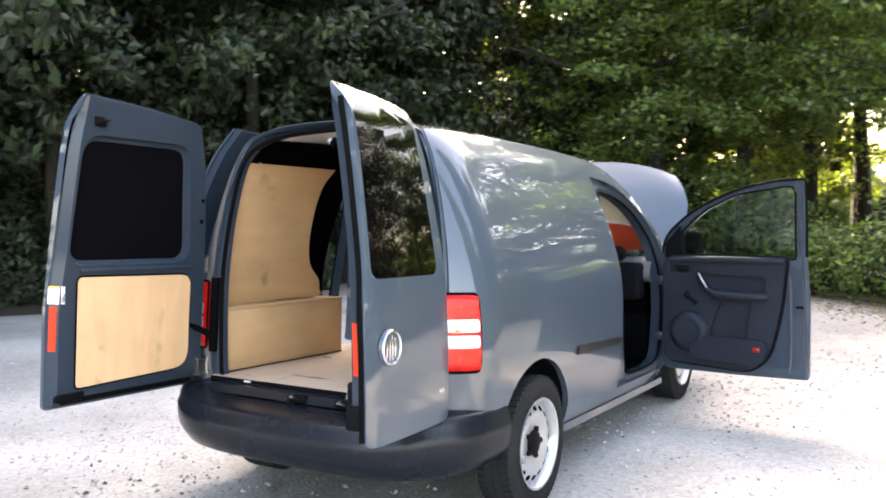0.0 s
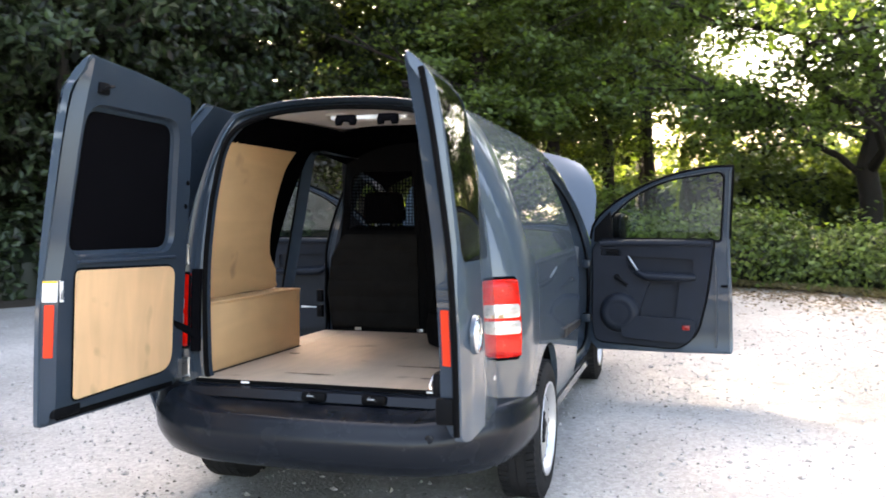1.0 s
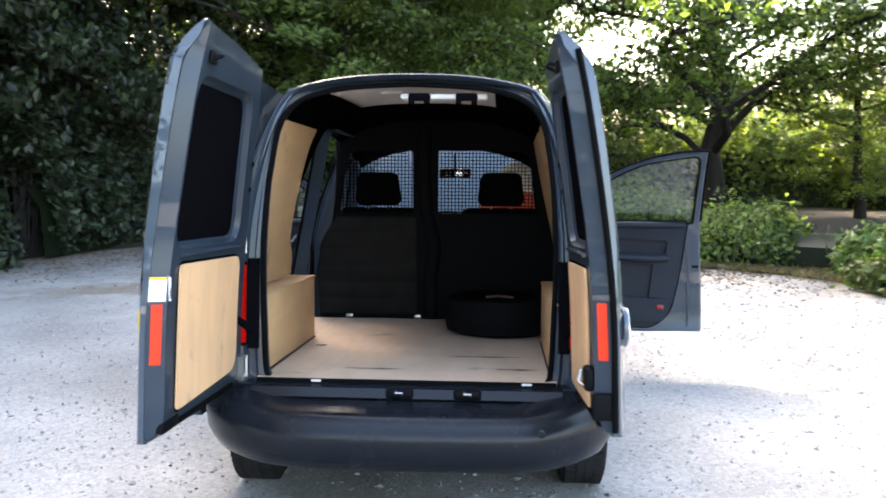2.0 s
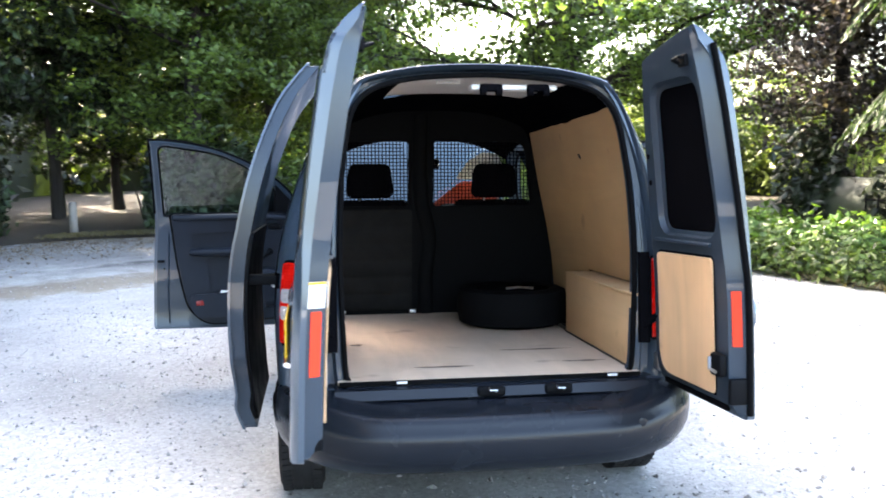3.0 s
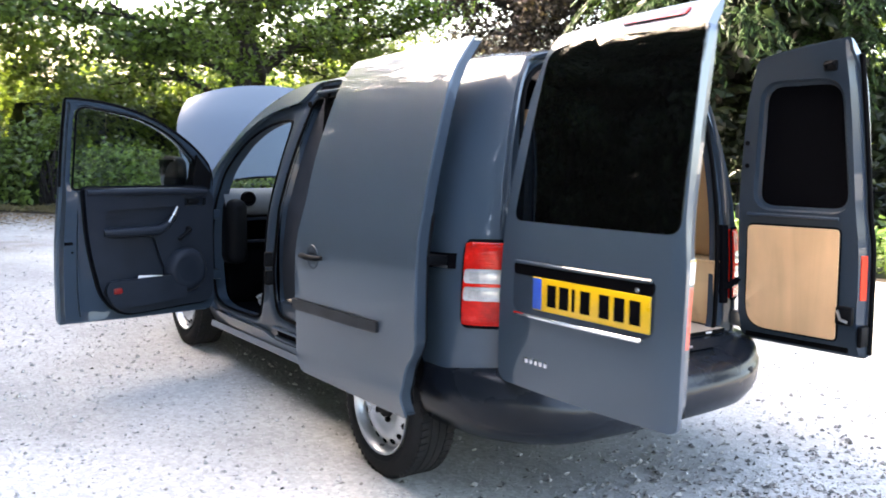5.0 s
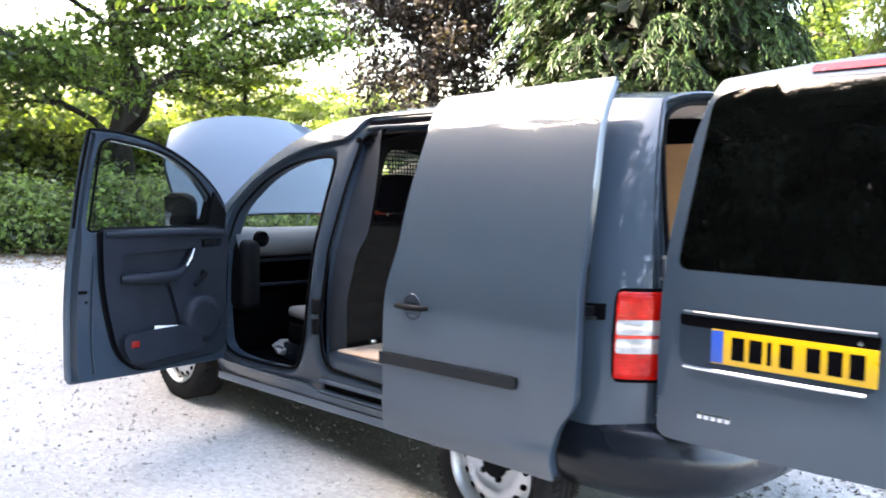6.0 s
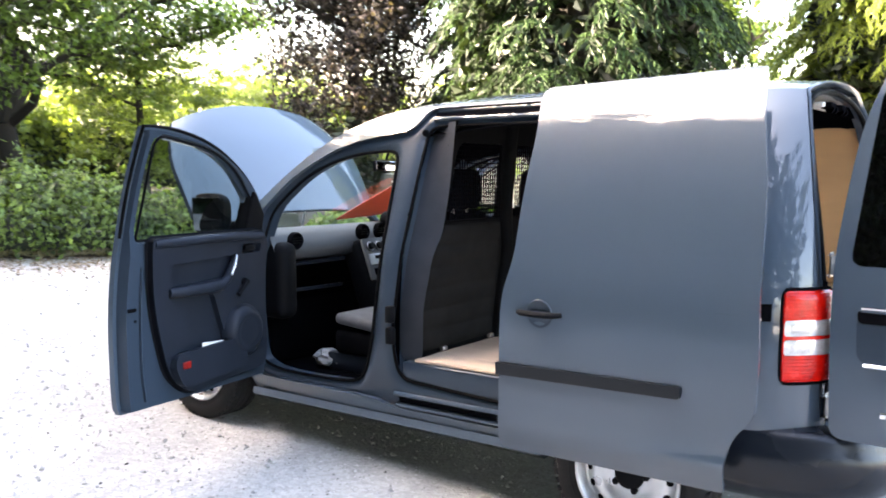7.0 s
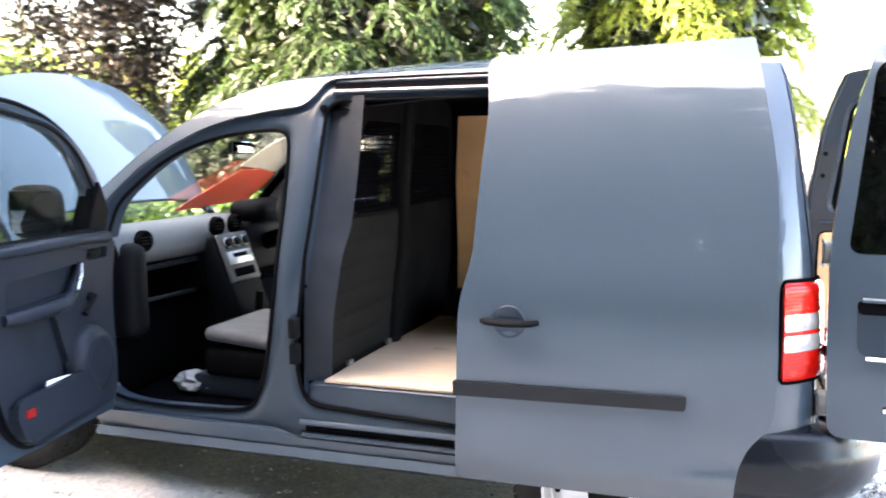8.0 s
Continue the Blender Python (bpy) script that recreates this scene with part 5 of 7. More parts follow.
def rear_door(s, x0, x1, hinge, swing_deg, window, glass_line, ply, ply_r, reflector_x, name_label):
    """s: the side of its hinge; x0 the hinge edge, x1 the free edge."""
    m = Matrix.Translation(hinge) @ pose(0, 0, 0, 0, 0, swing_deg) @ Matrix.Translation(-hinge)
    e = lambda z: s * np.interp(z, [0.5, 1.15, 1.42, 1.70, 1.8], [0.69, 0.686, 0.652, 0.605, 0.585])
    out = [(e(0.53) - s * 0.012, 0.53), (x1 - s * 0.010, 0.53), (x1 - s * 0.0095, 0.98), (x1 + s * 0.0085, 1.17), (x1 + s * 0.024, 1.65), (x1 + s * 0.045, 1.845), (0.5 * (x1 + e(1.77)), 1.826), (s * 0.555, 1.788), (e(1.6), 1.6), (e(1.42), 1.42), (e(1.15), 1.15), (e(0.85), 0.85)]
    line = [tuple(p) for p in rounded(out, [0.05, 0.025, 0.06, 0.06, 0.1, 0.018, 0.1, 0.02, 0.1, 0.1, 0.1, 0.1], 4)]
    lip = lambda z: 0.04 * max(0.0, (z - 1.70) / 0.1) ** 2
    bulge = lambda x, z: -0.018 * max(0, 1 - ((x - (x0 + x1) / 2) / 0.45) ** 2) + lip(z)
    roll = lambda x: 0.017 * max(0.0, 1 - s * (x - x1) / 0.04) ** 2 if s * (x - x1) < 0.04 else 0.0
    face = lambda x, z: (x, door_face(z) + bulge(x, z) + min(0.02, roll(x)), z)
    skin_hole = [tuple(p) for p in rounded(glass_line, 0.045, 5)]
    door = Geo().shell(line, [skin_hole], face, lambda x, z: (x, min(door_face(z, 0.035) + lip(z), max(door_face(z, 0.074), face(x, z)[1] + 0.006)), z), 0.05).put("rear_door", PAINT, van, name_label, matrix=m, bevel=0.007)
    inner_line = inset([Vector(p) for p in line], 0.010)
    edge_x = lambda z: x1 + s * np.interp(z, [0.98, 1.04, 1.11, 1.17, 1.65, 1.8], [-0.010, -0.006, 0.004, 0.008, 0.020, 0.028])
    taper = lambda x, z: x + s * 0.020 * min(1.0, max(0.0, 1 - (s * (x - edge_x(z)) - 0.010) / 0.035))
    wall = lambda d, out: x1 + s * (0.020 * (d - 0.034) / 0.054 - out)
    hole = [tuple(p) for p in rounded(window, 0.07, 6)]
    big = [tuple(p) for p in inset([Vector(p) for p in hole], -0.022)]
    rim_y = lambda z: door_face(z, float(np.interp(z, [0.53, 0.605], [0.045, 0.088])))
    Geo().shell([tuple(p) for p in inner_line], [big], lambda x, z: (x, min(door_face(z, 0.034) + lip(z), rim_y(z) - 0.006), z), lambda x, z: (taper(x, z), rim_y(z), z), 0.06).put("inner_panel", PAINT_SHADED, door, bevel=0.012)
    Geo().loft([[Vector((x, rim_y(z) - 0.001, z)) for x, z in big], [Vector((x, rim_y(z) - 0.022, z)) for x, z in inset([Vector(p) for p in hole], -0.014)], [Vector((x, rim_y(z) - 0.028, z)) for x, z in hole], [Vector((x, door_face(z, 0.02), z)) for x, z in hole]]).put("window_frame", PAINT_SHADED, door)
    Geo().shell(skin_hole, [], lambda x, z: (x, door_face(z, 0.001) + bulge(x, z), z), lambda x, z: (x, door_face(z, 0.012) + bulge(x, z), z), 0.09).put("window", TINTED, door, "black tinted window glass")
    Geo().shell([tuple(p) for p in inset([Vector(p) for p in hole], -0.012)], [], lambda x, z: (x, rim_y(z) - 0.034, z), lambda x, z: (x, rim_y(z) - 0.030, z), 0.2).put("window_blind", INK, door, "matt black window backing")
    # swage under the window on the inside
    Geo().tube([(x, rim_y(1.115) + 0.001, 1.115) for x in np.linspace(min(ply[0][0], ply[1][0]), max(ply[0][0], ply[1][0]), 8)], 0.013, 8, flat=0.5).put("panel_rib", PAINT_SHADED, door)
    ply_line = [tuple(p) for p in rounded(ply, ply_r, 6)]
    Geo().shell(ply_line, [], lambda x, z: (x, rim_y(z) + 0.009, z), lambda x, z: (x, rim_y(z) + 0.001, z), 0.1).put("plywood_panel", PLY_DOOR, door, "pale varnished plywood door lining", bevel=0.002)
    Geo().loft([[Vector((x, rim_y(z) + 0.0015, z)) for x, z in inset([Vector(p) for p in ply_line], d)] for d in (-0.009, 0.003)]).put("panel_gap", INK, door)
    Geo().shell(rounded([(0.046, 0.78), (0.076, 0.78), (0.076, 0.967), (0.046, 0.967)], 0.003, 2), [], lambda d, z: (wall(d, 0.003), door_face(z, d), z), lambda d, z: (wall(d, -0.004), door_face(z, d), z), 0.1).put("edge_reflector", ORANGE, door, "red reflector strip on the door edge")
    # catch at the top, holes and plugs
    cx = reflector_x + s * 0.10
    hook = Geo().box(cx - 0.032, cx + 0.022, rim_y(1.735) - 0.002, rim_y(1.735) + 0.014, 1.715, 1.757, 0.006)
    hook.tube([(cx - 0.02, rim_y(1.735) + 0.010, 1.742), (cx - 0.024, rim_y(1.735) + 0.034, 1.744), (cx + 0.006, rim_y(1.735) + 0.040, 1.738), (cx + 0.012, rim_y(1.735) + 0.012, 1.728)], 0.006, 6)
    hook.put("top_catch", BLACK, door, "black door catch")
    for z in (1.33, 1.43):
        hx = x0 - s * (0.05 + 0.06 * (z - 1.1))
        Geo().lathe([(0, 0.011), (0.004, 0.009), (0.004, 0)], 10, pose(hx, rim_y(z) + 0.0005, z, 0, 0, 90)).put("rubber_plug", INK, door)
    if s > 0:
        Geo().tube([(x1 + s * np.interp(z, [0.53, 0.98, 1.04, 1.11, 1.17, 1.3, 1.8], [-0.012, -0.0115, -0.007, 0.002, 0.006, 0.010, 0.028]), door_face(z, 0.028), z) for z in np.linspace(0.55, 1.78, 24)], 0.011, 8).put("edge_seal", RUBBER, door)
    Geo().box(min(x0, x1) + 0.06, max(x0, x1) - 0.05, rim_y(0.56) - 0.004, rim_y(0.56) + 0.010, 0.548, 0.572, 0.005).put("bottom_seal", RUBBER, door)
    for z in (0.62, 1.12):
        hb = Geo().box(s * 0.655, s * 0.70, 0.155, 0.215, z - 0.035, z + 0.035, 0.01)
        hb.tube([(s * 0.70, 0.175, z - 0.045), (s * 0.70, 0.175, z + 0.045)], 0.013, 10)
        hb.put("door_hinge", METAL, van, "bare metal door hinge")
        Geo().tube([(s * 0.703, 0.165, z - 0.05), (s * 0.703, 0.165, z + 0.05)], 0.008, 8).put("hinge_pin", METAL, van)
    return door, rim_y, bulge


# Check straps between the tail frame and each rear door.
for s in (-1, 1):
    strap = Geo().tube([(s * 0.60, 0.26, 0.74), (s * 0.655, 0.18, 0.80), (s * 0.672, 0.06, 0.845)], 0.008, 6, flat=2.2)
    strap.put("check_strap", INK, van, "black door check strap")
left_door, rim_y, bulge = rear_door(-1, -0.69, 0.135, Vector((-0.69, 0.20, 0)), -90,
    [(-0.555, 1.155), (0.068, 1.155), (0.046, 1.66), (-0.49, 1.66)], [(-0.635, 1.125), (0.118, 1.125), (0.108, 1.768), (-0.40, 1.765), (-0.565, 1.725)],
    [(-0.585, 0.635), (0.03, 0.615), (0.035, 1.085), (-0.585, 1.075)], [0.09, 0.02, 0.025, 0.06], 0.113, "wide grey-blue rear door with dark window and number plate")
right_door, _, bulge_r = rear_door(1, 0.69, 0.10, Vector((0.69, 0.19, 0)), 93,
    [(0.585, 1.155), (0.178, 1.155), (0.198, 1.668), (0.52, 1.668)], [(0.615, 1.125), (0.125, 1.125), (0.142, 1.768), (0.40, 1.765), (0.562, 1.725)],
    [(0.63, 0.60), (0.205, 0.60), (0.20, 1.07), (0.625, 1.065)], [0.11, 0.02, 0.02, 0.03], 0.128, "narrow grey-blue rear door with dark window and plywood lining")

# Left door: plate in its recess, high brake light, label; right door: badge disc and pull.
f_out = lambda x, z, d: (x, door_face(z, d) + bulge(x, z), z)
# Surround lies on the skin; darker paint and black strip give the recess's shade.
recess = rounded([(-0.60, 0.80), (0.05, 0.80), (0.055, 0.972), (-0.605, 0.972)], 0.045, 6)
Geo().shell(recess, [], lambda x, z: f_out(x, z, -0.0025), lambda x, z: f_out(x, z, 0.004), 0.1).put("plate_surround", PAINT_SHADED, left_door, "number plate surround in paint darkened for recess shade")
slot = rounded([(-0.60, 0.935), (0.05, 0.935), (0.052, 0.978), (-0.605, 0.978)], 0.018, 5)
Geo().shell(slot, [], lambda x, z: f_out(x, z, -0.0045), lambda x, z: f_out(x, z, 0.0), 0.1).put("slot_shade", INK, left_door, "black strip for the shade of the handle slot")
Geo().tube([f_out(x, 0.981, -0.004) for x in np.linspace(-0.59, 0.04, 12)], 0.008, 8).put("handle_lip", PAINT, left_door)
Geo().tube([f_out(x, 0.795, -0.009) for x in np.linspace(-0.575, 0.02, 12)], 0.012, 8, flat=0.7).put("recess_ledge", CHROME, left_door, "bright ledge under the plate")
px0, px1, pz0, pz1 = -0.478, 0.052, 0.822, 0.938
plate = Geo().box(px0, px1, door_face(0.88) - 0.027, door_face(0.88) - 0.0205, pz0, pz1, 0.003, m=None).put("number_plate", YELLOW, left_door, "yellow rear number plate")
py = door_face(0.88) - 0.0275
Geo().box(px0 + 0.002, px0 + 0.045, py - 0.0015, py + 0.002, pz0 + 0.004, pz1 - 0.004, 0.001).put("plate_band", BLUE, left_door, "blue band of the plate")
for k, x in enumerate((0.075, 0.135, 0.195, 0.235, 0.32, 0.385, 0.45)):
    Geo().box(px0 + x, px0 + x + (0.014 if k == 2 else 0.044), py - 0.0015, py + 0.002, 0.842, 0.918, 0.001).put("plate_bar", INK, left_door)
for k in range(5):
    Geo().box(-0.52 + 0.025 * k, -0.50 + 0.025 * k, door_face(0.64) - 0.018, door_face(0.64) - 0.005, 0.624, 0.646, 0.003).put("badge_bar", CHROME, left_door, "small silver badge bar")
Geo().lathe([(0, 0.008), (0.004, 0.007), (0.005, 0)], 12, pose(0.0, door_face(0.955) - 0.03, 0.952, 0, 0, -90)).put("lock", METAL, left_door)
Geo().shell(rounded([(-0.25, 1.788), (0.0, 1.793), (0.0, 1.818), (-0.25, 1.814)], 0.008, 3), [], lambda x, z: f_out(x, z, -0.008), lambda x, z: f_out(x, z, 0.004)).put("high_brake_light", RED, left_door, "red high-level brake light")
edge_at = lambda d, out: 0.135 - 0.020 * (d - 0.034) / 0.054 + out
lab = Geo().shell([(0.036, 0.977), (0.084, 0.977), (0.084, 1.052), (0.036, 1.052)], [], lambda d, z: (edge_at(d, 0.0015), door_face(z, d), z), lambda d, z: (edge_at(d, -0.001), door_face(z, d), z), 0.1).put("sticker", PAPER, left_door, "white and yellow warning sticker")
Geo().box(0.094, 0.111, rim_y(1.02) + 0.0005, rim_y(1.02) + 0.0025, 0.977, 1.055, 0).put("sticker_fold", PAPER, left_door)
Geo().shell([(0.036, 1.044), (0.084, 1.044), (0.084, 1.0515), (0.036, 1.0515)], [], lambda d, z: (edge_at(d, 0.0022), door_face(z, d), z), lambda d, z: (edge_at(d, 0.0), door_face(z, d), z), 0.1).put("sticker_band", YELLOW, left_door)
for k in range(3):
    Geo().box(0.095 + 0.005 * k, 0.098 + 0.005 * k, rim_y(1.01) + 0.002, rim_y(1.01) + 0.0035, 0.985, 1.02 - 0.006 * k, 0).put("sticker_mark", INK, left_door)
Geo().box(-0.02, 0.12, rim_y(0.57) - 0.01, rim_y(0.57) + 0.02, 0.56, 0.60, 0.01).put("bottom_catch", BLACK, left_door)
fr = lambda x, z, d: (x, door_face(z, d) + bulge_r(x, z), z)
c = Vector(fr(0.205, 0.877, -0.004))
badge = Geo().lathe([(0.0, 0.0), (0.004, 0.052), (0.008, 0.056), (0.012, 0.064), (0.006, 0.068), (-0.004, 0.068)], 40, Matrix.Translation(c) @ pose(0, 0, 0, 0, 0, -90)).put("round_badge", PAINT, right_door, "round badge disc with a chrome ring")
Geo().tube([c + Vector((0.060 * math.cos(q), -0.011, 0.060 * math.sin(q))) for q in np.linspace(0, 2 * math.pi, 41)[:-1]], 0.0055, 8, closed=True).put("badge_ring", CHROME, badge, "chrome ring")
for x, h in ((-0.028, 0.036), (-0.0095, 0.047), (0.0095, 0.047), (0.028, 0.036)):
    Geo().box(-0.0045, 0.0045, -0.004, 0.004, -h, h, 0.002, m=Matrix.Translation(c + Vector((x, -0.007, 0)))).put("badge_bar", CHROME, badge)
for k in range(3):
    Geo().box(0.60 + 0.013 * k, 0.609 + 0.013 * k, door_face(0.66) - 0.016, door_face(0.66) - 0.006, 0.648, 0.668, 0.002).put("badge_bar", CHROME, right_door)
Geo().box(0.088, 0.112, door_face(0.64, 0.03), door_face(0.64, 0.10), 0.585, 0.675, 0.01).put("edge_catch", BLACK, right_door, "black catch on the door edge")
pull = Geo().box(0.125, 0.20, rim_y(0.72) - 0.002, rim_y(0.72) + 0.03, 0.672, 0.752, 0.012)
pull.put("door_pull", BLACK, right_door, "black plastic inner door pull")
Geo().tube([(0.14, rim_y(0.72) + 0.034, 0.69), (0.165, rim_y(0.72) + 0.046, 0.70), (0.185, rim_y(0.72) + 0.036, 0.735)], 0.006, 6).put("pull_lever", METAL, right_door)


# Front doors.
front_line = [tuple(p) for p in smooth_line([(3.02, 0.45), (3.015, 0.75), (3.02, 1.05), (2.995, 1.25), (2.87, 1.385), (2.68, 1.50), (2.47, 1.582), (2.27, 1.625), (2.12, 1.638)], 4, False)] + [(2.058, 1.636)]
front_line += [tuple(p) for p in smooth_line([(2.060, 1.60), (2.075, 1.35), (2.085, 1.10), (2.07, 0.80), (2.06, 0.42)], 4, False)] + [(2.07, 0.395), (2.5, 0.385), (2.97, 0.385)]
front_win = [tuple(p) for p in rounded([(2.865, 1.15), (2.862, 1.31), (2.70, 1.45), (2.48, 1.55), (2.112, 1.602), (2.142, 1.15)], [0.015, 0.03, 0.15, 0.15, 0.06, 0.02], 5)]


def front_door(s, angle, label):
    hinge = Vector((s * 0.815, 3.025, 0))
    m = Matrix.Translation(hinge) @ pose(0, 0, 0, 0, 0, angle) @ Matrix.Translation(-hinge)
    at = lambda y, z, d: (s * (side(y, z) - d), y, z)
    door = Geo().shell(front_line, [front_win], lambda y, z: at(y, z, 0.0), lambda y, z: at(y, z, 0.03), 0.06).put("front_door", PAINT, van, label, matrix=m, bevel=0.006)
    inner = [tuple(p) for p in inset([Vector(p) for p in front_line], 0.018)]
    win_in = [tuple(p) for p in inset([Vector(p) for p in front_win], -0.012)]
    Geo().shell(inner, [win_in], lambda y, z: at(y, z, 0.028), lambda y, z: at(y, z, 0.062 + 0.03 * max(0.0, min(1.0, (1.2 - z) / 0.12))), 0.06).put("inner_panel", PAINT_SHADED, door, bevel=0.008)
    Geo().tube([at(y, z, 0.066) for y, z in front_win], 0.006, 8, closed=True).put("window_seal", RUBBER, door)
    pane = Geo().shell(front_win, [], lambda y, z: at(y, z, 0.024), lambda y, z: at(y, z, 0.028), 0.1).put("window", PANE, door, "clear side window glass")
    pane.visible_shadow = False
    Geo().shell([(2.985, 1.14), (2.862, 1.14), (2.86, 1.352), (2.975, 1.235)], [], lambda y, z: at(y, z, 0.0), lambda y, z: at(y, z, 0.08), 0.1).put("mirror_corner", BLACK, door, "black mirror corner trim", bevel=0.004)
    Geo().tube([at(y, z, 0.030) for y, z in front_line if z > 1.15], 0.008, 6).put("frame_seal", RUBBER, door)
    # lining
    p = lambda d: (lambda y, z: at(y, z, d))
    soft = lambda pts, r, n=5: [tuple(q) for q in rounded(pts, r, n)]
    trim_line = soft([(2.965, 0.455), (2.40, 0.425), (2.285, 0.53), (2.225, 0.80), (2.185, 1.155), (2.93, 1.155), (2.985, 1.09), (2.985, 0.6)], [0.06, 0.10, 0.15, 0.3, 0.02, 0.03, 0.05, 0.1])
    recess = soft([(2.735, 0.935), (2.315, 0.925), (2.31, 1.03), (2.76, 1.045)], [0.04, 0.03, 0.03, 0.02])
    bin_hole = soft([(2.69, 0.60), (2.43, 0.60), (2.40, 0.862), (2.60, 0.87)], [0.05, 0.02, 0.02, 0.03])
    latch_hole = soft([(2.93, 1.045), (2.79, 1.045), (2.79, 1.092), (2.93, 1.092)], 0.012, 3)
    trim = Geo().shell(trim_line, [recess, bin_hole, latch_hole], p(0.130), p(0.095), 0.06).put("door_lining", TRIM, door, "dark grey plastic door lining", bevel=0.006)
    Geo().loft([[Vector(at(y, z, d)) for y, z in inset([Vector(q) for q in trim_line], e)] for e, d in ((-0.014, 0.0935), (-0.004, 0.099), (-0.002, 0.126))]).put("lining_edge", TRIM_DK, trim, "dark edge of the lining")
    for hole in (recess, bin_hole, latch_hole):
        Geo().shell([tuple(q) for q in inset([Vector(v) for v in hole], -0.004)], [], p(0.099), p(0.0955), 0.1).put("recess_back", TRIM, trim)
    Geo().tube([at(2.20, 1.135, 0.118), at(2.5, 1.137, 0.134), at(2.75, 1.135, 0.132), at(2.93, 1.125, 0.122)], 0.021, 10).put("lining_cap", TRIM, trim)
    arm = Geo().tube([at(2.30, 0.905, 0.135), at(2.36, 0.905, 0.152), at(2.52, 0.905, 0.158), at(2.62, 0.908, 0.156), at(2.675, 0.935, 0.150), at(2.715, 0.985, 0.142), at(2.75, 1.045, 0.132)], [0.020, 0.026, 0.029, 0.028, 0.022, 0.018, 0.012], 10)
    arm.put("armrest", TRIM, trim, "dark grey armrest")
    Geo().tube([at(2.675, 0.952, 0.172), at(2.71, 1.0, 0.162), at(2.738, 1.042, 0.145)], [0.007, 0.009, 0.006], 8).put("pull_bar", METAL, trim, "silver pull bar")
    Geo().box(-0.012, 0.012, -0.045, 0.03, -0.014, 0.014, 0.006, m=Matrix.Translation(at(2.86, 1.07, 0.118))).put("latch_lever", BLACK, trim)
    Geo().tube([at(2.82, 0.90, 0.128), at(2.82, 0.90, 0.15), at(2.785, 0.875, 0.158), at(2.745, 0.845, 0.158)], [0.022, 0.016, 0.009, 0.013], 8).put("window_crank", BLACK, trim, "black window crank")
    pod = Matrix.Translation(at(2.80, 0.655, 0.125)) @ pose(0, 0, 0, 0, 0, 180 if s > 0 else 0)
    Geo().lathe([(-0.01, 0.14), (0.015, 0.134), (0.036, 0.122), (0.05, 0.104), (0.054, 0.088), (0.051, 0.078), (0.049, 0.0)], 32, pod).put("speaker", TRIM, trim, "round speaker housing")
    Geo().lathe([(0.046, 0.077), (0.0505, 0.074), (0.0515, 0.04), (0.0515, 0.0)], 28, pod).put("speaker_grille", TRIM, trim, "dark speaker grille")
    Geo().shell(soft([(2.78, 0.49), (2.33, 0.465), (2.285, 0.57), (2.30, 0.628), (2.72, 0.638), (2.78, 0.60)], [0.03, 0.06, 0.04, 0.03, 0.02, 0.03]), [], p(0.172), p(0.154), 0.1).put("door_pocket", TRIM, trim, "dark grey door pocket", bevel=0.006)
    Geo().loft([[Vector(at(y, z, d)) for y, z in soft([(2.78, 0.49), (2.33, 0.465), (2.285, 0.57), (2.30, 0.60)], [0.03, 0.06, 0.04, 0.0])] for d in (0.126, 0.156)], closed=False).put("pocket_floor", TRIM, trim)
    Geo().box(-0.006, 0.006, -0.024, 0.024, -0.016, 0.016, 0.004, m=Matrix.Translation(at(2.352, 0.572, 0.173))).put("door_reflector", RED_DK, trim, "small red door reflector")
    Geo().box(-0.012, 0.012, -0.022, 0.022, -0.008, 0.008, 0.004, m=Matrix.Translation(at(2.115, 0.85, 0.092))).put("door_lock", INK, door)
    for z in (0.80,):
        Geo().lathe([(-0.004, 0.007), (0.004, 0.006), (0.004, 0)], 8, Matrix.Translation(at(2.135, z, 0.094))).put("rubber_plug", INK, door)
    for y0, y1, r in ((2.175, 2.15, 0.012),):
        Geo().tube([at(y0 + (y1 - y0) * u + 0.06 * max(0, u - 0.8), 1.14 - 0.70 * u, 0.066 + 0.028 * min(1, 4 * u)) for u in np.linspace(0, 1, 9)], r, 8, flat=0.4).put("edge_rib", PAINT_SHADED, door)
    # outside mirror
    mc = Vector(at(2.83, 1.235, -0.15))
    mir = Geo()
    bm = bmesh.new()
    bmesh.ops.create_uvsphere(bm, u_segments=18, v_segments=12, radius=1)
    for v in bm.verts:
        q = lambda k: math.copysign(abs(k) ** 0.6, k)
        v.co = Vector((q(v.co.x) * 0.11, q(v.co.y) * 0.075 if v.co.y > 0 else q(v.co.y) * 0.025, q(v.co.z) * 0.108))
    mir.bmesh(bm).turn(Matrix.Translation(mc))
    mir.tube([at(2.915, 1.17, 0.0), tuple(mc + Vector((0, 0.03, -0.07)))], 0.03, 8)
    mo = mir.put("wing_mirror", BLACK, door, "black wing mirror")
    Geo().box(-0.085, 0.085, -0.004, 0.004, -0.085, 0.085, 0.02, m=Matrix.Translation(mc + Vector((0, -0.018, 0))) @ pose(0, 0, 0, 4, 0, -s * 6)).put("mirror_glass", MIRROR, mo, "mirror glass")
    Geo().tube([at(2.27, 1.02, -0.012), at(2.2, 1.02, -0.03), at(2.12, 1.02, -0.012)], 0.012, 8).put("outer_handle", BLACK, door)
    for z in (0.6, 0.98):
        Geo().box(-0.03, 0.03, -0.045, 0.03, -0.03, 0.03, 0.008, m=Matrix.Translation((s * 0.79, 3.03, z))).put("door_hinge", PAINT_SHADED, van)
    return door


pocket_door = front_door(-1, -80, "open grey-blue passenger door with dark lining")
front_door(1, 84, "open grey-blue driver door with dark lining")

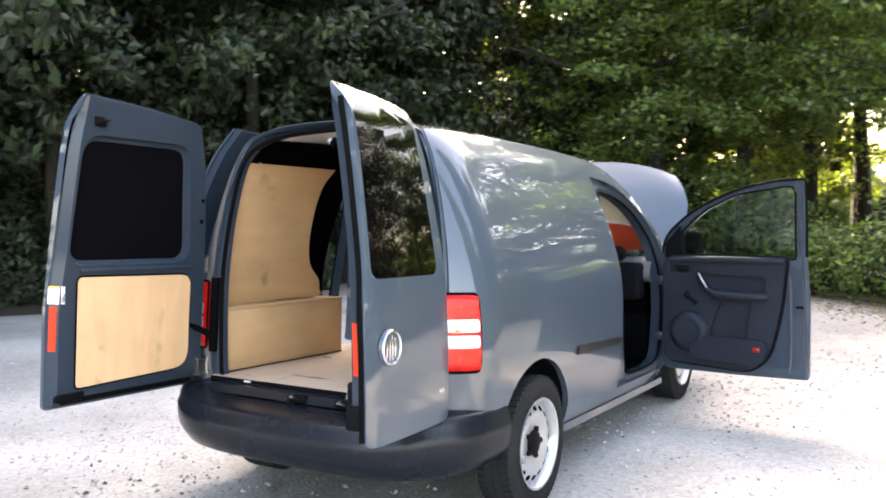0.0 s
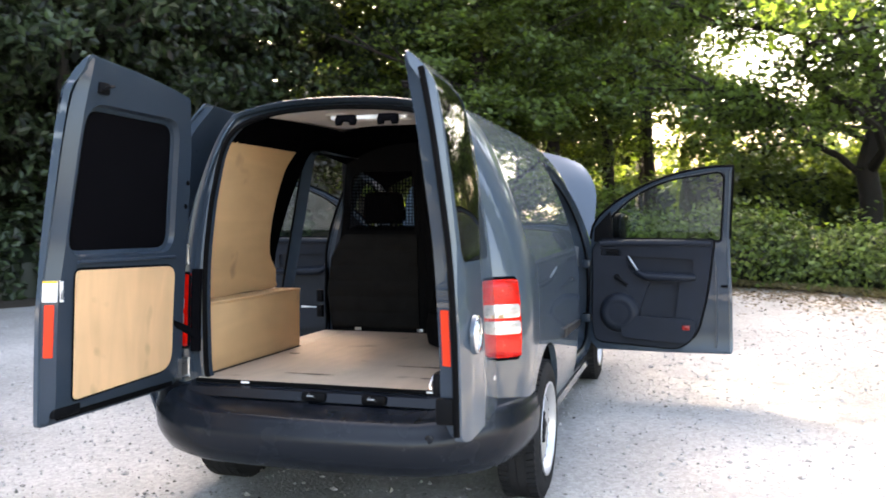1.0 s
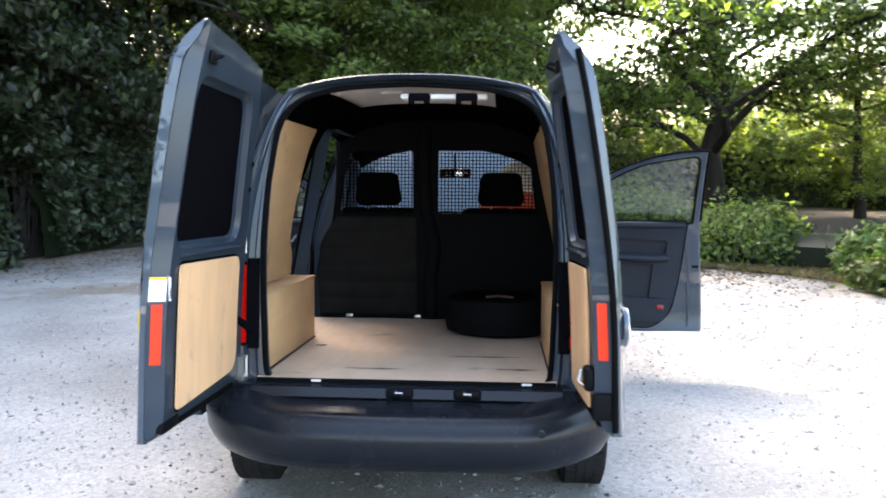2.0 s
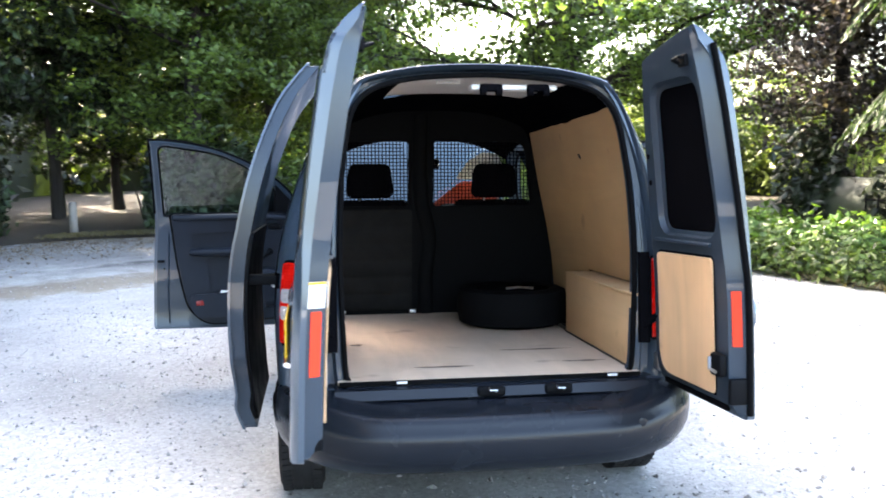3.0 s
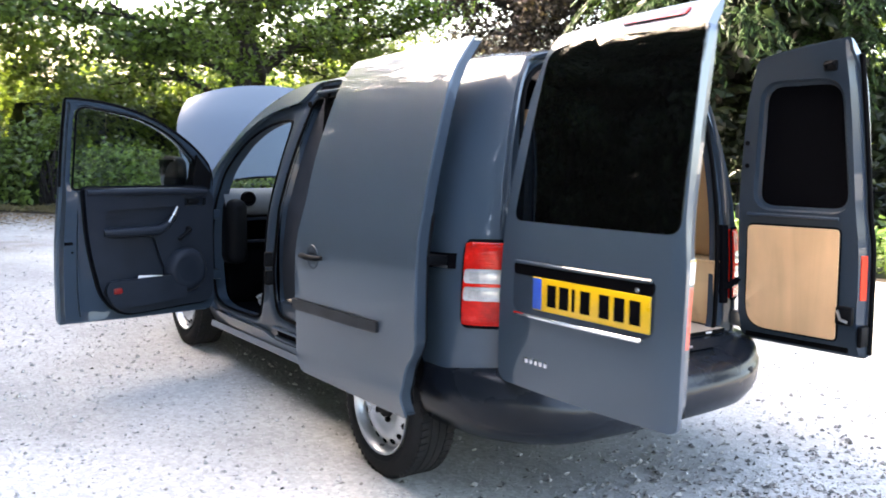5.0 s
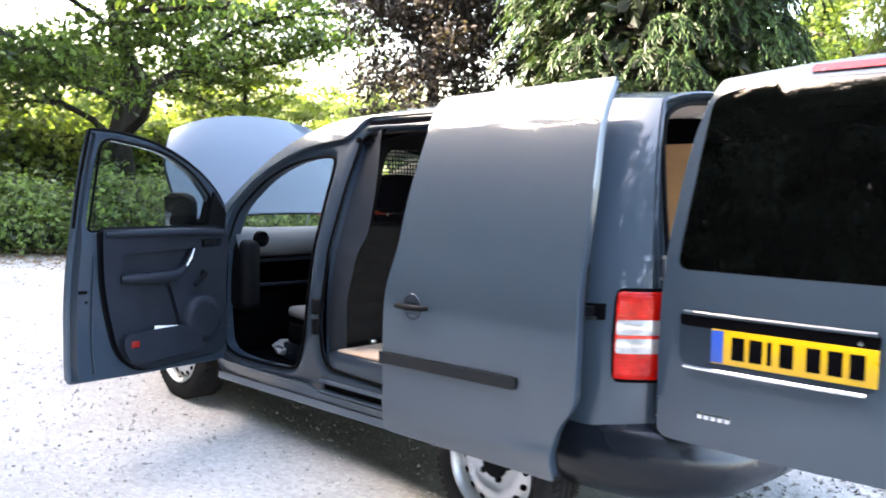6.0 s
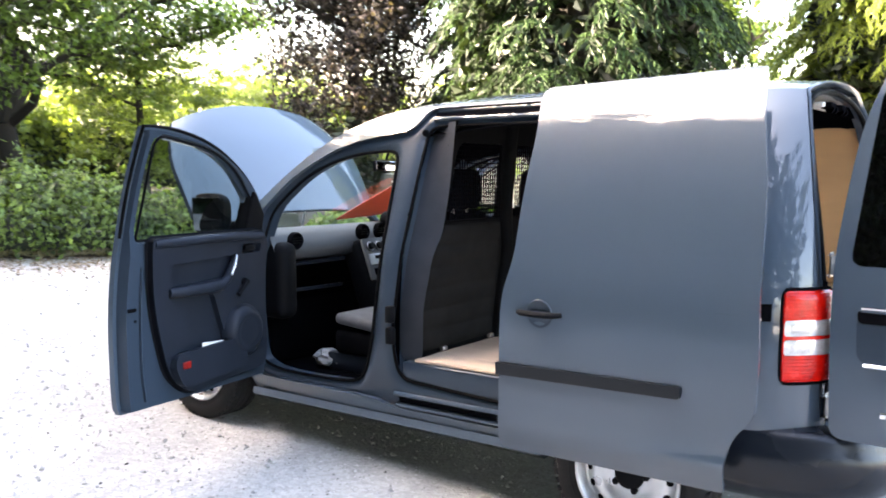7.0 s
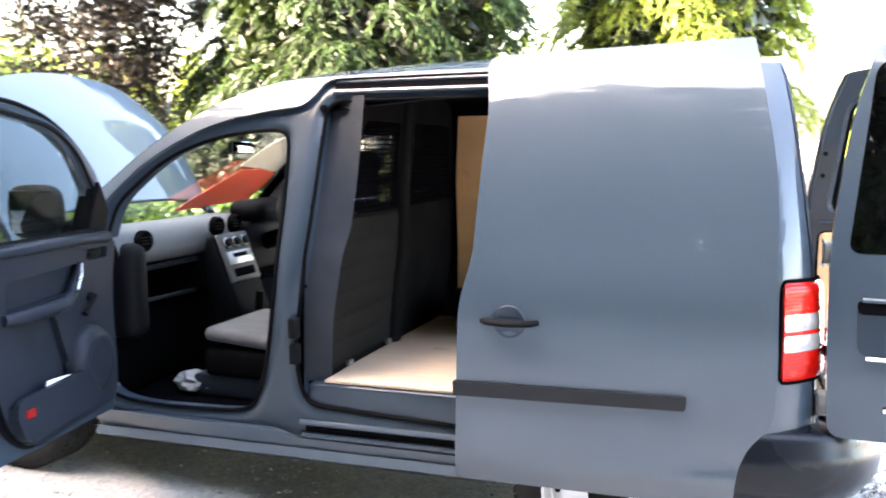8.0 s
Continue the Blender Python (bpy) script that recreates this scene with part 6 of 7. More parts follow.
leaf_let = Geo().box(-0.0025, 0.0025, -0.075, 0.075, -0.045, 0.045, 0.001, m=Matrix.Translation((-0.703, 2.56, 0.598)) @ pose(0, 0, 0, -5, 6, 0)).put("leaflet", PAPER)
leaf_let.matrix_basis = LEVEL @ pocket_door.matrix_basis
tagged(leaf_let, "white paper leaflet tucked into the door pocket", "paper")

# Sliding door, run back along the flank.
def sl(y, z, d):
    flare = min(1.0, max(0.0, (0.475 - z) / 0.07))
    lean = 0.05 * min(1.0, max(0.0, (z - 1.15) / 0.6))
    return (-(half_width(z) + 0.174 + lean + 0.016 * flare * flare * (3 - 2 * flare) - d), 0.034 + 0.982 * y, 0.026 + 0.982 * z)



slide_line = [tuple(p) for p in rounded([(1.365, 0.318), (0.449, 0.318), (0.444, 0.321), (0.440, 0.407), (0.429, 0.470), (0.401, 0.537), (0.352, 0.592), (0.332, 0.633), (0.324, 0.804), (0.332, 1.1), (0.338, 1.4), (0.416, 1.825), (1.32, 1.795), (1.28, 1.62), (1.30, 1.10), (1.345, 0.95)], [0.03, 0.01, 0.02, 0.03, 0.03, 0.03, 0.02, 0.03, 0.03, 0.1, 0.2, 0.01, 0.05, 0.1, 0.1, 0.08], 4)]
slide_door = Geo().shell(slide_line, [], lambda y, z: sl(y, z, 0.0), lambda y, z: sl(y, z, 0.011), 0.06).put("sliding_door", PAINT, van, "grey-blue sliding side door, slid fully back", bevel=0.006)
Geo().shell([tuple(p) for p in inset([Vector(p) for p in slide_line], 0.016)], [], lambda y, z: sl(y, z, 0.0105), lambda y, z: sl(y, z, 0.06), 0.1).put("inner_panel", PAINT_SHADED, slide_door, bevel=0.01)
# Carried above the real trim, its black darkens the shaded inner face too.
Geo().shell([tuple(p) for p in rounded([(1.33, 0.35), (0.468, 0.35), (0.44, 0.50), (0.352, 0.64), (0.345, 1.14), (1.28, 1.14)], 0.03, 3)], [], lambda y, z: sl(y, z, 0.058), lambda y, z: sl(y, z, 0.074), 0.1).put("lower_trim", BLACK, slide_door, "black lower trim of the sliding door", bevel=0.006)
Geo().shell([tuple(p) for p in rounded([(1.362, 0.628), (0.592, 0.640), (0.588, 0.686), (1.362, 0.678)], [0.002, 0.012, 0.012, 0.002], 3)], [], lambda y, z: sl(y, z, -0.014), lambda y, z: sl(y, z, 0.01)).put("rub_strip", RUB, slide_door, "black plastic rub strip", bevel=0.004)
hc = Vector(sl(1.165, 0.892, -0.001))
cup = Matrix.Translation(hc) @ pose(0, 0, 0, 0, 3, 180)
# Flat cup: darker paint and a dark half-disc stand for its shade.
Geo().lathe([(0.0015, 0.0), (0.0016, 0.030), (0.002, 0.044), (0.0045, 0.050), (0.0035, 0.054), (0.0, 0.056)], 36, cup).put("handle_cup", PAINT_SHADED, slide_door, "dished handle cup")
Geo().loft([[Vector(sl(1.165 + 0.046 * r0 * math.cos(q), 0.906 + 0.036 * r0 * math.sin(q), -0.0042)) for q in np.linspace(0, math.pi, 15)] for r0 in (0.02, 0.5, 1.0)], closed=False).put("cup_shade", TRIM_DK, slide_door, "painted shade in the upper handle cup")
Geo().tube([sl(1.256, 0.893, -0.006), sl(1.235, 0.894, -0.026), sl(1.16, 0.893, -0.034), sl(1.09, 0.894, -0.028), sl(1.068, 0.895, -0.006)], [0.012, 0.0145, 0.0155, 0.0145, 0.012], 10, flat=0.8).put("door_handle", BLACK, slide_door, "black sliding door handle")
for y, z in ((1.25, 1.60), (0.50, 1.62)):
    Geo().lathe([(0, 0.016), (0.006, 0.013), (0.006, 0)], 12, Matrix.Translation(sl(y, z, 0.05))).put("rubber_buffer", RUBBER, slide_door)
Geo().box(-0.15, 0.05, -0.05, 0.05, -0.018, 0.018, 0.006, m=Matrix.Translation((-0.87, 0.46, 0.955))).put("door_arm", BLACK, slide_door, "black guide arm of the sliding door")


# ---- load bay ----
Geo().box(-0.605, 0.60, 0.20, 1.99, 0.566, 0.578, 0.002).box(-0.772, -0.6055, 1.262, 1.985, 0.566, 0.578, 0.002).put("load_floor", PLY_FLOOR, van, "worn pale plywood load floor")
# Added strip that hides the floor's bright lit edge; no such part is known.
Geo().box(-0.602, 0.597, 0.1955, 0.1992, 0.5635, 0.5795, 0.001).put("floor_edge_mask", RUBBER, van, "black strip added to darken the floor's front edge")
# Rubbed dark stains on the floor boards.
STAIN = material("rubbed_stain", (0.13, 0.095, 0.07), 0.8, var=0.3, scale=14, fine=120)
for x, y, a, b in ((-0.16, 0.42, 0.12, 0.012), (0.30, 0.74, 0.16, 0.014), (0.44, 0.45, 0.09, 0.016), (-0.50, 0.98, 0.03, 0.02)):
    pts = [Vector((x + a * math.cos(q) * (1 + 0.15 * math.sin(3 * q + x)), y + b * math.sin(q) * (1 + 0.4 * math.cos(5 * q)), 0.5795)) for q in np.linspace(0, 2 * math.pi, 25)[:-1]]
    Geo().add(pts, [list(range(24))]).put("floor_stain", STAIN, van, "dark scuff on the floor")


def ply_box(s, x0, x1, y0, y1, top, label):
    b = empty("wheel_box", None)
    b.parent = van
    b["label"] = label
    Geo().box(min(s * x0, s * (x0 + 0.012)), max(s * x0, s * (x0 + 0.012)), y0, y1, 0.585, top - 0.012, 0.002).put("box_front", PLY, b)
    Geo().box(min(s * (x0 - 0.004), s * x1), max(s * (x0 - 0.004), s * x1), y0 - 0.004, y1 + 0.004, top - 0.011, top, 0.002).put("box_top", PLY, b)
    Geo().box(min(s * (x0 + 0.013), s * x1), max(s * (x0 + 0.013), s * x1), y1 - 0.012, y1, 0.585, top - 0.012, 0.002).put("box_end", PLY, b)
    Geo().box(min(s * (x0 + 0.05), s * x1), max(s * (x0 + 0.05), s * x1), y0 + 0.03, y0 + 0.04, 0.585, top - 0.013, 0.002).put("box_back", PLY_EDGE, b)
    Geo().box(min(s * (x0 - 0.006), s * (x0 + 0.02)), max(s * (x0 - 0.006), s * (x0 + 0.02)), y0, y1, 0.5795, 0.584, 0).put("box_gap", PLY_EDGE, b)


ply_box(-1, 0.592, 0.765, 0.285, 1.235, 0.902, "pale plywood box over the wheel arch")
ply_box(1, 0.580, 0.765, 0.25, 1.193, 0.888, "pale plywood box over the wheel arch")
wall_x = lambda z: np.interp(z, [0.5, 0.89, 1.1, 1.35, 1.66, 1.75], [0.735, 0.705, 0.668, 0.612, 0.548, 0.50])
left_ply = [tuple(p) for p in smooth_line([(0.30, 0.91), (0.31, 1.1), (0.335, 1.35), (0.37, 1.55), (0.40, 1.635), (0.7, 1.65), (1.09, 1.655), (1.10, 1.63), (1.03, 1.55), (0.99, 1.42), (0.985, 1.25), (1.03, 1.10), (1.13, 1.01), (1.15, 0.95), (1.15, 0.91), (0.8, 0.908)], 3)]
Geo().shell(left_ply, [], lambda y, z: (-wall_x(z), y, z), lambda y, z: (-wall_x(z) - 0.008, y, z), 0.1).put("side_lining", PLY, van, "pale plywood side lining with a wavy front edge", bevel=0.002)
right_ply = [(0.30, 0.895), (1.22, 0.895), (1.24, 0.60), (1.93, 0.60), (1.90, 1.30), (1.86, 1.655), (1.2, 1.675), (0.40, 1.682), (0.34, 1.4)]
Geo().shell(right_ply, [], lambda y, z: (wall_x(z), y, z), lambda y, z: (wall_x(z) + 0.008, y, z), 0.1).put("side_lining", PLY_WARM, van, "pale plywood side lining", bevel=0.002)
Geo().box(0.585, 0.60, 1.19, 1.9, 0.58, 0.60, 0).put("lining_gap", PLY_EDGE, van)
for y, z, a, b in ((1.0, 1.47, 0.035, 0.012), (0.55, 0.96, 0.01, 0.008)):
    pts = [Vector((wall_x(z) - 0.0015 - 0.0 * q, y + a * math.cos(q), z + b * math.sin(q) + 0.5 * a * math.cos(q))) for q in np.linspace(0, 2 * math.pi, 13)[:-1]]
    Geo().add(pts, [list(range(12))]).put("lining_slot", PLY_EDGE, van, "dark slot cut in the plywood")
# Dark inner skin of the sides and roof, pale headliner.
for s in (-1, 1):
    hole = [slide_hole] if s < 0 else []
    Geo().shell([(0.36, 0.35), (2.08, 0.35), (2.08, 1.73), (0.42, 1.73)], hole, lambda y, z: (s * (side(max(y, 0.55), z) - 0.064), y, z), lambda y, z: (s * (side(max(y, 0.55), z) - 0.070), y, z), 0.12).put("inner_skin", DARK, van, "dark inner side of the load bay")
sag = lambda x, y: roof_z(y) - 0.048 - 0.11 * (abs(x) / 0.55) ** 3
rows = [[Vector((x * (0.36 + 0.05 * (y - 0.4)) / 0.36, y, sag(x, y))) for x in np.linspace(-0.36, 0.36, 15)] for y in np.linspace(0.40, 1.27, 8)]
Geo().loft(rows[::-1], closed=False).put("headliner", HEADLINER, van, "pale fabric headliner")
for q in (-1, 1):
    Geo().loft([[Vector((q * x, y, sag(x, y) - 0.003 - 0.10 * max(0.0, x - 0.5))) for x in np.linspace(0.34, 0.60, 8)] for y in np.linspace(0.38, 1.3, 8)], closed=False).put("roof_rail", DARK, van, "dark rail beside the headliner")
rows = [[Vector((x, y, sag(x, y) - 0.003 - 0.05 * max(0, (y - 1.5)))) for x in np.linspace(-0.58, 0.58, 15)] for y in np.linspace(1.265, 2.62, 10)]
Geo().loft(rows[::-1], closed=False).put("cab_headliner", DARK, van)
Geo().box(-0.16, -0.06, 0.60, 0.64, roof_z(0.62) - 0.062, roof_z(0.62) - 0.046, 0.004).put("roof_lamp", HEADLINER, van, "small pale lamp in the headliner")
Geo().box(-0.05, 0.31, 0.40, 0.475, 1.712, 1.734, 0.008).put("lamp_strip", WHITE, van, "white plastic strip in the roof")
for x in (0.03, 0.225):
    h = Geo().box(x - 0.045, x + 0.045, 0.375, 0.42, 1.704, 1.734, 0.008)
    h.lathe([(-0.012, 0.018), (0.012, 0.018), (0.012, 0)], 12, pose(x - 0.032, 0.385, 1.704)).lathe([(-0.012, 0.018), (0.012, 0.018), (0.012, 0)], 12, pose(x + 0.032, 0.385, 1.704))
    h.put("roof_catch", INK, van, "black door catch in the roof")

# Bulkhead with two wire mesh windows.
bulk_y = lambda z: 2.0 - 0.10 * (z - 0.56)
wl = rounded([(-0.59, 1.215), (-0.15, 1.215), (-0.15, 1.585), (-0.54, 1.585)], [0.02, 0.02, 0.02, 0.07], 5)
wr = rounded([(-0.005, 1.215), (0.575, 1.215), (0.53, 1.585), (-0.005, 1.585)], [0.02, 0.02, 0.07, 0.02], 5)
bulk = [(-0.715, 0.45), (0.705, 0.56), (0.735, 0.9), (0.70, 1.15), (0.64, 1.38), (0.54, 1.64), (0.45, 1.74), (0, 1.78), (-0.46, 1.74), (-0.575, 1.68), (-0.602, 1.45), (-0.618, 1.28), (-0.645, 1.14), (-0.69, 1.07), (-0.716, 0.95), (-0.735, 0.84)]
bulkhead = Geo().shell(bulk, [[tuple(p) for p in wl], [tuple(p) for p in wr]], lambda x, z: (x, bulk_y(z), z), lambda x, z: (x, bulk_y(z) + 0.02, z), 0.1).put("bulkhead", STEEL_DK, van, "dark steel bulkhead behind the seats", bevel=0.004)
FELT = material("grey_felt", (0.0125, 0.012, 0.0115), 0.95, var=0.25, scale=10, fine=260, bump=0.0012, spec=0.02)
felt_line = rounded([(-0.72, 0.60), (-0.13, 0.60), (-0.13, 1.195), (-0.61, 1.195), (-0.645, 1.135), (-0.69, 1.07), (-0.715, 0.95), (-0.735, 0.84)], [0.03, 0.02, 0.02, 0.02, 0.06, 0.06, 0.1, 0.1], 4)
quilt = lambda z: 0.013 * abs(math.sin((z - 0.60) * math.pi / 0.0992)) ** 0.4
Geo().shell([tuple(p) for p in felt_line], [], lambda x, z: (x, bulk_y(z) - 0.004 - quilt(z), z), lambda x, z: (x, bulk_y(z) - 0.001, z), 0.0125).put("quilted_lining", FELT, bulkhead, "grey felt lining with stitched ribs", angle=60)
post_x = curve_of([0.56, 0.8, 1.05, 1.2, 1.45, 1.72], [-0.045, -0.05, -0.03, -0.065, -0.085, -0.08])
Geo().loft([[Vector((post_x(z) + dx, bulk_y(z) + dy, z)) for dx, dy in ((-0.045, 0.0), (-0.038, -0.022), (-0.012, -0.034), (0.018, -0.034), (0.036, -0.022), (0.044, 0.0))] for z in np.linspace(0.575, 1.735, 22)], closed=False).put("bulkhead_post", STEEL_DK, bulkhead, angle=60)
for x0, x1 in ((-0.595, -0.145), (-0.01, 0.58)):
    g = Geo()
    for x in np.arange(x0 + 0.008, x1, 0.0205):
        top = 1.585 if abs(x) < 0.47 else 1.585 - (abs(x) - 0.47) * 2.2
        g.box(x - 0.0026, x + 0.0026, bulk_y(1.4) - 0.004, bulk_y(1.4) + 0.001, 1.21, min(top, 1.587), 0)
    for z in np.arange(1.222, 1.585, 0.0205):
        g.box(x0, x1 - max(0, z - 1.45) * 0.35, bulk_y(1.4) - 0.003, bulk_y(1.4) + 0.002, z - 0.0026, z + 0.0026, 0)
    tagged(g.put("wire_mesh", INK, bulkhead, "black square wire mesh"), kind="stuff")
for x in (-0.54, -0.125):
    Geo().box(x - 0.02, x + 0.02, bulk_y(0.6) - 0.02, bulk_y(0.6), 0.583, 0.603, 0.004).put("lashing_eye", METAL, bulkhead, "bright lashing eye")

jamb_y = lambda z: np.interp(z, [0.44, 0.48, 0.66, 1.25, 1.66], [2.02, 2.055, 2.095, 2.03, 2.04])
lining_x = curve_of([0.44, 0.63, 0.84, 0.95, 1.07, 1.14, 1.28, 1.68], [-0.715, -0.722, -0.738, -0.718, -0.692, -0.648, -0.620, -0.600])
Geo().loft([[Vector((-(side(2.0, z) - 0.10), jamb_y(z) + 0.004, z)), Vector((lining_x(z), bulk_y(z) - 0.018, z))] for z in np.linspace(0.56, 1.68, 28)], closed=False).put("pillar_lining", PILLAR_FELT, van, "grey moulded lining beside the bulkhead", angle=25)

# Spare wheel lying on the load floor.
spare = tagged(empty("spare_wheel", LEVEL), "black spare wheel lying flat against the bulkhead", "wheel")
up = pose(0.37, 1.52, 0.683, 0, -90, 0)
Geo().lathe([(-0.09, 0.2), (-0.1, 0.25), (-0.085, 0.288), (-0.03, 0.3), (0.03, 0.3), (0.085, 0.288), (0.1, 0.25), (0.09, 0.2)], 40, up).put("tyre", RUBBER, spare)
Geo().lathe([(-0.09, 0.2), (-0.02, 0.19), (0.02, 0.15), (0.0, 0.09), (0.01, 0.0)], 32, up).put("rim", BLACK, spare)
Geo().tube([(0.30, 1.34, 0.79), (0.36, 1.30, 0.80), (0.44, 1.33, 0.79)], 0.006, 6).put("wire", METAL, spare)

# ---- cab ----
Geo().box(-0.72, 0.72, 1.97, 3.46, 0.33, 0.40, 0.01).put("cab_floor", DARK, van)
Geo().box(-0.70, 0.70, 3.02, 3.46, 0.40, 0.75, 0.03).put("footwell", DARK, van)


def seat(x, lab):
    s = empty("seat", None)
    s.parent = van
    s["label"] = lab
    Geo().box(x - 0.25, x + 0.25, 2.10, 2.64, 0.615, 0.675, 0.028, 4, m=Matrix.Translation((0, 0, 0)) @ Matrix.Rotation(radians(5), 4, "X") @ Matrix.Translation((0, 0.05, -0.19))).put("seat_cushion", SEAT, s, "light grey cloth seat cushion")
    Geo().box(x - 0.245, x + 0.245, 2.12, 2.65, 0.50, 0.625, 0.03, 3).put("seat_bolster", SEAT_DK, s, "dark cloth side of the seat")
    Geo().box(x - 0.22, x + 0.22, 2.16, 2.72, 0.40, 0.50, 0.015).put("seat_base", TRIM, s)
    Geo().box(x - 0.24, x + 0.24, -0.06, 0.06, 0, 0.60, 0.05, 4, m=Matrix.Translation((0, 2.135, 0.66)) @ Matrix.Rotation(radians(11), 4, "X")).put("backrest", SEAT_DK, s, "dark cloth backrest")
    head = Geo().box(-0.14, 0.14, 1.955, 2.05, 1.262, 1.462, 0.045, 4)
    head.v = [Vector((x + p.x * (1 - 0.9 * max(0.0, p.z - 1.30)), p.y + 0.06 * (1.36 - p.z), p.z)) for p in head.v]
    head.put("headrest", SEAT_DK, s, "black headrest")
    for d in (-0.06, 0.06):
        Geo().tube([(x + d, 2.02, 1.20), (x + d, 2.0, 1.30)], 0.008, 6).put("headrest_post", METAL, s)


seat(-0.37, "grey cloth passenger seat")
seat(0.37, "grey cloth driver seat")
dash = empty("dashboard", None)
dash.parent = van
dash["label"] = "grey moulded dashboard with round vents"
prof = [(3.42, 1.095), (3.2, 1.135), (3.06, 1.135), (2.985, 1.105), (2.955, 1.03), (2.965, 0.985), (3.02, 0.965), (3.2, 0.95)]
Geo().loft([[Vector((x, y - 0.03 * (1 - (abs(x) / 0.7) ** 2), z)) for y, z in prof] for x in np.linspace(-0.735, 0.735, 17)], closed=False).put("dash_top", DASH, dash, "grey dashboard top", angle=60)
Geo().box(-0.66, 0.66, 3.12, 3.2, 0.70, 0.955, 0.03).put("dash_lower", DARK, dash)
Geo().tube([(-0.62, 2.985, 0.945), (-0.4, 2.97, 0.95), (-0.2, 2.95, 0.955)], 0.012, 8).put("shelf_lip", TRIM, dash)
Geo().tube([(-0.62, 3.0, 0.80), (-0.4, 2.98, 0.80), (-0.2, 2.97, 0.80)], 0.010, 8).put("shelf_lip", TRIM, dash)
Geo().box(-0.735, -0.60, 2.90, 3.12, 0.66, 1.075, 0.055, 4).put("dash_cheek", BLACK, dash)
stack = Matrix.Translation((0, 2.85, 0.94)) @ Matrix.Rotation(radians(-20), 4, "X")
Geo().box(-0.15, 0.15, 0.0, 0.14, -0.30, 0.13, 0.03, 3, m=stack).put("console", TRIM_DK, dash, "dark centre console")
Geo().box(-0.128, 0.128, -0.014, 0.004, -0.125, 0.125, 0.012, 3, m=stack).put("console_frame", DASH, dash, "silver-grey console frame")
for x, y, z in ((-0.588, 2.955, 1.077), (-0.085, 2.915, 1.10), (0.072, 2.915, 1.10)):
    v = Geo().lathe([(0.0, 0.0), (0.0, 0.033), (0.010, 0.036), (0.016, 0.042), (0.008, 0.047), (-0.02, 0.047)], 24, Matrix.Translation((x, y - 0.012, z)) @ pose(0, 0, 0, 0, 0, -90)).put("air_vent", INK, dash, "round black air vent")
    for k in (-0.014, 0.0, 0.014):
        Geo().box(x - 0.03, x + 0.03, y - 0.024, y - 0.014, z + k - 0.002, z + k + 0.002, 0).put("vent_slat", BLACK, v)
for x in (-0.075, 0.0, 0.075):
    knob = Geo().lathe([(0.0, 0.028), (0.006, 0.027), (0.008, 0.021), (0.026, 0.018), (0.028, 0.0)], 18, stack @ Matrix.Translation((x, -0.014, 0.075)) @ pose(0, 0, 0, 0, 0, -90)).put("heater_knob", BLACK, dash, "black heater knob")
    Geo().tube([stack @ Vector((x + 0.025 * math.cos(q), -0.021, 0.075 + 0.025 * math.sin(q))) for q in np.linspace(0, 2 * math.pi, 19)[:-1]], 0.0025, 5, closed=True).put("knob_ring", STEEL, knob)
Geo().box(-0.105, 0.105, -0.020, -0.010, -0.035, 0.030, 0.004, m=stack).put("radio", STEEL, dash, "silver radio")
Geo().box(-0.06, 0.06, -0.0235, -0.019, -0.004, 0.018, 0.002, m=stack).put("radio_display", INK, dash)
Geo().box(-0.09, 0.09, -0.019, -0.012, -0.100, -0.058, 0.004, m=stack).put("radio_slot", INK, dash)
Geo().box(-0.09, 0.09, 2.66, 2.90, 0.60, 0.645, 0.02, 3).put("gear_surround", DASH, dash, "silver-grey gear lever surround")
Geo().tube([(-0.04, 2.72, 0.62), (-0.04, 2.70, 0.78)], [0.03, 0.02], 8).put("gear_lever", BLACK, dash)
wc = Matrix.Translation((0.36, 2.68, 1.06)) @ Matrix.Rotation(radians(-25), 4, "X")
g = Geo().tube([wc @ Vector((0.185 * math.cos(a), 0, 0.185 * math.sin(a))) for a in np.linspace(0, 2 * math.pi, 33)[:-1]], 0.016, 8, closed=True)
g.box(-0.18, 0.18, -0.012, 0.012, -0.03, 0.03, 0.01, m=wc).box(-0.07, 0.07, -0.03, 0.03, -0.08, 0.06, 0.025, 3, m=wc)
g.put("steering_wheel", BLACK, dash, "black steering wheel")
Geo().box(0.17, 0.56, 2.80, 3.02, 1.10, 1.21, 0.05, 3).put("instrument_hood", TRIM_DK, dash)
Geo().box(0.14, 0.69, 2.885, 3.02, 0.84, 1.10, 0.035, 3).put("instrument_surround", TRIM_DK, dash, "dark instrument surround")
Geo().tube([(0.36, 2.90, 0.98), (0.36, 2.70, 1.045)], [0.05, 0.035], 10).put("steering_column", BLACK, dash)
inside_mirror = Geo().box(-0.06, 0.16, 2.825, 2.85, 1.452, 1.518, 0.012).put("inside_mirror", BLACK, van, "black interior mirror")
Geo().box(-0.052, 0.152, 2.819, 2.8265, 1.459, 1.511, 0.003).put("mirror_glass", CHROME, inside_mirror, "mirror glass")
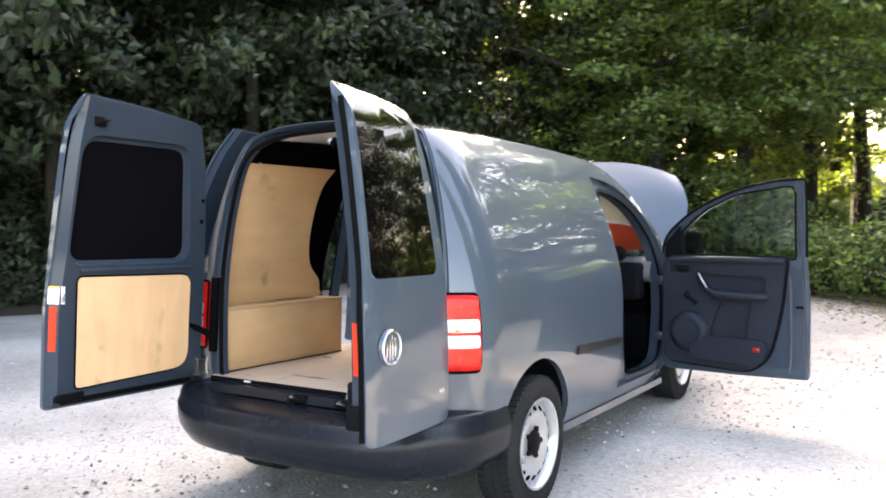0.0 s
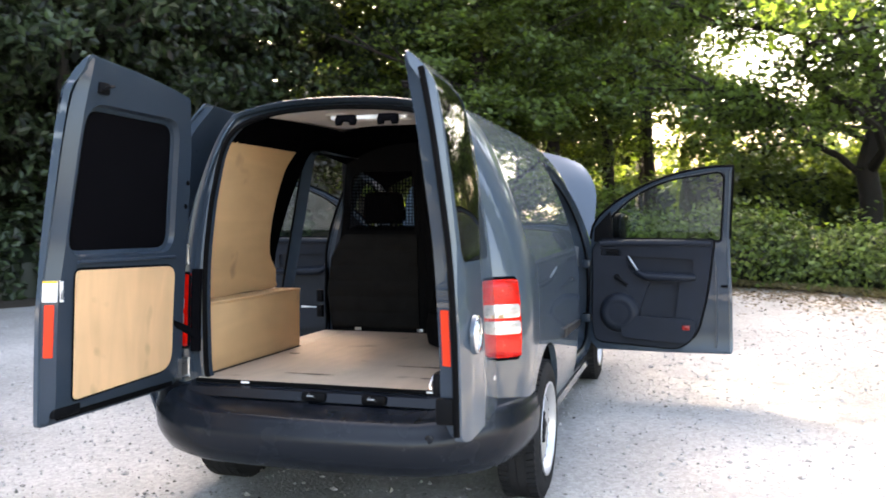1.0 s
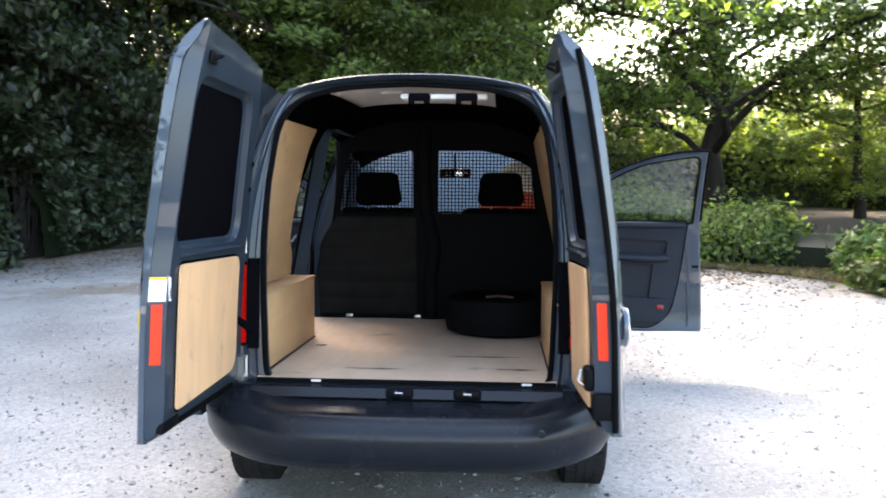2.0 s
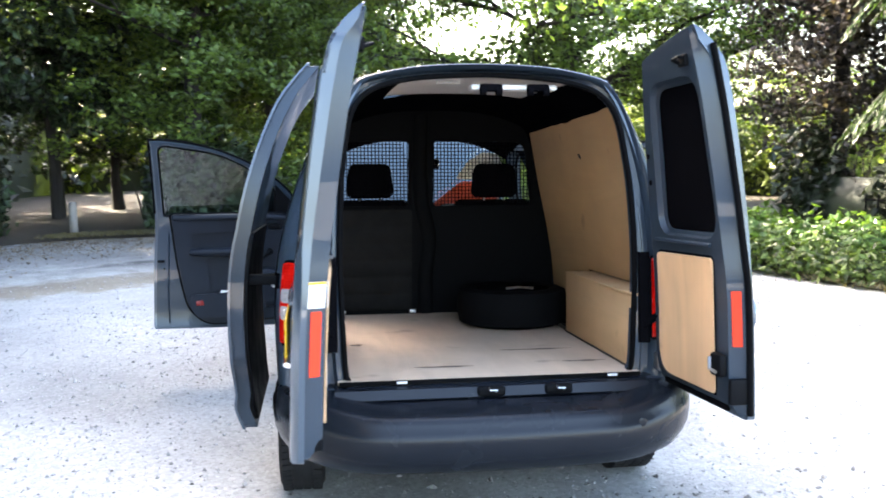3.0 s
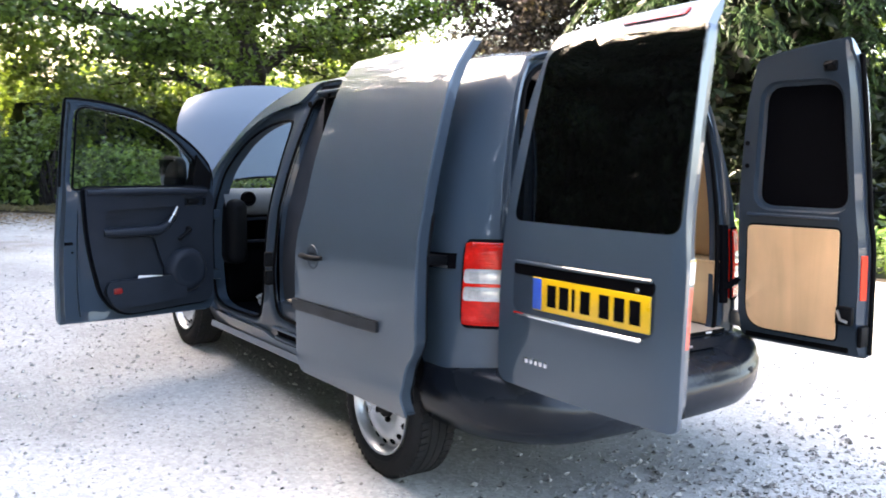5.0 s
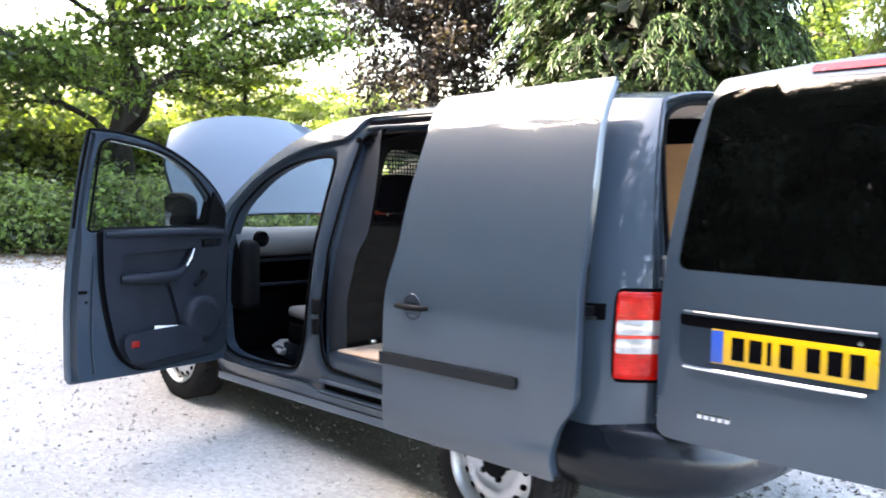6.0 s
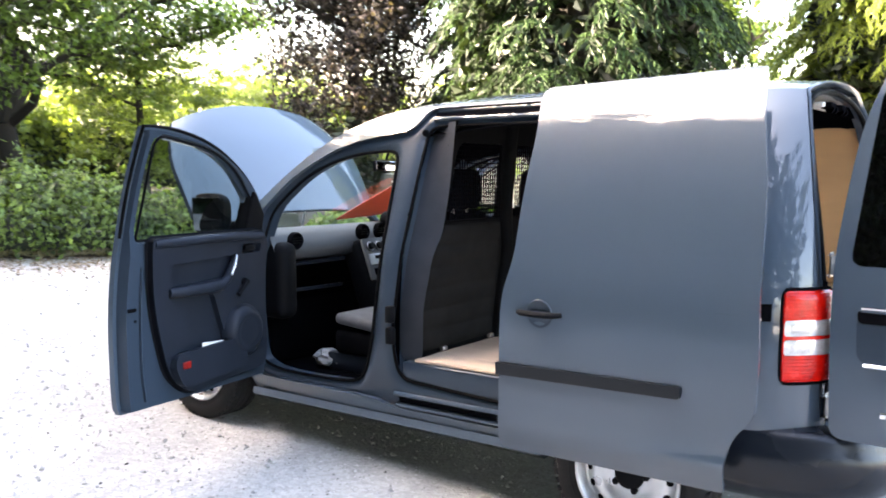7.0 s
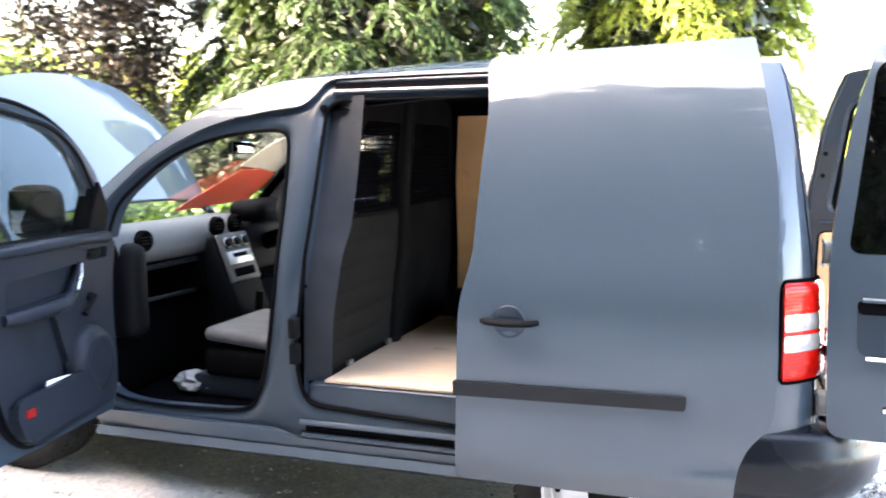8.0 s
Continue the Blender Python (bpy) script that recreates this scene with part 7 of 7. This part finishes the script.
Geo().tube([(0.05, 2.84, 1.51), (0.05, 2.80, 1.62)], 0.008, 6).put("mirror_stalk", BLACK, van)

# Loose things.
pillar_y = curve_of([p[1] for p in top_edge[:6]], [p[0] for p in top_edge[:6]])


def on_screen(x, z, off):
    """A place just inside the curved windscreen."""
    y0, y1 = pillar_y(z), 3.5 - (z - 1.04) * 1.2
    return (x, y0 + (y1 - y0) * (1 - (x / half_width(z)) ** 2) - off, z)


card = tagged(empty("folder", LEVEL), "red and cream card folder leaning on the windscreen", "folder")
cover = [(0.11, 1.150), (0.3, 1.160), (0.62, 1.185), (0.63, 1.34), (0.5, 1.365), (0.34, 1.365), (0.22, 1.255)]
Geo().shell([tuple(p) for p in rounded(cover, 0.02, 3)], [], lambda x, z: on_screen(x, z, 0.055), lambda x, z: on_screen(x, z, 0.050), 0.06).put("cover", FOLDER, card, "red card cover")
Geo().shell([(0.30, 1.387), (0.5, 1.367), (0.62, 1.345), (0.60, 1.47), (0.54, 1.55), (0.44, 1.56), (0.36, 1.50)], [], lambda x, z: on_screen(x, z, 0.055), lambda x, z: on_screen(x, z, 0.050), 0.06).put("flap", CREAM, card, "cream upper flap")


def crumple(name, c, size, mat, label, seed):
    rnd = np.random.RandomState(seed)
    bm = bmesh.new()
    bmesh.ops.create_icosphere(bm, subdivisions=3, radius=1)
    for v in bm.verts:
        k = 1 + 0.35 * noise.noise(v.co * 2.1 + Vector((seed, 0, 0))) + 0.18 * noise.noise(v.co * 5.3)
        v.co = Vector((v.co.x * size[0] * k, v.co.y * size[1] * k, max(-0.5, v.co.z) * size[2] * k))
    ob = Geo().bmesh(bm).put(name, mat, None, label, angle=25)
    ob.matrix_basis = LEVEL @ Matrix.Translation(c)
    return ob


tagged(crumple("plastic_bag", (-0.55, 2.74, 0.445), (0.06, 0.09, 0.055), CRUMPLED, "crumpled pale plastic bag on the cab floor", 3), category="bag")
tagged(crumple("cloth", (-0.50, 2.62, 0.44), (0.08, 0.09, 0.05), SEAT, "crumpled grey cloth on the cab floor", 8), category="cloth")
